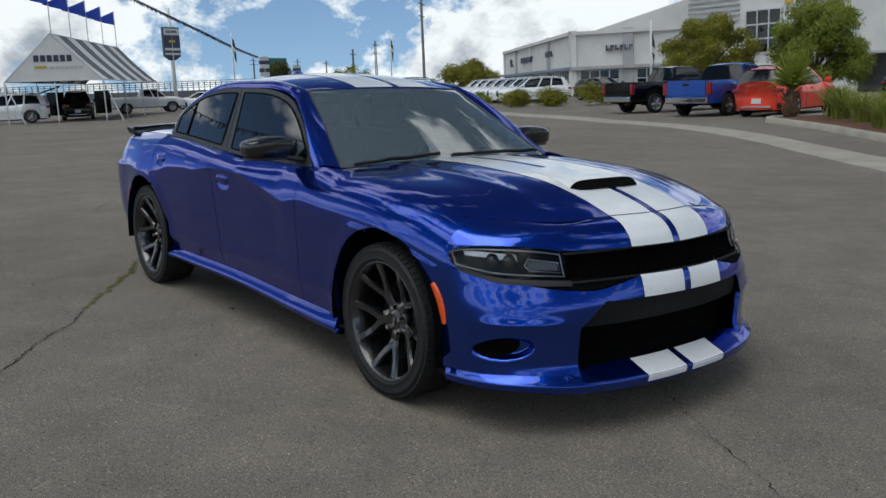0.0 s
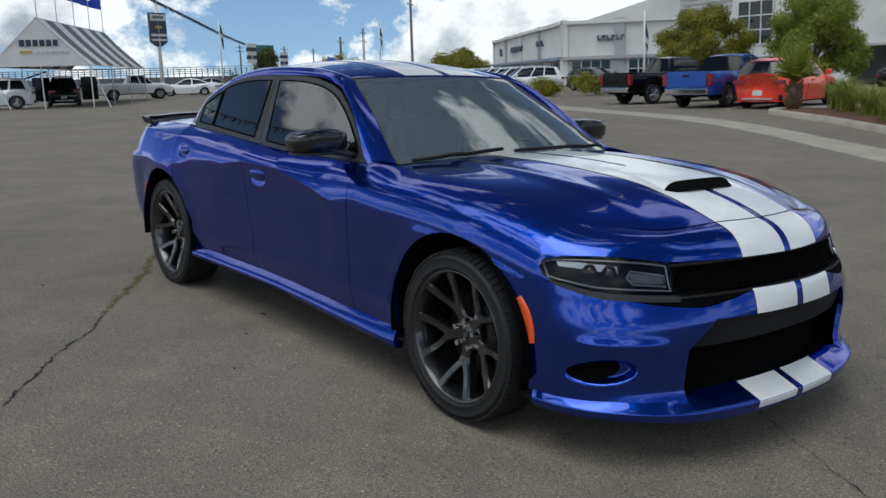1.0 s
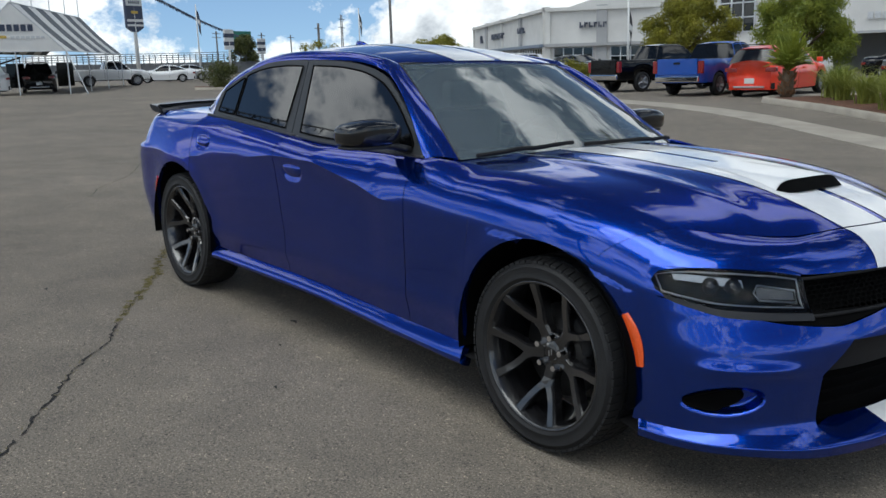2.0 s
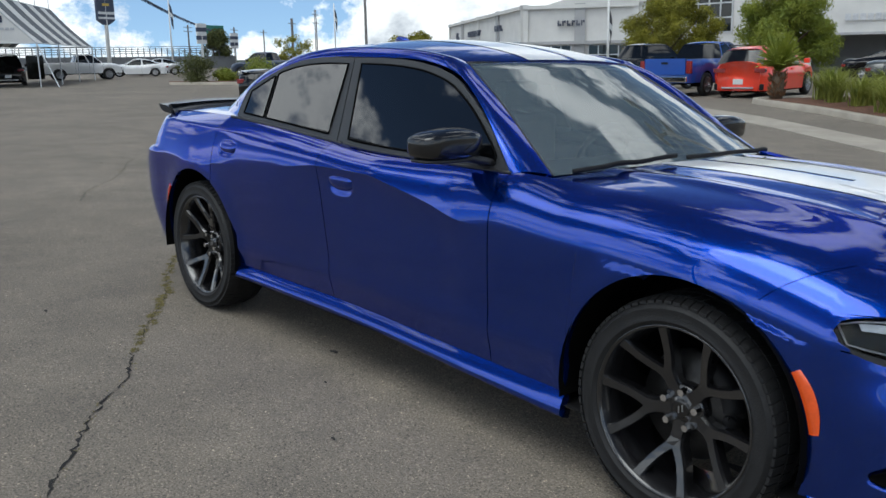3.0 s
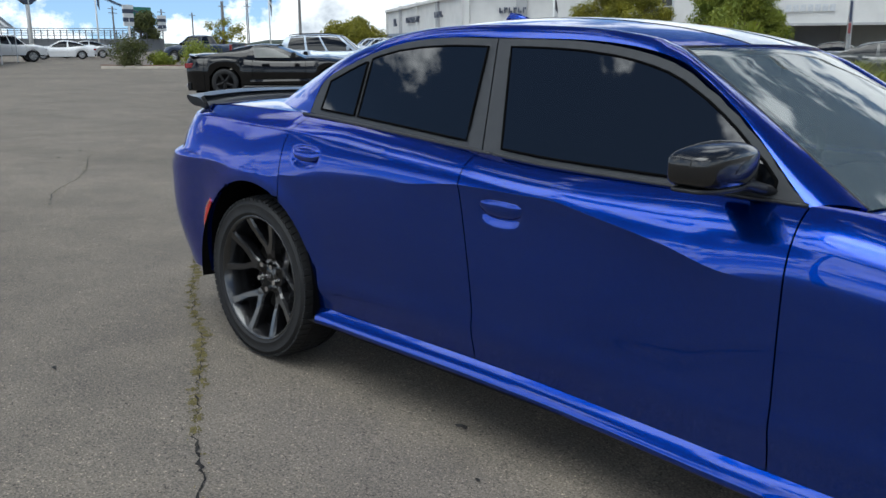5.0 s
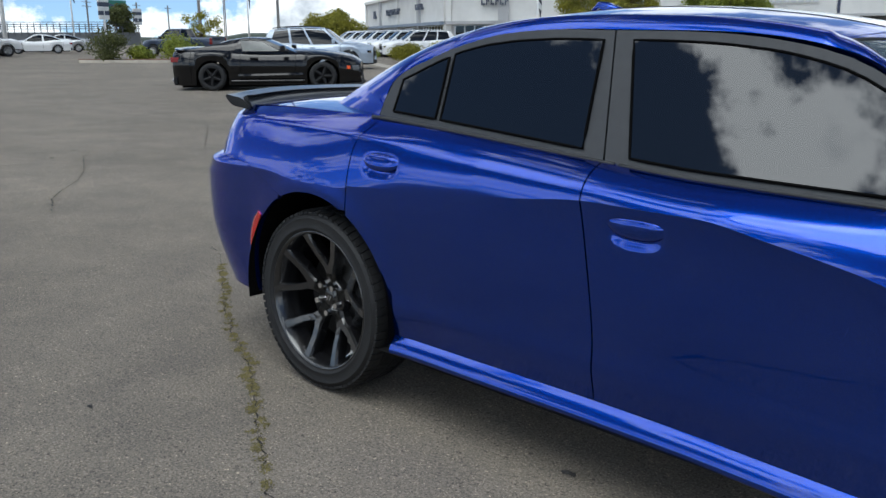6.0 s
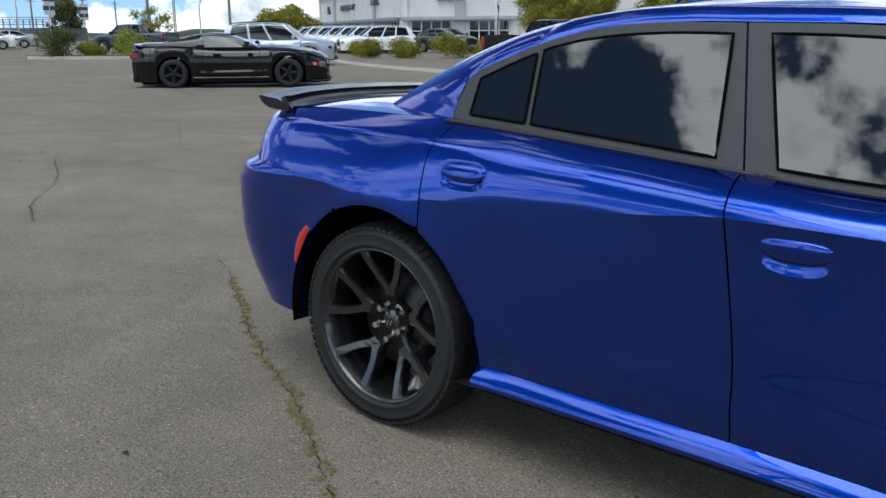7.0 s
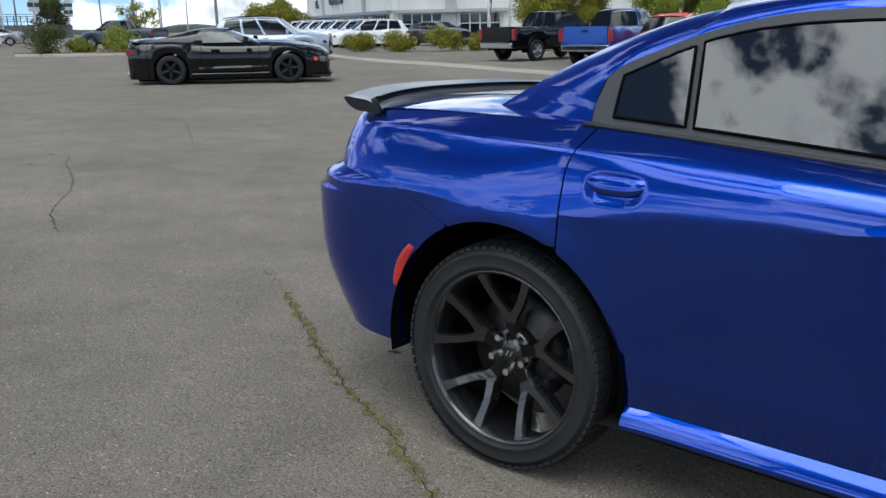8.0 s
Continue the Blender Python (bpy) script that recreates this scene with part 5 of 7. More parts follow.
# -- vehicles: +x is the nose, origin on the ground between the axles --
def vehicle(name, label, category, paint, length, width, height, base, wheel_r, deck, roof, glass_base, cab, rear_over, pickup=False, roof_rack=False, group="", soft=False, posts=((0.0, 0.05), (0.47, 0.52), (0.94, 1.0)), clearance=0.0, wheel_mat=None):
    """deck: keys of the body's upper edge along x; roof: keys of the roof line; cab: x from the rear to the front foot of the cabin."""
    car = tagged(new(name), label, category, group)
    x0 = -base / 2 - rear_over
    x1 = x0 + length
    deck_at, roof_at = curve(*deck), curve(*roof)
    hw, arch_r = width / 2, wheel_r * 1.16
    zlow = 0.46 if pickup else clearance or wheel_r * 0.62
    axles = (base / 2, -base / 2)

    def plan(x):
        f = max(0, (x - (x1 - 0.75)) / 0.75)
        r = max(0, ((x0 + 0.35) - x) / 0.35)
        return hw * (1 - (0.34 if soft else 0.26) * f ** 2.2 - (0.22 if soft else 0.10) * r ** 2)

    def section(v, x):
        if not soft:
            return 1 - 0.10 * max(0, (v - 0.62) / 0.38) ** 2 - 0.05 * (1 - v) ** 2
        # round flanks: swollen over the wheels, drawn in between and towards the sill
        hip = max(math.exp(-((x - c) / 0.5) ** 2) for c in axles)
        return 1 - (0.20 - 0.06 * hip) * max(0, (v - 0.48) / 0.52) ** 2.2 - (0.10 - 0.06 * hip) * (1 - v) ** 1.6 - 0.02 * (1 - hip) * math.exp(-((v - 0.35) / 0.15) ** 2)

    def low(x):
        z = zlow
        for c in axles:
            if abs(x - c) < arch_r:
                z = max(z, wheel_r + math.sqrt(arch_r ** 2 - (x - c) ** 2))
        return z
    xs = [x0 + (x1 - x0) * k / 40 for k in range(41)] + [x1 - 0.02, x1 - 0.05, x0 + 0.02, x0 + 0.05]
    for c in axles:
        xs += [c + arch_r * math.cos(math.pi * k / 12) for k in range(13)]
    xs = sorted(set(round(x, 4) for x in xs if x0 <= x <= x1))
    verts, faces, n = [], [], 13
    for x in xs:
        lo, hi, w = low(x), deck_at(x), plan(x)
        for s in (-1, 1):
            for k in range(9):
                v = k / 8
                z = lo + (hi - lo) * v
                y = w * section(v, x)
                verts.append((x, s * y, z))
            for k in range(4):
                t = (k + 1) / 4
                y = w * section(1.0, x) * (1 - t)
                crown = 0.0 if pickup and x < cab[0] else (0.09 if soft else 0.05) * (1 - (1 - t) ** 2)
                verts.append((x, s * y, hi + crown))
    for i in range(len(xs) - 1):
        for s in range(2):
            for k in range(n - 1):
                a = (i * 2 + s) * n + k
                b = ((i + 1) * 2 + s) * n + k
                q = (a, b, b + 1, a + 1)
                faces.append(q if s == 0 else q[::-1])
    for i, flipped in ((0, False), (len(xs) - 1, True)):
        loop = [(i * 2) * n + k for k in range(n)] + [(i * 2 + 1) * n + k for k in range(n - 2, -1, -1)]
        faces.append(loop[::-1] if not flipped else loop)
    body = mesh_ob("body", verts, faces, paint)
    under(body, car)
    # cabin shell in glass, roof and pillars painted
    ca, cb = cab
    ra, rb = roof[0][0], roof[-1][0]

    def cabin(u, v, grow=0.0):
        """u along, v up the side (0 to 0.6) and over the roof to the middle."""
        xb = ca + (cb - ca) * u
        xt = ra + (rb - ra) * u
        zb, zt = deck_at(xb) - 0.02, roof_at(xt)
        wb, wt = plan(max(min(xb, x1 - 0.6), x0 + 0.3)) * (0.82 if soft else 0.90), hw * (0.62 if soft else 0.70)
        if v <= 0.6:
            s = v / 0.6
            return (xb + (xt - xb) * s, -(wb + (wt - wb) * s + grow + 0.03 * math.sin(math.pi * s)), zb + (zt - 0.04 - zb) * s)
        s = (v - 0.6) / 0.4
        return (xt, -(wt * (1 - s) + grow * (1 - s)), zt - 0.04 * (1 - s) ** 3 + grow)

    def side_of(s, f):
        return f if s > 0 else flip(f)
    for s in (1, -1):
        sheet("side_glass", side_of(s, lambda u, v: cabin(u, v * 0.6)), 14, 4, CAR_GLASS, car, "", 0.0, s)
        sheet("roof", side_of(s, lambda u, v: cabin(u, 0.54 + 0.46 * v, 0.006)), 14, 6, paint, car, "", 0.0, s)
        for a, b in posts:
            sheet("pillar", side_of(s, lambda u, v: cabin(a + (b - a) * u, v * 0.6, 0.005)), 2, 5, paint, car, "", 0.0, s)
        if roof_rack:
            part("roof_rail", tube_bm(bmesh.new(), [(ra + 0.15 + (rb - ra - 0.5) * k / 8, -s * hw * 0.64, roof_at(ra + 0.15 + (rb - ra - 0.5) * k / 8) + 0.035) for k in range(9)], 0.018, 6), MATT_BLACK, car)
    for u, nm in ((1.0, "windscreen"), (0.0, "rear_glass")):
        sheet(nm, lambda a, b: (lambda p: (p[0] + (0.06 if u else -0.05) * (1 - (2 * a - 1) ** 2), p[1] * (1 - 2 * a), p[2]))(cabin(u, 0.60 * b)), 10, 4, CAR_GLASS, car, "", 0.0, 1 if u else -1)
    # skirts, bumpers, lamps, plate
    box("front_bumper", x1 - 0.16, -hw * 0.60, zlow - 0.05, x1 + 0.02, hw * 0.60, zlow + (0.12 if soft else 0.26), MATT_BLACK if not pickup else CHROME, car, bevel=0.04)
    box("rear_bumper", x0 - (0.06 if not soft else -0.02), -hw * 0.86, zlow + 0.02, x0 + 0.12, hw * 0.86, zlow + 0.22, CHROME if pickup else MATT_BLACK, car, bevel=0.04)
    if not pickup:
        box("bumper_trim", x0 - 0.075, -hw * 0.55, zlow + 0.06, x0, hw * 0.55, zlow + 0.12, STEEL, car, bevel=0.02)
    box("underbody", x0 + 0.2, -hw * 0.70, zlow - 0.06, x1 - 0.2, hw * 0.70, zlow + 0.25, VOID, car)
    zt = deck_at(x0 + 0.05)
    for s in (-1, 1):
        if pickup:
            box("tail_lamp", x0 - 0.012, s * hw * 0.89 - 0.085, zt - 0.46, x0 + 0.12, s * hw * 0.89 + 0.085, zt - 0.05, LAMP_RED, car, bevel=0.02)
        else:
            box("tail_lamp", x0 - 0.012, s * hw * 0.68 - 0.20, zt - 0.26, x0 + 0.20, s * hw * 0.72 + 0.16, zt - 0.13, LAMP_RED, car, bevel=0.02)
        zf = deck_at(x1 - 0.1)
        box("head_lamp", x1 - 0.30, s * hw * 0.62 - 0.16, zf - 0.22, x1 - 0.035, s * hw * 0.62 + 0.14, zf - 0.09, LAMP_GREY if wheel_mat else CHROME, car, bevel=0.03)
        m = bmesh.new()
        box_bm(m, cb - 0.42, s * (hw + 0.10) - 0.10, deck_at(cb - 0.4) + 0.02, cb - 0.30, s * (hw + 0.10) + 0.08, deck_at(cb - 0.4) + 0.18, 0.03)
        part("door_mirror", m, paint if not pickup else MATT_BLACK, car)
        for k in (0.36, 0.62):
            xh = ca + (cb - ca) * k
            box("door_handle", xh - 0.1, s * (plan(xh) * 0.965) - 0.02, deck_at(xh) - 0.16, xh + 0.1, s * (plan(xh) * 0.965) + 0.02, deck_at(xh) - 0.12, paint, car, bevel=0.008)
        for k in (0.03, 0.50, 0.97):
            xg = ca + (cb - ca) * k
            xg = min(max(xg, x0 + 0.5), x1 - 0.8)
            g = [(xg, s * (plan(xg) * section(v, xg) + 0.001), low(xg) + (deck_at(xg) - low(xg)) * v) for v in [0.03 + 0.93 * j / 8 for j in range(9)]]
            part("door_gap", tube_bm(bmesh.new(), g, 0.005, 4), VOID, car)
    box("number_plate", x0 - 0.02, -0.16, zt - (0.62 if not pickup else 0.42), x0 + 0.02, 0.16, zt - (0.46 if not pickup else 0.27), PLATE, car)
    box("grille", x1 - 0.05, -hw * 0.42, deck_at(x1) - 0.30, x1 + 0.01, hw * 0.42, deck_at(x1) - 0.08, MATT_BLACK, car, bevel=0.02)
    if pickup:
        box("bed_floor", x0 + 0.08, -hw * 0.78, zt - 0.30, ca - 0.05, hw * 0.78, zt + 0.004, MATT_BLACK, car)
        box("tailgate", x0 - 0.03, -hw * 0.78, zt - 0.50, x0 + 0.03, hw * 0.78, zt + 0.02, paint, car, bevel=0.015)
        box("tailgate_handle", x0 - 0.045, -0.12, zt - 0.16, x0 - 0.02, 0.12, zt - 0.09, MATT_BLACK, car)
    # wheels
    w = new("wheel")
    w.parent = car
    t = wheel_r
    lathe("tyre", [(0.10, t * 0.66), (0.11, t * 0.80), (0.10, t * 0.95), (0.06, t), (-0.06, t), (-0.10, t * 0.95), (-0.11, t * 0.80), (-0.10, t * 0.66)], RUBBER, w, "", 28)
    rim = lathe("rim", [(-0.09, t * 0.68), (-0.10, t * 0.66), (-0.06, t * 0.60), (0.02, t * 0.58), (0.02, 0)], wheel_mat or STEEL, w, "", 28)
    for k in range(5):
        a = 2 * math.pi * k / 5
        bm = bmesh.new()
        tube_bm(bm, [(t * 0.08 * math.cos(a), -0.06, t * 0.08 * math.sin(a)), (t * 0.62 * math.cos(a), -0.085, t * 0.62 * math.sin(a))], [0.05, 0.035], 6)
        part("spoke", bm, wheel_mat or STEEL, rim)
    w.matrix_basis = pose(base / 2, -(hw - 0.115), t)
    for m in (pose(-base / 2, -(hw - 0.115), t, 0, 20), pose(base / 2, hw - 0.115, t, 0, 0, 180), pose(-base / 2, hw - 0.115, t, 0, 0, 180)):
        copy_thing(w, m)
    for c in axles:
        for s in (1, -1):
            sheet("wheel_well", lambda u, v: (c + arch_r * 0.995 * math.cos(math.pi * (1.1 * u - 0.05)), -s * (hw * 0.95 - 0.35 * v), wheel_r + arch_r * 0.995 * math.sin(math.pi * (1.1 * u - 0.05))), 12, 2, VOID, car, "", 0.0, s)
    return car


def coupe(paint, label):
    car = vehicle("coupe", label, "car", paint, 4.78, 1.90, 1.35, 2.81, 0.355,
                  ((-2.45, 0.90), (-2.38, 0.99), (-2.1, 1.02), (-1.4, 1.02), (-0.7, 0.97), (0.0, 0.945), (0.7, 0.94), (1.2, 0.93), (1.8, 0.85), (2.15, 0.76), (2.34, 0.62)),
                  ((-1.22, 1.225), (-0.9, 1.295), (-0.45, 1.335), (-0.08, 1.305)), 0.9, (-2.16, 0.80), 1.03, soft=True, posts=((0.0, 0.44), (0.955, 1.0)), clearance=0.15, wheel_mat=MATT_BLACK)
    # ducktail on the boot
    sheet("boot_spoiler", lambda u, v: (-2.44 + 0.16 * abs(2 * u - 1) ** 3 + 0.22 * v, (2 * u - 1) * 0.80, 1.085 - 0.055 * v - 0.05 * abs(2 * u - 1) ** 6 * (1 - v)), 24, 4, paint, car, "", 0.03, -1)
    for s in (-1, 1):
        # sill blade and the scoop pressed into the door above it
        sheet("sill_blade", lambda u, v: (-0.92 + 1.84 * u, s * (0.905 + 0.035 * math.sin(math.pi * v)), 0.20 + 0.085 * v), 20, 6, paint, car, "", 0.02, s)
        sheet("door_sculpt", lambda u, v: (-0.75 + 1.65 * u, s * (0.912 + 0.030 * (1 - v) * math.sin(math.pi * u) ** 0.5), 0.37 + 0.02 * u + 0.055 * v), 20, 4, paint, car, "", 0.01, s)
        part("side_marker", box_bm(bmesh.new(), 1.98, s * 0.80 - 0.03, 0.52, 2.10, s * 0.80 + 0.03, 0.60, 0.01), AMBER, car, "amber marker lamp")
        part("splitter", box_bm(bmesh.new(), 1.95, s * 0.45 - 0.42, 0.13, 2.40, s * 0.45 + 0.36, 0.17, 0.01), MATT_BLACK, car)
        part("tail_pipe", tube_bm(bmesh.new(), [(-2.50, s * 0.55, 0.27), (-2.3, s * 0.55, 0.27)], 0.05, 10), STEEL, car)
        # clear door glass set in the dark cabin side
        sheet("door_glass", lambda u, v: (-0.62 + 0.95 * u - 0.42 * v * u - 0.05 * v, -s * -1 * (0.80 - 0.155 * v + 0.012), 0.985 + (0.27 - 0.05 * u) * v), 12, 6, material("pale_window_glass", (0.045, 0.055, 0.055), rough=0.1, spec=0.5, vary=0.1), car, "", 0.0, s)
    return car


def suv(paint, label, group="", rack=True, tall=1.66):
    return vehicle("suv", label, "car", paint, 4.65, 1.84, tall, 2.73, 0.36,
                   ((-2.35, 1.06), (-1.5, 1.06), (0.0, 1.02), (1.0, 1.02), (1.6, 0.98), (2.1, 0.90), (2.35, 0.78)),
                   ((-1.95, tall - 0.10), (-1.3, tall - 0.02), (-0.4, tall), (0.35, tall - 0.05)), 1.0, (-2.22, 1.12), 0.98, roof_rack=rack, group=group, soft=True, posts=((0.0, 0.10), (0.34, 0.37), (0.60, 0.63), (0.95, 1.0)), clearance=0.24)


def saloon(paint, label):
    return vehicle("saloon_car", label, "car", paint, 4.75, 1.82, 1.45, 2.78, 0.335,
                   ((-2.45, 0.92), (-2.1, 1.0), (-1.4, 0.99), (0.0, 0.93), (1.0, 0.93), (1.7, 0.86), (2.35, 0.66)),
                   ((-1.05, 1.32), (-0.6, 1.42), (-0.1, 1.45), (0.25, 1.40)), 0.9, (-1.9, 1.12), 1.04, soft=True)


def pickup_truck(paint, label):
    return vehicle("pickup_truck", label, "truck", paint, 5.40, 1.89, 1.79, 3.26, 0.385,
                   ((-2.8, 1.22), (-0.6, 1.22), (0.4, 1.16), (1.0, 1.14), (1.6, 1.12), (2.2, 1.06), (2.55, 0.92)),
                   ((-0.42, 1.74), (-0.1, 1.79), (0.4, 1.79), (0.66, 1.74)), 1.1, (-0.62, 1.32), 1.18, pickup=True)


HEAD = 86.0


def ahead(x, y, d, turn=HEAD):
    return x + d * math.cos(radians(turn)), y + d * math.sin(radians(turn))


placed(pickup_truck(CAR_BLACK, "black double-cab pickup truck parked beyond the gutter"), *ahead(-18.9, 24.9, 1.63, 80), 80)
placed(pickup_truck(CAR_BLUE, "bright blue double-cab pickup truck with a chrome bumper"), *ahead(-14.5, 23.1, 1.63, 95), 95)
placed(suv(CAR_RED, "bright red compact suv seen from its tailgate", tall=1.62), *ahead(-12.1, 23.3, 1.36, 98), 98)
placed(saloon(CAR_GREY, "dark grey saloon car parked behind the planting"), -10.0, 33.0, 20)
placed(saloon(CAR_BLACK, "black saloon car in front of the service bay"), -15.5, 43.0, 15)
placed(coupe(CAR_BLACK, "black sports coupe standing across the car park"), -18.35, 11.35, 44.5)
placed(suv(CAR_PALE, "pale blue-grey suv parked behind the black coupe", tall=1.70), -28.3, 21.1, 40)
placed(pickup_truck(CAR_NAVY, "dark navy pickup truck behind low shrubs"), -52.5, 29.2, 205)
placed(saloon(CAR_WHITE, "white saloon car parked by the sign pole"), -68.6, 26.5, 245)
placed(saloon(CAR_SILVER, "silver saloon car next to a white one"), -72.6, 30.0, 245)
for k in range(7):
    placed(suv(CAR_WHITE, "white compact suv in a row of new cars", "row of white suvs", rack=False), -37.6 - 2.45 * k, 36.4 + 1.25 * k, -122)
placed(suv(CAR_GREY, "dark green-grey estate car behind the shrubs", rack=False, tall=1.5), -36.2, 41.5, -10)
placed(suv(CAR_WHITE, "white suv with its tailgate raised under the canopy"), -49.6, 7.4, -100)
placed(suv(CAR_BLACK, "dark people carrier with open doors under the canopy", tall=1.75), -52.3, 12.1, 165)
placed(pickup_truck(CAR_WHITE, "white pickup truck behind the canopy"), -61.6, 19.6, 80)
# raised tailgate and an open door
gate = tagged(part("raised_tailgate", box_bm(bmesh.new(), -0.05, -0.75, -0.03, 1.15, 0.75, 0.05, 0.03), CAR_BLACK), "black raised tailgate of the white suv", "tailgate")
gate.matrix_basis = Matrix.Translation((-49.2, 9.3, ground_z(-49, 9) + 1.62)) @ Matrix.Rotation(radians(78), 4, "Z") @ Matrix.Rotation(radians(-18), 4, "Y")
for sgn in (-1, 1):
    leaf = tagged(part("open_car_door", box_bm(bmesh.new(), -0.02, 0, 0, 0.04, 1.0, 1.35, 0.02), CAR_BLACK), "dark open door of the people carrier", "car door")
    leaf.matrix_basis = Matrix.Translation((-51.3 - 0.25 * sgn, 12.0 + 0.95 * sgn, ground_z(-51, 12) + 0.32)) @ Matrix.Rotation(radians(8 if sgn > 0 else 188), 4, "Z")

# -- gutter and planting bed --
gut_low = along([(6.0, 4.5, 0), (2.0, 8.2, 0), (-2.5, 11.2, 0), (-6.8, 14.4, 0), (-10.4, 16.5, 0), (-14.3, 18.1, 0), (-17.9, 19.6, 0), (-22.4, 21.3, 0), (-27.3, 23.8, 0), (-34.0, 28.5, 0)])
gut_high = along([(7.0, 6.5, 0), (1.2, 10.2, 0), (-3.4, 13.1, 0), (-8.0, 16.3, 0), (-11.7, 18.2, 0), (-15.6, 19.8, 0), (-20.0, 21.9, 0), (-24.5, 23.5, 0), (-29.2, 25.9, 0), (-36.5, 31.0, 0)])


def gutter_f(u, v):
    p = gut_low(u).lerp(gut_high(u), v)
    return (p.x, p.y, ground_z(p.x, p.y) + 0.012 - 0.006 * math.sin(math.pi * v))


tagged(sheet("gutter", gutter_f, 160, 6, CONCRETE, None, "", 0.05, -1), "pale concrete drainage gutter across the asphalt", "gutter", kind="structure")
bed_edge = along([(-8.0, 24.0, 0), (-9.6, 22.6, 0), (-10.35, 21.2, 0), (-10.1, 20.0, 0), (-8.8, 18.9, 0), (-7.13, 17.7, 0), (-4.7, 15.8, 0), (-1.0, 13.2, 0), (4.0, 10.2, 0)])


def kerb_f(u, v):
    """v round the kerb's section, from the road over the top to the soil."""
    p, q = bed_edge(u), bed_edge(min(u + 0.01, 1))
    o = bed_edge(max(u - 0.01, 0))
    d = (q - o).normalized()
    inn = Vector((-d.y, d.x, 0))
    off, z = ((-0.02, 0.0), (0.0, 0.13), (0.02, 0.15), (0.16, 0.15), (0.18, 0.05))[int(round(v * 4))]
    r = p + inn * off
    return (r.x, r.y, ground_z(r.x, r.y) + z)


tagged(sheet("kerb", kerb_f, 80, 4, CONCRETE, None, "", 0.0, 1), "pale concrete kerb round the planting bed", "kerb", kind="structure")


def bed_f(u, v):
    p = bed_edge(u)
    c = Vector((-2.0 + 3.0 * u, 24.5 - 4 * u, 0))
    r = p.lerp(c, 0.02 + 0.98 * v)
    return (r.x, r.y, ground_z(r.x, r.y) + 0.09 + 0.12 * math.sin(math.pi * v))


tagged(sheet("planting_bed", bed_f, 60, 12, MULCH, None, "", 0.0, 1), "red-brown mulch planting bed", "planting bed", kind="structure")


# -- plants --
def strappy_clump(name, label, x, y, r, h, count, seed, mat=GRASS, lift=0.1, arch=1.0):
    rnd = random.Random(seed)
    bm = bmesh.new()
    for _ in range(count):
        a = rnd.uniform(0, 2 * math.pi)
        reach, hh = r * rnd.uniform(0.35, 1.1), h * rnd.uniform(0.65, 1.15)
        b0 = Vector((rnd.gauss(0, r * 0.12), rnd.gauss(0, r * 0.12), 0))
        out = Vector((math.cos(a), math.sin(a), 0))
        sidew = Vector((-out.y, out.x, 0)) * rnd.uniform(0.012, 0.022)
        prev = None
        for k in range(5):
            t = k / 4
            c = b0 + out * reach * t ** 1.5 * arch + Vector((0, 0, hh * (t * 1.5 - 0.62 * t ** 2.4)))
            wv = sidew * (1 - t * 0.92)
            cur = (bm.verts.new(c - wv), bm.verts.new(c + wv))
            if prev:
                bm.faces.new((prev[0], prev[1], cur[1], cur[0]))
            prev = cur
    ob = tagged(part(name, bm, mat), label, "plant", "strappy plants in the bed")
    return placed(ob, x, y, 0, lift)


rnd = random.Random(11)
for k, (x, y) in enumerate(((-8.3, 20.6), (-7.6, 19.6), (-6.8, 20.4), (-6.4, 18.7), (-5.5, 19.3), (-5.2, 17.7), (-4.2, 18.2), (-4.0, 16.8), (-2.9, 17.2), (-2.9, 15.9), (-1.7, 16.3), (-1.6, 15.0), (-0.4, 15.6), (-5.0, 21.0), (-3.3, 19.8), (-1.5, 18.2))):
    strappy_clump("grass_clump", "yellow-green strappy grass clump in the mulch bed", x + rnd.uniform(-0.2, 0.2), y + rnd.uniform(-0.2, 0.2), rnd.uniform(0.7, 0.95), rnd.uniform(0.80, 1.10), 300, 100 + k)


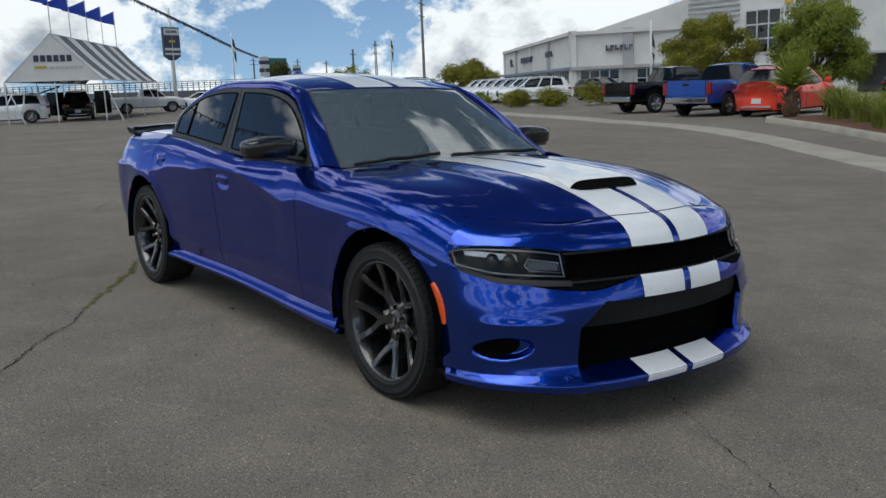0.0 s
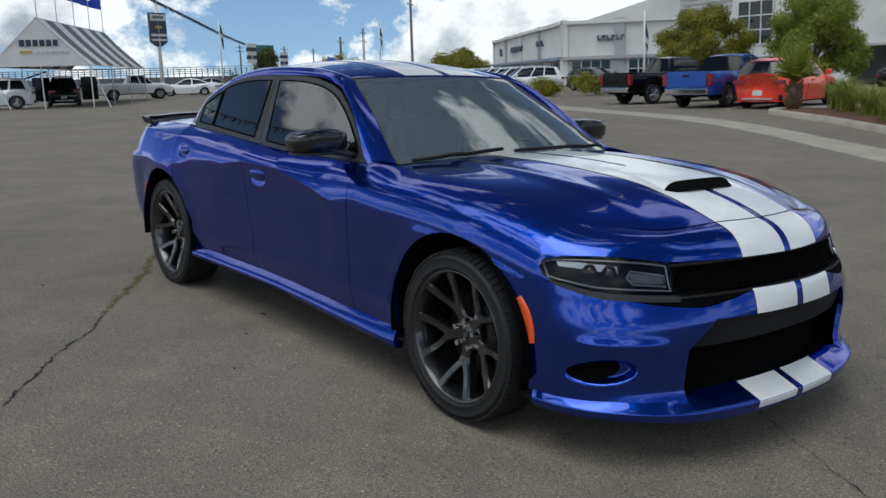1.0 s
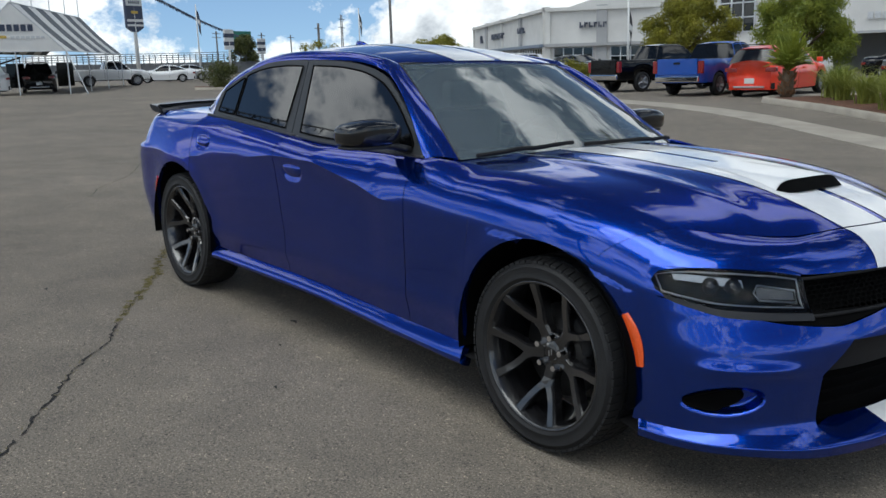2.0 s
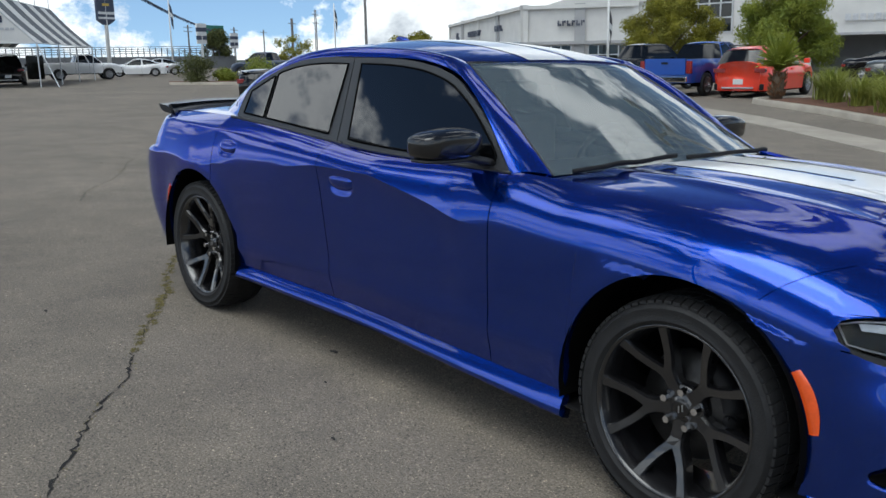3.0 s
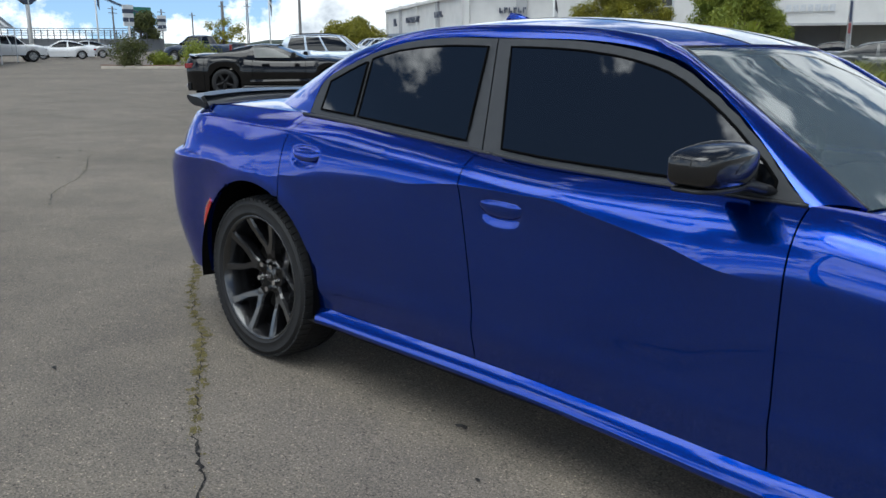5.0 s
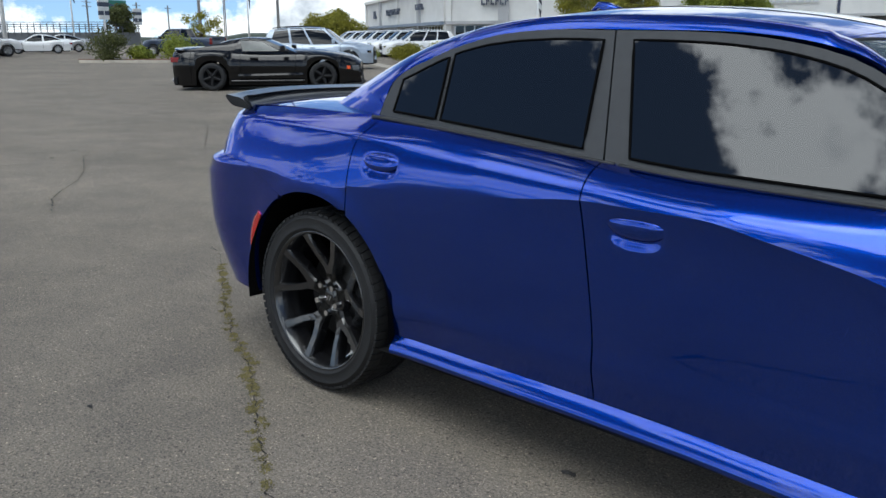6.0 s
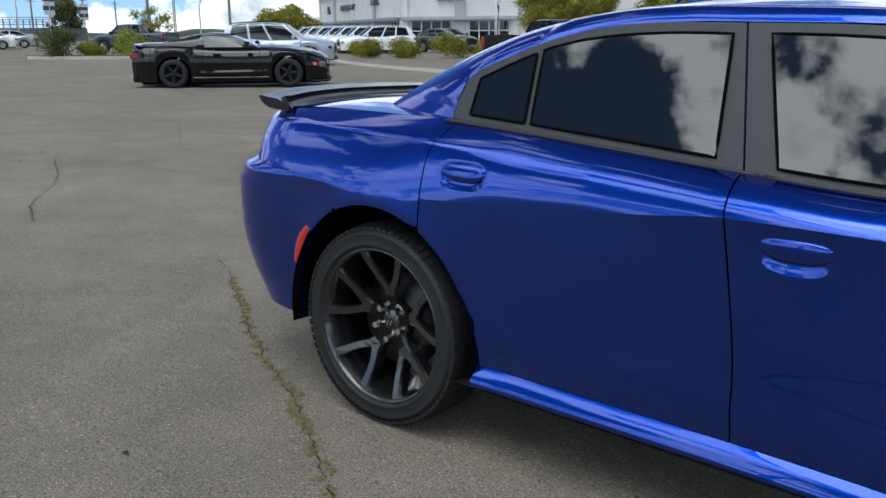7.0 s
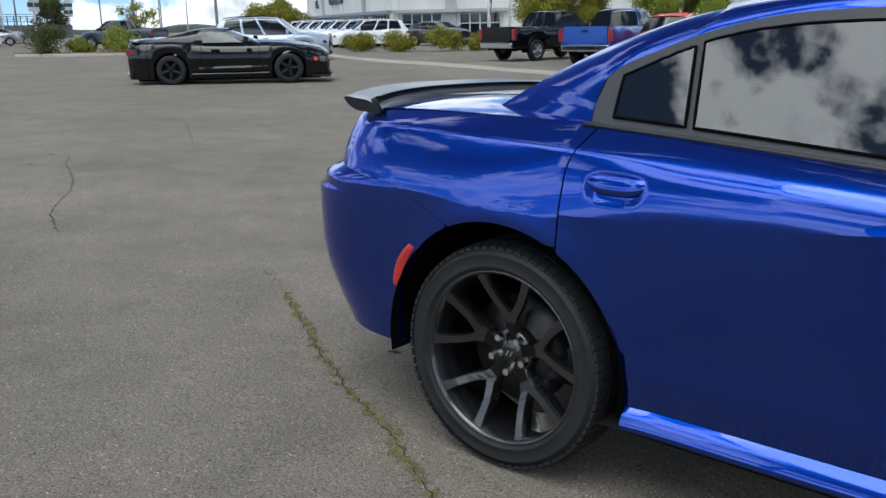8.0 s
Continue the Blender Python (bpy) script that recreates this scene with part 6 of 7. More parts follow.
def leafy(name, label, category, x, y, trunk_h, blobs, leaves, size, mat, seed, trunk_r=0.16, lift=0.0, group=""):
    """A tree or shrub: trunk, limbs and a crown of many small leaf clumps gathered in uneven masses."""
    rnd = random.Random(seed)
    tree = tagged(new(name), label, category, group)
    if trunk_h > 0:
        bm = bmesh.new()
        top = Vector((rnd.uniform(-0.2, 0.2), rnd.uniform(-0.2, 0.2), trunk_h))
        tube_bm(bm, [(0, 0, -0.1), (0.02, 0.03, trunk_h * 0.5), top], [trunk_r * 1.3, trunk_r, trunk_r * 0.8], 8)
        for bx, by, bz, br in blobs[:7]:
            tube_bm(bm, [tuple(top * 0.92), ((top.x + bx) / 2, (top.y + by) / 2, (top.z + bz) / 2 + 0.1), (bx, by, bz)], [trunk_r * 0.6, trunk_r * 0.35, trunk_r * 0.12], 6)
        part("trunk", bm, BARK, tree, smooth=True)
    verts, faces = [], []
    total = sum(b[3] ** 2 for b in blobs)
    for bx, by, bz, br in blobs:
        for _ in range(int(leaves * br * br / total)):
            v = Vector((rnd.gauss(0, 1), rnd.gauss(0, 1), rnd.gauss(0, 1))).normalized()
            rr = br * rnd.uniform(0.40, 1.16)
            c = Vector((bx, by, bz)) + Vector((v.x * rr, v.y * rr, v.z * rr * 0.85))
            if c.z < 0.02:
                continue
            nrm = (v + Vector((rnd.gauss(0, 0.5), rnd.gauss(0, 0.5), rnd.gauss(0, 0.5) + 0.2))).normalized()
            a = nrm.orthogonal().normalized()
            b = nrm.cross(a)
            ang = rnd.uniform(0, 6.28)
            a, b = a * math.cos(ang) + b * math.sin(ang), b * math.cos(ang) - a * math.sin(ang)
            s = size * rnd.uniform(0.6, 1.3)
            k = len(verts)
            verts += [c - a * s, c - b * s * 0.5 + nrm * s * 0.15, c + a * s, c + b * s * 0.5 + nrm * s * 0.15]
            faces.append((k, k + 1, k + 2, k + 3))
    crown = mesh_ob("crown", verts, faces, mat, False)
    crown["kind"] = "stuff"
    under(crown, tree)
    return placed(tree, x, y, 0, lift)


def masses(rx, ry, z0, z1, n, r, seed):
    rnd = random.Random(seed)
    out = []
    for _ in range(n):
        a, t = rnd.uniform(0, 6.283), rnd.random() ** 0.5
        h = rnd.random()
        bulge = math.sin(math.pi * (0.18 + 0.75 * h)) ** 0.7
        out.append((rx * t * math.cos(a) * bulge, ry * t * math.sin(a) * bulge, z0 + (z1 - z0) * h, r * rnd.uniform(0.7, 1.25)))
    return out


leafy("tree", "round olive-green tree behind the parked trucks", "tree", -24.0, 36.0, 1.3, masses(2.5, 2.5, 1.3, 4.0, 60, 0.55, 1), 42000, 0.062, LEAF_OLIVE, 31)
leafy("tree", "dense green tree beside the showroom", "tree", -16.2, 33.4, 1.2, masses(2.1, 2.1, 1.2, 4.1, 56, 0.52, 2), 42000, 0.060, LEAF_GREEN, 32)
leafy("tree", "bushy olive tree far across the lot", "tree", -73.5, 60.5, 1.0, masses(3.0, 3.0, 1.0, 3.3, 30, 0.95, 3), 7000, 0.17, LEAF_OLIVE, 33)
leafy("tree", "dark green tree by the road signs", "tree", -120.0, 60.0, 1.2, masses(2.6, 2.6, 1.5, 5.0, 26, 0.9, 4), 5000, 0.2, LEAF_DARK, 34)
leafy("tree", "pale thin tree by the road", "tree", -112.0, 68.0, 1.2, masses(3.0, 3.0, 1.2, 4.2, 22, 0.7, 5), 2500, 0.16, LEAF_OLIVE, 35)
for k, (x, y, w, h, mat) in enumerate(((-43.0, 19.4, 1.15, 1.95, LEAF_DARK), (-41.6, 22.3, 1.35, 1.25, LEAF_GREEN), (-42.9, 21.0, 0.8, 0.8, LEAF_GREEN),
                                       (-32.2, 30.2, 0.95, 0.95, LEAF_OLIVE), (-30.4, 31.0, 0.95, 1.0, LEAF_OLIVE), (-28.6, 32.4, 1.05, 1.25, LEAF_OLIVE), (-27.6, 34.2, 0.9, 0.95, LEAF_OLIVE), (-35.2, 30.0, 0.7, 0.8, LEAF_GREEN))):
    leafy("shrub", "rounded olive-green shrub at the edge of the asphalt", "shrub", x, y, 0.0, masses(w * 0.75, w * 0.75, 0.22, h * 0.8, 14, w * 0.42, 50 + k), 3600, 0.06, mat, 60 + k, group="low shrubs")

# kerbed island under the far shrubs
isle_front = along([(-43.6, 17.9, 0), (-42.6, 18.5, 0), (-41.2, 19.7, 0), (-39.9, 20.9, 0), (-39.2, 22.6, 0), (-38.6, 24.6, 0)])


def isle_f(u, v):
    p = isle_front(u)
    back, z = ((0.0, 0.0), (0.01, 0.13), (0.05, 0.15), (0.22, 0.15))[int(round(v * 3))]
    return (p.x - 0.9 * back, p.y + 0.4 * back, ground_z(p.x, p.y) + z)


tagged(sheet("island_kerb", isle_f, 40, 3, CONCRETE, None, "", 0.0, -1), "pale concrete kerb in front of the far shrubs", "kerb", kind="structure")


def isle_soil_f(u, v):
    p = isle_front(u)
    d = 0.21 + 3.0 * v
    return (p.x - 0.9 * d, p.y + 0.4 * d, ground_z(p.x, p.y) + 0.13 + 0.05 * math.sin(math.pi * v))


tagged(sheet("island_soil", isle_soil_f, 30, 8, MULCH, None, "", 0.0, -1), "brown soil strip under the far shrubs", "planting bed", kind="structure")

# palm: shaggy trunk and a fountain of narrow fronds
palm = tagged(new("palm"), "young palm with a shaggy brown trunk in the bed", "palm")
bm = bmesh.new()
tube_bm(bm, [(0, 0, 0), (0.02, 0, 0.35), (0.03, 0.02, 0.75)], [0.16, 0.19, 0.15], 12)
part("trunk", bm, BARK, palm, smooth=True)
rnd = random.Random(77)
bm = bmesh.new()
for k in range(90):
    a, t = rnd.uniform(0, 6.283), rnd.random()
    c = Vector((0.18 * math.cos(a), 0.18 * math.sin(a), 0.06 + 0.68 * t))
    tube_bm(bm, [tuple(c), tuple(c + Vector((0.09 * math.cos(a), 0.09 * math.sin(a), 0.10)))], [0.03, 0.008], 4)
part("leaf_stumps", bm, material("palm_fibre", (0.16, 0.085, 0.04), rough=0.95, vary=0.3, scale=20), palm)
bm = bmesh.new()
for k in range(110):
    a = 2 * math.pi * k / 110 + rnd.uniform(-0.2, 0.2)
    up = rnd.uniform(0.35, 1.0)
    out = Vector((math.cos(a), math.sin(a), 0))
    pts = [Vector((0.03, 0.02, 0.75)) + out * (0.62 * t * (1.25 - 0.75 * up)) + Vector((0, 0, 1.45 * up * t - 0.35 * t * t)) for t in (0, 0.25, 0.5, 0.75, 1.0)]
    tube_bm(bm, pts, [0.012, 0.009, 0.007, 0.005, 0.002], 4)
    for t in [0.35 + 0.65 * j / 11 for j in range(12)]:
        i = min(int(t * 4), 3)
        c = pts[i].lerp(pts[i + 1], t * 4 - i)
        d = (pts[i + 1] - pts[i]).normalized()
        for s in (-1, 1):
            w = (d.cross(Vector((0, 0, 1))).normalized() * s * rnd.uniform(0.5, 1.0) + d * 0.9 + Vector((rnd.gauss(0, 0.2), rnd.gauss(0, 0.2), -0.15))).normalized() * 0.22 * (1.2 - 0.5 * t)
            e = d.orthogonal().normalized() * 0.013
            vs = [bm.verts.new(c - e), bm.verts.new(c + e), bm.verts.new(c + w)]
            bm.faces.new(vs)
part("fronds", bm, LEAF_GREEN, palm, "feathery green fronds")
placed(palm, -10.0, 21.1, 0, 0.10)


# -- showroom building --
def wall(name, ax, ay, bx, by, z0, za, zb, mat, parent, label="", thick=0.4):
    """An upright wall from a to b; its top runs from za to zb."""
    d = Vector((bx - ax, by - ay, 0)).normalized()
    n = Vector((d.y, -d.x, 0)) * -thick
    p = [Vector((ax, ay, z0)), Vector((bx, by, z0)), Vector((bx, by, zb)), Vector((ax, ay, za))]
    v = p + [q + n for q in p]
    f = [(0, 1, 2, 3), (7, 6, 5, 4), (0, 4, 5, 1), (1, 5, 6, 2), (2, 6, 7, 3), (3, 7, 4, 0)]
    return under(mesh_ob(name, v, f, mat, False), parent, label)


def on_wall(ax, ay, bx, by, s0, s1, z0, z1, out):
    """Corners of a block that lies on the wall a-b, s metres along, standing out."""
    d = Vector((bx - ax, by - ay, 0)).normalized()
    n = Vector((d.y, -d.x, 0))
    o = Vector((ax, ay, 0))
    q = [o + d * s + n * e for s in (s0, s1) for e in (-0.05, out)]
    v = [Vector((p.x, p.y, z)) for z in (z0, z1) for p in (q[0], q[1], q[3], q[2])]
    return v, [(3, 2, 1, 0), (4, 5, 6, 7), (0, 1, 5, 4), (1, 2, 6, 5), (2, 3, 7, 6), (3, 0, 4, 7)]


def slab(name, w, s0, s1, z0, z1, out, mat, parent, label=""):
    v, f = on_wall(*w, s0, s1, z0, z1, out)
    return under(mesh_ob(name, v, f, mat, False), parent, label)


showroom = tagged(new("showroom"), "long white car showroom with glazed front and dark lettering", "building")
CA, CB, CC = (-86.3, 76.7), (-51.4, 54.0), (-43.4, 59.6)
WA, WB = (*CA, *CB), (*CB, *CC)
LA, LB = math.dist(CA, CB), math.dist(CB, CC)
wall("wall", *WA, -0.5, 5.6, 5.6, WALL_WHITE, showroom)
wall("wall", *WB, -0.5, 5.6, 5.5, WALL_WHITE, showroom)
for w, length, n in ((WA, LA, 4), (WB, LB, 2)):
    for k in range(n + 1):
        s = length * k / n
        slab("pilaster", w, max(s - 0.45, 0), min(s + 0.45, length), -0.3, 5.75, 0.22, WALL_GREY if k % 2 else WALL_WHITE, showroom)
    slab("cornice", w, 0, length, 5.35, 5.65, 0.30, WALL_WHITE, showroom)
    slab("canopy_band", w, 0, length, 2.35, 2.62, 0.55, material("blue_grey_band", (0.20, 0.24, 0.30), rough=0.6, vary=0.06) if w is WA else WALL_GREY, showroom)
    for k in range(n):
        a, b = length * k / n + 0.75, length * (k + 1) / n - 0.75
        win = slab("window", w, a, b, 0.15, 2.3, 0.03, WINDOW, showroom)
        cols = 4 if w is WB else 8
        for c in range(cols + 1):
            s = a + (b - a) * c / cols
            slab("mullion", w, s - 0.05, s + 0.05, 0.1, 2.33, 0.10, FRAME_GREY, win)
        for z in (0.12, 1.45, 2.28):
            slab("transom", w, a, b, z - 0.04, z + 0.04, 0.09, FRAME_GREY, win)
# lettering and marks on the walls as plain bars
for w, s0, n, z, h, st in ((WB, 3.0, 6, 3.9, 0.45, 0.40), (WA, 30.5, 3, 3.85, 0.55, 0.95), (WA, 15.0, 6, 3.7, 0.60, 1.2), (WA, 6.5, 1, 3.5, 0.9, 1.2)):
    for k in range(n):
        slab("sign_bar", w, s0 + st * k, s0 + st * k + st * 0.26, z, z + h, 0.30, DARK_LETTER, showroom)
        slab("sign_bar", w, s0 + st * k + st * 0.34, s0 + st * k + st * 0.74, z + (h * 0.62 if k % 2 else 0), z + (h if k % 2 else h * 0.40), 0.30, DARK_LETTER, showroom)
# taller hall behind with a sloping eave, and the entrance block
wall("hall_wall", -52.5, 56.5, -44.2, 62.3, 3.0, 5.5, 8.3, WALL_WHITE, showroom)
wall("hall_wall", -44.2, 62.3, -30.0, 72.0, 0.0, 8.3, 9.5, WALL_WHITE, showroom)
EN = (-43.4, 59.6, -18.0, 60.5)
wall("entrance_wall", *EN, -0.5, 9.0, 9.0, WALL_WHITE, showroom)
for k in range(6):
    slab("ledge", EN, 0.2, 5.0, 5.6 + 0.42 * k, 5.72 + 0.42 * k, 0.18, WALL_GREY, showroom)
for s0, s1, z0, z1 in ((5.6, 8.6, 3.0, 6.3), (14.8, 16.6, 2.0, 6.2)):
    win = slab("window", EN, s0, s1, z0, z1, 0.04, WINDOW, showroom, "blue-tinted window")
    for k in range(4):
        slab("mullion", EN, s0 + (s1 - s0) * k / 3 - 0.05, s0 + (s1 - s0) * k / 3 + 0.05, z0, z1, 0.12, FRAME_GREY, win)
    for k in range(4):
        slab("transom", EN, s0, s1, z0 + (z1 - z0) * k / 3 - 0.05, z0 + (z1 - z0) * k / 3 + 0.05, 0.11, FRAME_GREY, win)
for k in range(9):
    slab("sign_bar", EN, 9.8 + 0.46 * k, 10.14 + 0.46 * k, 6.5, 6.9, 0.14, DARK_LETTER, showroom)
slab("emblem", EN, 8.9, 9.5, 6.55, 6.85, 0.14, GOLD, showroom, "gold emblem")

# service hall with a dark drive-in opening
service = tagged(new("service_hall"), "white service hall with a wide dark drive-in opening", "building")
SV = (-27.5, 50.6, -8.0, 58.6)
for s0, s1 in ((0, 3.4), (12.2, 21.0)):
    d = Vector((SV[2] - SV[0], SV[3] - SV[1], 0)).normalized()
    wall("wall", SV[0] + d.x * s0, SV[1] + d.y * s0, SV[0] + d.x * s1, SV[1] + d.y * s1, -0.5, 5.6, 5.6, WALL_WHITE, service)
d = Vector((SV[2] - SV[0], SV[3] - SV[1], 0)).normalized()
wall("lintel", SV[0] + d.x * 3.4, SV[1] + d.y * 3.4, SV[0] + d.x * 12.2, SV[1] + d.y * 12.2, 2.35, 5.6, 5.6, WALL_WHITE, service)
back = Vector((-d.y, d.x, 0)) * 7
wall("inner_wall", SV[0] + back.x, SV[1] + back.y, SV[2] + back.x, SV[3] + back.y, -0.5, 5.0, 5.0, WALL_GREY, service)
wall("side_wall", SV[0], SV[1], SV[0] + back.x, SV[1] + back.y, -0.5, 5.6, 5.6, WALL_WHITE, service)
under(mesh_ob("roof", [(SV[0], SV[1], 5.5), (SV[2], SV[3], 5.5), (SV[2] + back.x, SV[3] + back.y, 5.5), (SV[0] + back.x, SV[1] + back.y, 5.5)], [(0, 1, 2, 3)], WALL_GREY, False), service)
slab("band", SV, 0, 21, 2.35, 2.5, 0.12, WALL_GREY, service)
for k in range(7):
    slab("sign_bar", SV, 5.2 + 0.42 * k, 5.52 + 0.42 * k, 3.2, 3.62, 0.12, FRAME_GREY, service)


# -- poles, signs and flags --
def pole(name, label, category, x, y, h, r0, r1, mat):
    ob = tagged(new(name), label, category)
    part("shaft", tube_bm(bmesh.new(), [(0, 0, 0), (0, 0, h / 2), (0, 0, h)], [r0, (r0 + r1) / 2, r1], 10), mat, ob, smooth=True)
    box("footing", -r0 * 2.2, -r0 * 2.2, -0.2, r0 * 2.2, r0 * 2.2, 0.5, CONCRETE, ob, bevel=0.05)
    return placed(ob, x, y, 110)


sign = pole("sign_pole", "white pole with a dark blue and white panel sign", "sign", -86.5, 31.1, 10.0, 0.22, 0.14, POLE_WHITE)
SIGN_BLUE = material("dark_blue_sign", (0.03, 0.04, 0.075), rough=0.4, vary=0.1)
box("panel", -1.05, -0.16, 5.2, 1.05, 0.16, 8.1, SIGN_BLUE, sign, "dark blue panel", bevel=0.04)
for z0, z1, m in ((7.3, 7.95, POLE_WHITE), (5.75, 6.0, POLE_WHITE), (5.3, 5.5, POLE_WHITE)):
    box("panel_band", -0.98, -0.19, z0, 0.98, 0.19, z1, m, sign)
for k in range(6):
    box("sign_bar", -0.7 + 0.24 * k, -0.205, 7.5, -0.53 + 0.24 * k, 0.205, 7.78, DARK_LETTER, sign)
box("emblem", -0.4, -0.2, 6.55, 0.4, 0.2, 6.8, GOLD, sign, "gold emblem")
bm = bmesh.new()
vs = [bm.verts.new(p) for p in ((-1.05, -0.16, 5.2), (1.05, -0.16, 5.2), (0.3, -0.16, 4.75), (-0.3, -0.16, 4.75), (-1.05, 0.16, 5.2), (1.05, 0.16, 5.2), (0.3, 0.16, 4.75), (-0.3, 0.16, 4.75))]
for q in ((3, 2, 1, 0), (4, 5, 6, 7), (0, 1, 5, 4), (1, 2, 6, 5), (2, 3, 7, 6), (3, 0, 4, 7)):
    bm.faces.new([vs[i] for i in q])
part("panel_tip", bm, SIGN_BLUE, sign)

for x, y, h, s in ((-113.6, 54.6, 6.2, 0.9), (-146.8, 77.4, 6.0, 1.0)):
    p = pole("sign_pole", "white pole with a striped panel sign", "sign", x, y, h, 0.16, 0.12, POLE_WHITE)
    for k in range(5):
        box("panel", -s, -0.1 - 0.01 * k, h - 2.8 + 0.55 * k, s, 0.1 + 0.01 * k, h - 2.25 + 0.55 * k, SIGN_BLUE if k % 2 else POLE_WHITE, p)
p = pole("road_sign", "green road sign on a steel post", "sign", -139.7, 69.4, 5.0, 0.12, 0.12, FRAME_GREY)
box("board", -3.0, -0.06, 4.2, 3.0, 0.06, 7.0, material("road_sign_green", (0.015, 0.17, 0.12), rough=0.4, vary=0.08), p, "green board")
for x, y, h, flag in ((-92.5, 40.5, 8.0, 1), (-86.5, 58.4, 7.6, 2), (-33.6, 43.2, 5.0, 2)):
    p = pole("flag_pole", "white pole with a dark drooping banner", "flag", x, y, h, 0.10, 0.06, POLE_WHITE)
    def cloth(u, v):
        return (0.12 + 0.55 * u * (0.35 + 0.65 * v), 0.12 * math.sin(5 * v + 3 * u), h - 0.3 - 2.6 * v - 0.5 * u)
    sheet("banner", cloth, 5, 10, SIGN_BLUE if flag == 1 else material("black_banner", (0.05, 0.05, 0.055), rough=0.8, vary=0.2), p, "dark banner", 0.012)
    sheet("banner_band", lambda u, v: (lambda q: (q[0], q[1] - 0.02, q[2]))(cloth(u, 0.45 + 0.2 * v)), 5, 4, POLE_WHITE, p, "", 0.0)

# lamp post with a banner near the service hall
p = pole("lamp_post", "white post with a small sign board", "lamp post", -12.1, 34.5, 6.5, 0.10, 0.08, POLE_WHITE)
box("board", -0.55, -0.05, 2.2, -0.05, 0.05, 3.0, SIGN_BLUE, p, "dark blue board")
box("board", -0.55, -0.05, 1.75, -0.05, 0.05, 2.15, material("dull_red_board", (0.22, 0.05, 0.05), rough=0.5, vary=0.1), p, "dull red board")

# power line towers: two legs with cross arms
for x, y, h, w, arms in ((-116.6, 85.2, 24.0, 0.50, (12.6, 14.6, 19.0)), (-146.3, 95.0, 10.5, 0.55, (9.6, 8.0)), (-160.0, 98.0, 9.5, 0.3, (8.5,)), (-150.0, 92.0, 9.0, 0.25, (8.0,)), (-175.0, 82.0, 8.5, 0.2, (8.0, 7.2)), (-170.0, 90.0, 8.0, 0.2, (7.4,)), (-182.0, 104.0, 8.0, 0.2, (7.4,))):
    t = tagged(new("power_pole"), "dark twin-legged power pole with cross arms", "power pole", "power poles")
    for s in (-1, 1):
        part("leg", tube_bm(bmesh.new(), [(s * w, 0, 0), (s * w * 0.8, 0, h)], [0.13, 0.09], 8), POLE_DARK, t)
    for a in arms:
        box("cross_arm", -2.0, -0.06, a - 0.06, 2.0, 0.06, a + 0.06, POLE_DARK, t)
    placed(t, x, y, 130)

# cable of small pennants
rope = along([(-66.0, 13.5, 12.2), (-78.0, 24.0, 10.8), (-92.0, 36.0, 9.0), (-112.0, 51.0, 7.4), (-140.0, 72.0, 6.0)])
bunting = tagged(new("bunting"), "sagging cable of small dark pennants over the lot", "bunting")
part("cable", tube_bm(bmesh.new(), [tuple(rope(k / 40)) for k in range(41)], 0.03, 5), POLE_DARK, bunting)
PENNANT = material("dark_blue_pennant", (0.05, 0.07, 0.11), rough=0.7, vary=0.2)
tri = bpy.data.meshes.new("pennant")
tri.from_pydata([(-0.17, -0.005, 0), (0.17, -0.005, 0), (0, -0.005, -0.42), (-0.17, 0.005, 0), (0.17, 0.005, 0), (0, 0.005, -0.42)], [], [(0, 1, 2), (5, 4, 3), (0, 3, 4, 1), (1, 4, 5, 2), (2, 5, 3, 0)])
tri.materials.append(PENNANT)
rnd = random.Random(5)
for k in range(150):
    q = new("pennant", tri)
    q.parent = bunting
    q.matrix_basis = Matrix.Translation(rope((k + 0.5) / 150)) @ Matrix.Rotation(rnd.uniform(0.4, 1.3), 4, "Z") @ Matrix.Rotation(rnd.uniform(-0.5, 0.5), 4, "X")

# light pole beside the lot with pennant ropes running off it, and one more rope across the lot
mast = tagged(new("light_pole"), "tall grey light pole with four lamp heads", "light pole")
part("shaft", tube_bm(bmesh.new(), [(0, 0, 0), (0, 0, 6.5), (0, 0, 13.0)], [0.14, 0.12, 0.09], 12), POLE_DARK, mast, smooth=True)
box("footing", -0.3, -0.3, -0.3, 0.3, 0.3, 0.6, CONCRETE, mast, bevel=0.04)
for k in range(4):
    c, d = math.cos(math.pi * k / 2 + 0.4), math.sin(math.pi * k / 2 + 0.4)
    arm = part("arm", tube_bm(bmesh.new(), [(0, 0, 12.8), (c * 1.2, d * 1.2, 13.0)], 0.05, 8), POLE_DARK, mast)
    part("lamp_head", box_bm(bmesh.new(), c * 1.5 - 0.38, d * 1.5 - 0.38, 12.9, c * 1.5 + 0.38, d * 1.5 + 0.38, 13.1, 0.04), POLE_DARK, arm)
placed(mast, -4.0, 19.5)
for x, y in ((-3.0, -12.0), (-34.0, -3.0)):
    post = tagged(new("light_pole"), "plain grey light pole holding the pennant ropes", "light pole")
    part("shaft", tube_bm(bmesh.new(), [(0, 0, -0.2), (0, 0, 5.0), (0, 0, 10.6)], [0.12, 0.10, 0.08], 12), POLE_DARK, post, smooth=True)
    part("lamp_head", box_bm(bmesh.new(), -0.9, -0.3, 10.5, 0.9, 0.3, 10.7, 0.04), POLE_DARK, post)
    placed(post, x, y)
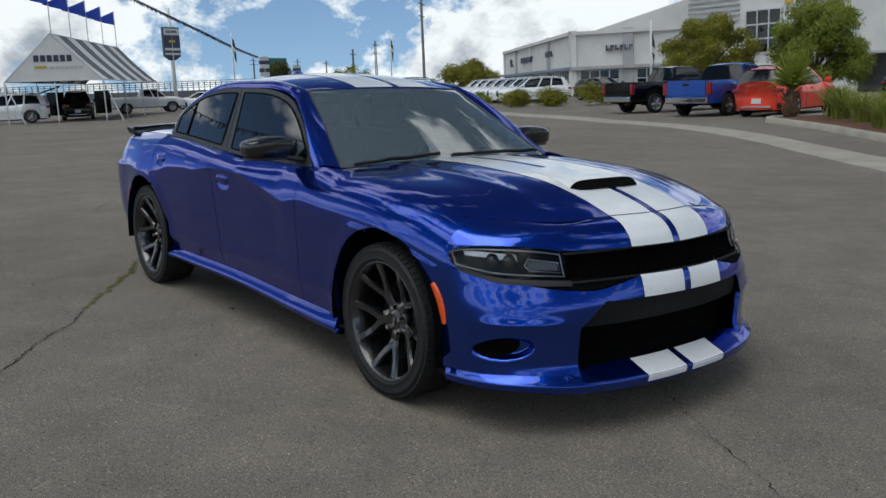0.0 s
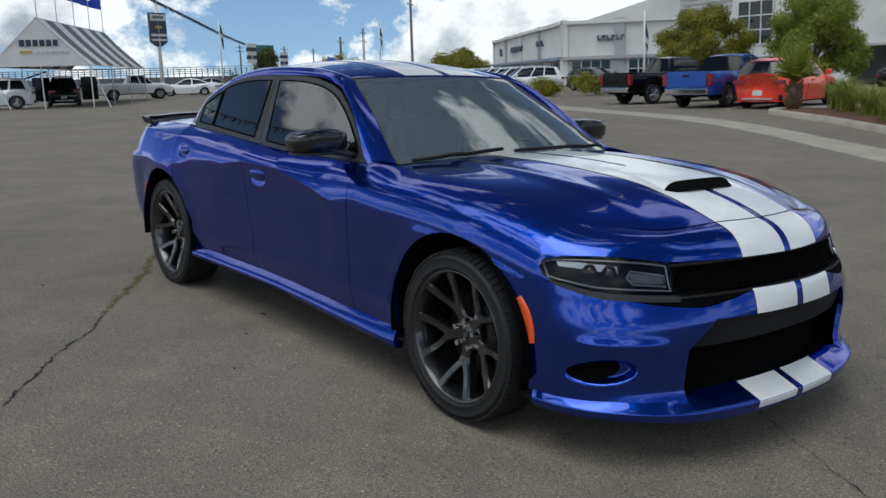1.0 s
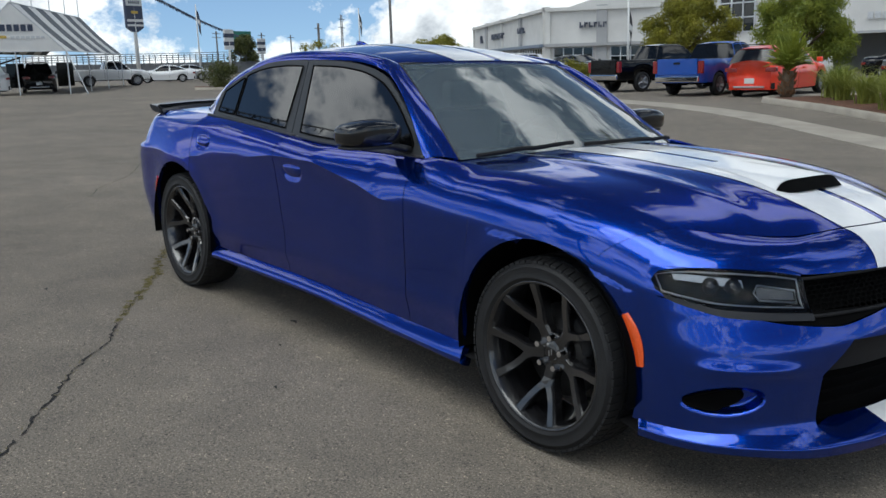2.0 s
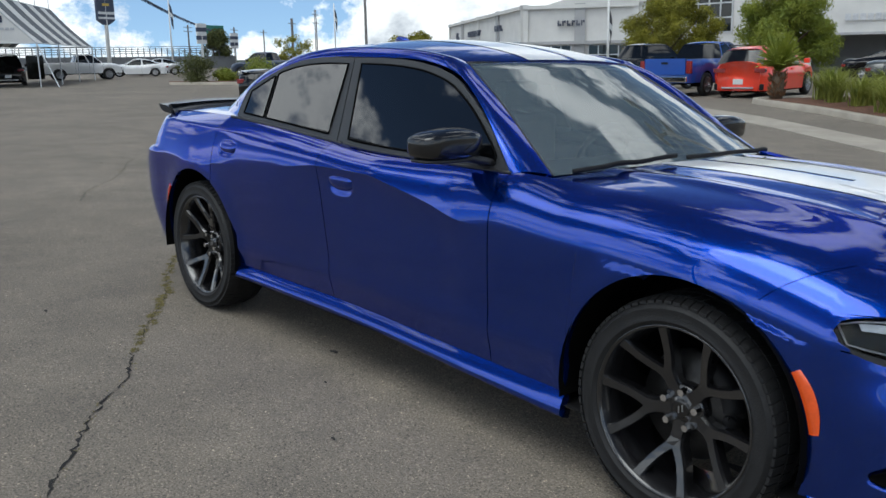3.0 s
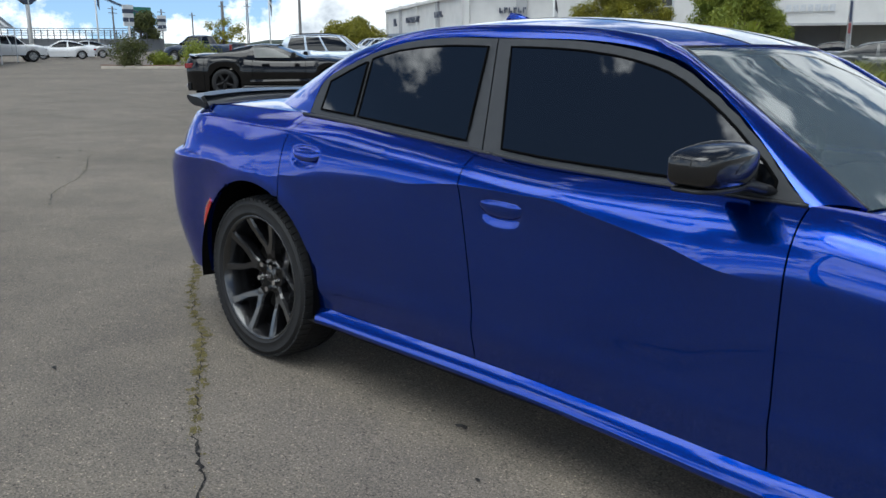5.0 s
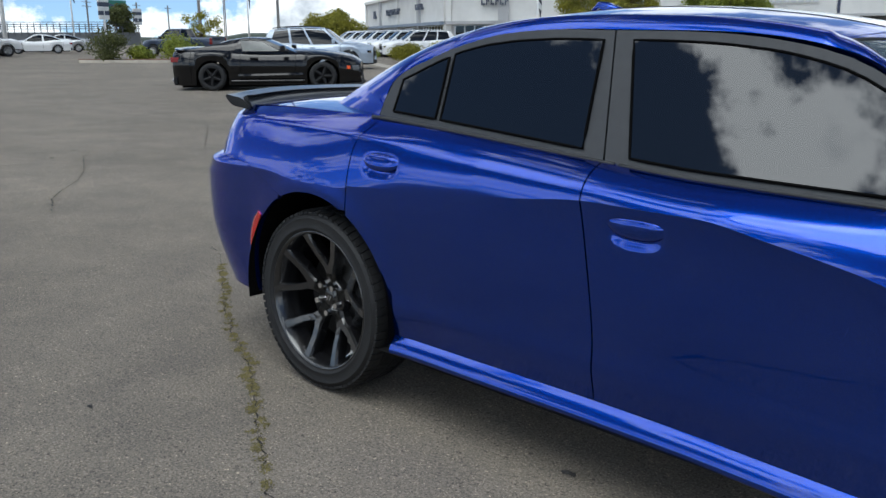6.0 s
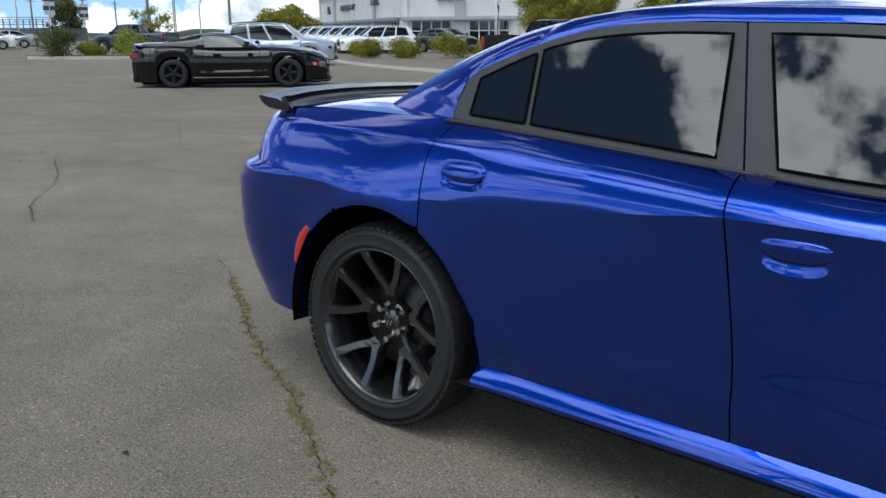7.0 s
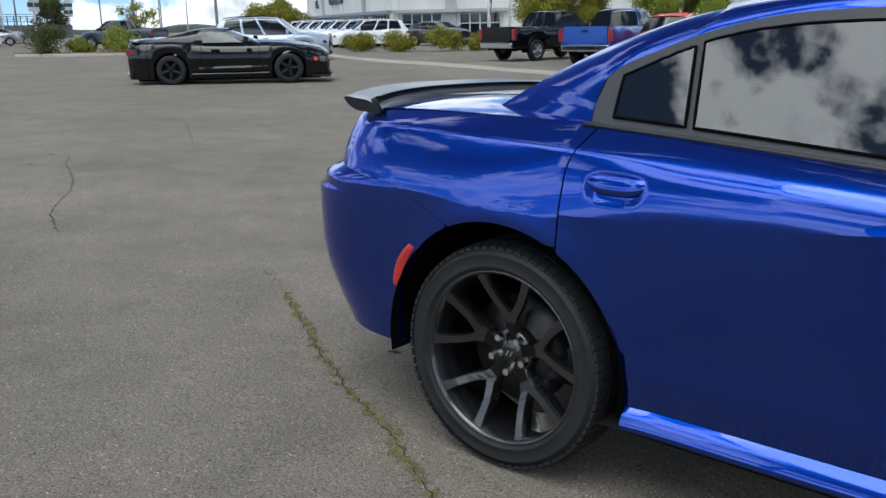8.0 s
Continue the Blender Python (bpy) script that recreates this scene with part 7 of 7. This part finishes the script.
for keys, count in (([(-4.0, 19.5, 12.4), (0.0, 19.9, 10.6), (5.0, 20.5, 10.2), (12.0, 22.0, 11.6)], 60),
                    ([(-34.0, -3.0, 9.8), (-24.7, -6.8, 8.6), (-15.0, -8.4, 8.5), (-9.5, -9.9, 9.0), (-3.0, -12.0, 10.3)], 110)):
    line = along(keys)
    rope_2 = tagged(new("bunting"), "sagging rope of small dark pennants over the car park", "bunting")
    part("cable", tube_bm(bmesh.new(), [tuple(line(k / 40)) for k in range(41)], 0.02, 5), POLE_DARK, rope_2)
    for k in range(count):
        q = new("pennant", tri)
        q.parent = rope_2
        q.matrix_basis = Matrix.Translation(line((k + 0.5) / count)) @ Matrix.Rotation(rnd.uniform(0.4, 1.3), 4, "Z") @ Matrix.Rotation(rnd.uniform(-0.5, 0.5), 4, "X") @ Matrix.Scale(0.6, 4)

# -- canopy tent --
tent = tagged(new("canopy_tent"), "white and grey striped canopy tent with a printed gable", "tent")
FL, FR, BR, BL = Vector((-46.9, 7.1, 2.55)), Vector((-46.2, 12.0, 2.55)), Vector((-60.4, 20.0, 2.60)), Vector((-61.1, 15.1, 2.60))
RF, RB = (FL + FR) / 2 + Vector((0, 0, 2.5)), (BL + BR) / 2 + Vector((0, 0, 2.5))
bm = bmesh.new()
tri_v = [bm.verts.new(p) for p in (FL, FR, RF)]
off = (BL - FL).normalized() * 0.03
tri_b = [bm.verts.new(p + off) for p in (FL, FR, RF)]
bm.faces.new(tri_v)
bm.faces.new(tri_b[::-1])
for i in range(3):
    bm.faces.new((tri_v[i], tri_b[i], tri_b[(i + 1) % 3], tri_v[(i + 1) % 3]))
part("gable", bm, CANVAS, tent, "white printed gable")
for k in range(10):
    a, b = k / 10, (k + 1) / 10
    for e0, e1 in ((FR, BR), (FL, BL)):
        sheet("roof_stripe", lambda u, v: tuple((RF.lerp(RB, a + (b - a) * u)).lerp(e0.lerp(e1, a + (b - a) * u), v) + Vector((0, 0, -0.12 * math.sin(math.pi * v)))), 2, 6, CANVAS_GREY if k % 2 else CANVAS, tent, "", 0.02)
gd = (FR - FL).normalized()
gn = Vector((gd.y, -gd.x, 0)) * 0.04
for s0, s1, z0, z1, m in [(1.55 + 0.33 * k, 1.80 + 0.33 * k, 3.58, 3.92, SIGN_BLUE) for k in range(6)] + [(1.55, 2.15, 3.22, 3.36, GOLD)] + [(2.35 + 0.24 * k, 2.53 + 0.24 * k, 3.2, 3.33, FRAME_GREY) for k in range(7)]:
    v = [FL + gd * s + gn * e + Vector((0, 0, z - 2.55)) for z in (z0, z1) for s, e in ((s0, 0.2), (s0, 1.0), (s1, 1.0), (s1, 0.2))]
    under(mesh_ob("sign_bar", v, [(3, 2, 1, 0), (4, 5, 6, 7), (0, 1, 5, 4), (1, 2, 6, 5), (2, 3, 7, 6), (3, 0, 4, 7)], m, False), tent)
for q in (FL, FR, BL, BR, FR.lerp(BR, 0.33), FR.lerp(BR, 0.66), FL.lerp(BL, 0.33), FL.lerp(BL, 0.66), FL.lerp(FR, 0.5)):
    part("post", tube_bm(bmesh.new(), [(q.x, q.y, ground_z(q.x, q.y)), (q.x, q.y, q.z)], 0.035, 6), FRAME_GREY, tent)
for a, b in ((FL, FR), (FR, BR), (BL, BR), (FL, BL), (RF, RB), (FL, RF), (FR, RF)):
    part("frame_bar", tube_bm(bmesh.new(), [tuple(a), tuple(b)], 0.03, 6), FRAME_GREY, tent)
for a in (FR, FL):
    d = (BR - FR).normalized()
    part("brace", tube_bm(bmesh.new(), [(a.x, a.y, a.z), (a.x + 1.0, a.y + 0.6, ground_z(a.x, a.y))], 0.03, 6), FRAME_GREY, tent)
for k in range(5):
    q = RF.lerp(RB, 0.02 + 0.24 * k)
    f = tagged(new("pennant_flag"), "blue pointed flag on a thin staff", "flag", "flags on the tent ridge")
    part("staff", tube_bm(bmesh.new(), [(0, 0, -0.1), (0, -0.1, 2.5)], 0.03, 6), FRAME_GREY, f)
    sheet("cloth", lambda u, v: (-1.4 * u, -0.1 + 0.12 * math.sin(4 * u), 2.48 - 0.45 * u - (1 - u) * 0.95 * v - 0.15 * u), 8, 4, FLAG_BLUE, f, "blue cloth", 0.012)
    f.matrix_basis = Matrix.Translation(q) @ Matrix.Rotation(radians(82), 4, "Z")

# -- far edge: raised road with a wall and fence, and low hills of trees --
FA, FB = (-150.0, -30.0), (-118.0, 62.0)
overpass = tagged(new("road_wall"), "grey concrete road wall with a mesh fence on top", "wall", kind="structure")
ROAD_GREY = material("weathered_road_concrete", (0.15, 0.155, 0.16), rough=0.9, vary=0.15, scale=0.3)
FENCE_DARK = material("dark_fence_steel", (0.10, 0.105, 0.11), rough=0.6, vary=0.1)
wall("wall", *FA, *FB, 0.0, 2.9, 2.3, ROAD_GREY, overpass)
fence_len = math.dist(FA, FB)
for k in range(120):
    slab("fence_post", (*FA, *FB), fence_len * k / 120, fence_len * k / 120 + 0.12, 1.9, 4.1 - 0.6 * k / 120, 0.1, FENCE_DARK, overpass)
for z in (0.9, 1.2, 1.5, 1.8):
    v, f = on_wall(*FA, *FB, 0, fence_len, 1.9 + z, 1.98 + z, 0.1)
    under(mesh_ob("fence_rail", v, f, FENCE_DARK, False), overpass)
HILL = material("distant_woods", (0.07, 0.085, 0.07), rough=0.95, vary=0.25, scale=0.05)
rnd = random.Random(9)
verts, faces = [], []
for k in range(181):
    a = radians(60 + 220 * k / 180)
    r = 420
    h = 2.2 + 0.8 * math.sin(k * 0.21) + rnd.uniform(-0.8, 0.8)
    verts += [(r * math.cos(a), r * math.sin(a), -1), (r * math.cos(a), r * math.sin(a), h * 0.7), (r * 1.05 * math.cos(a), r * 1.05 * math.sin(a), h)]
    if k:
        for j in range(2):
            faces.append(((k - 1) * 3 + j, k * 3 + j, k * 3 + j + 1, (k - 1) * 3 + j + 1))
tagged(mesh_ob("far_woods", verts, faces, HILL), "low line of distant woods on the horizon", "woods", kind="structure")
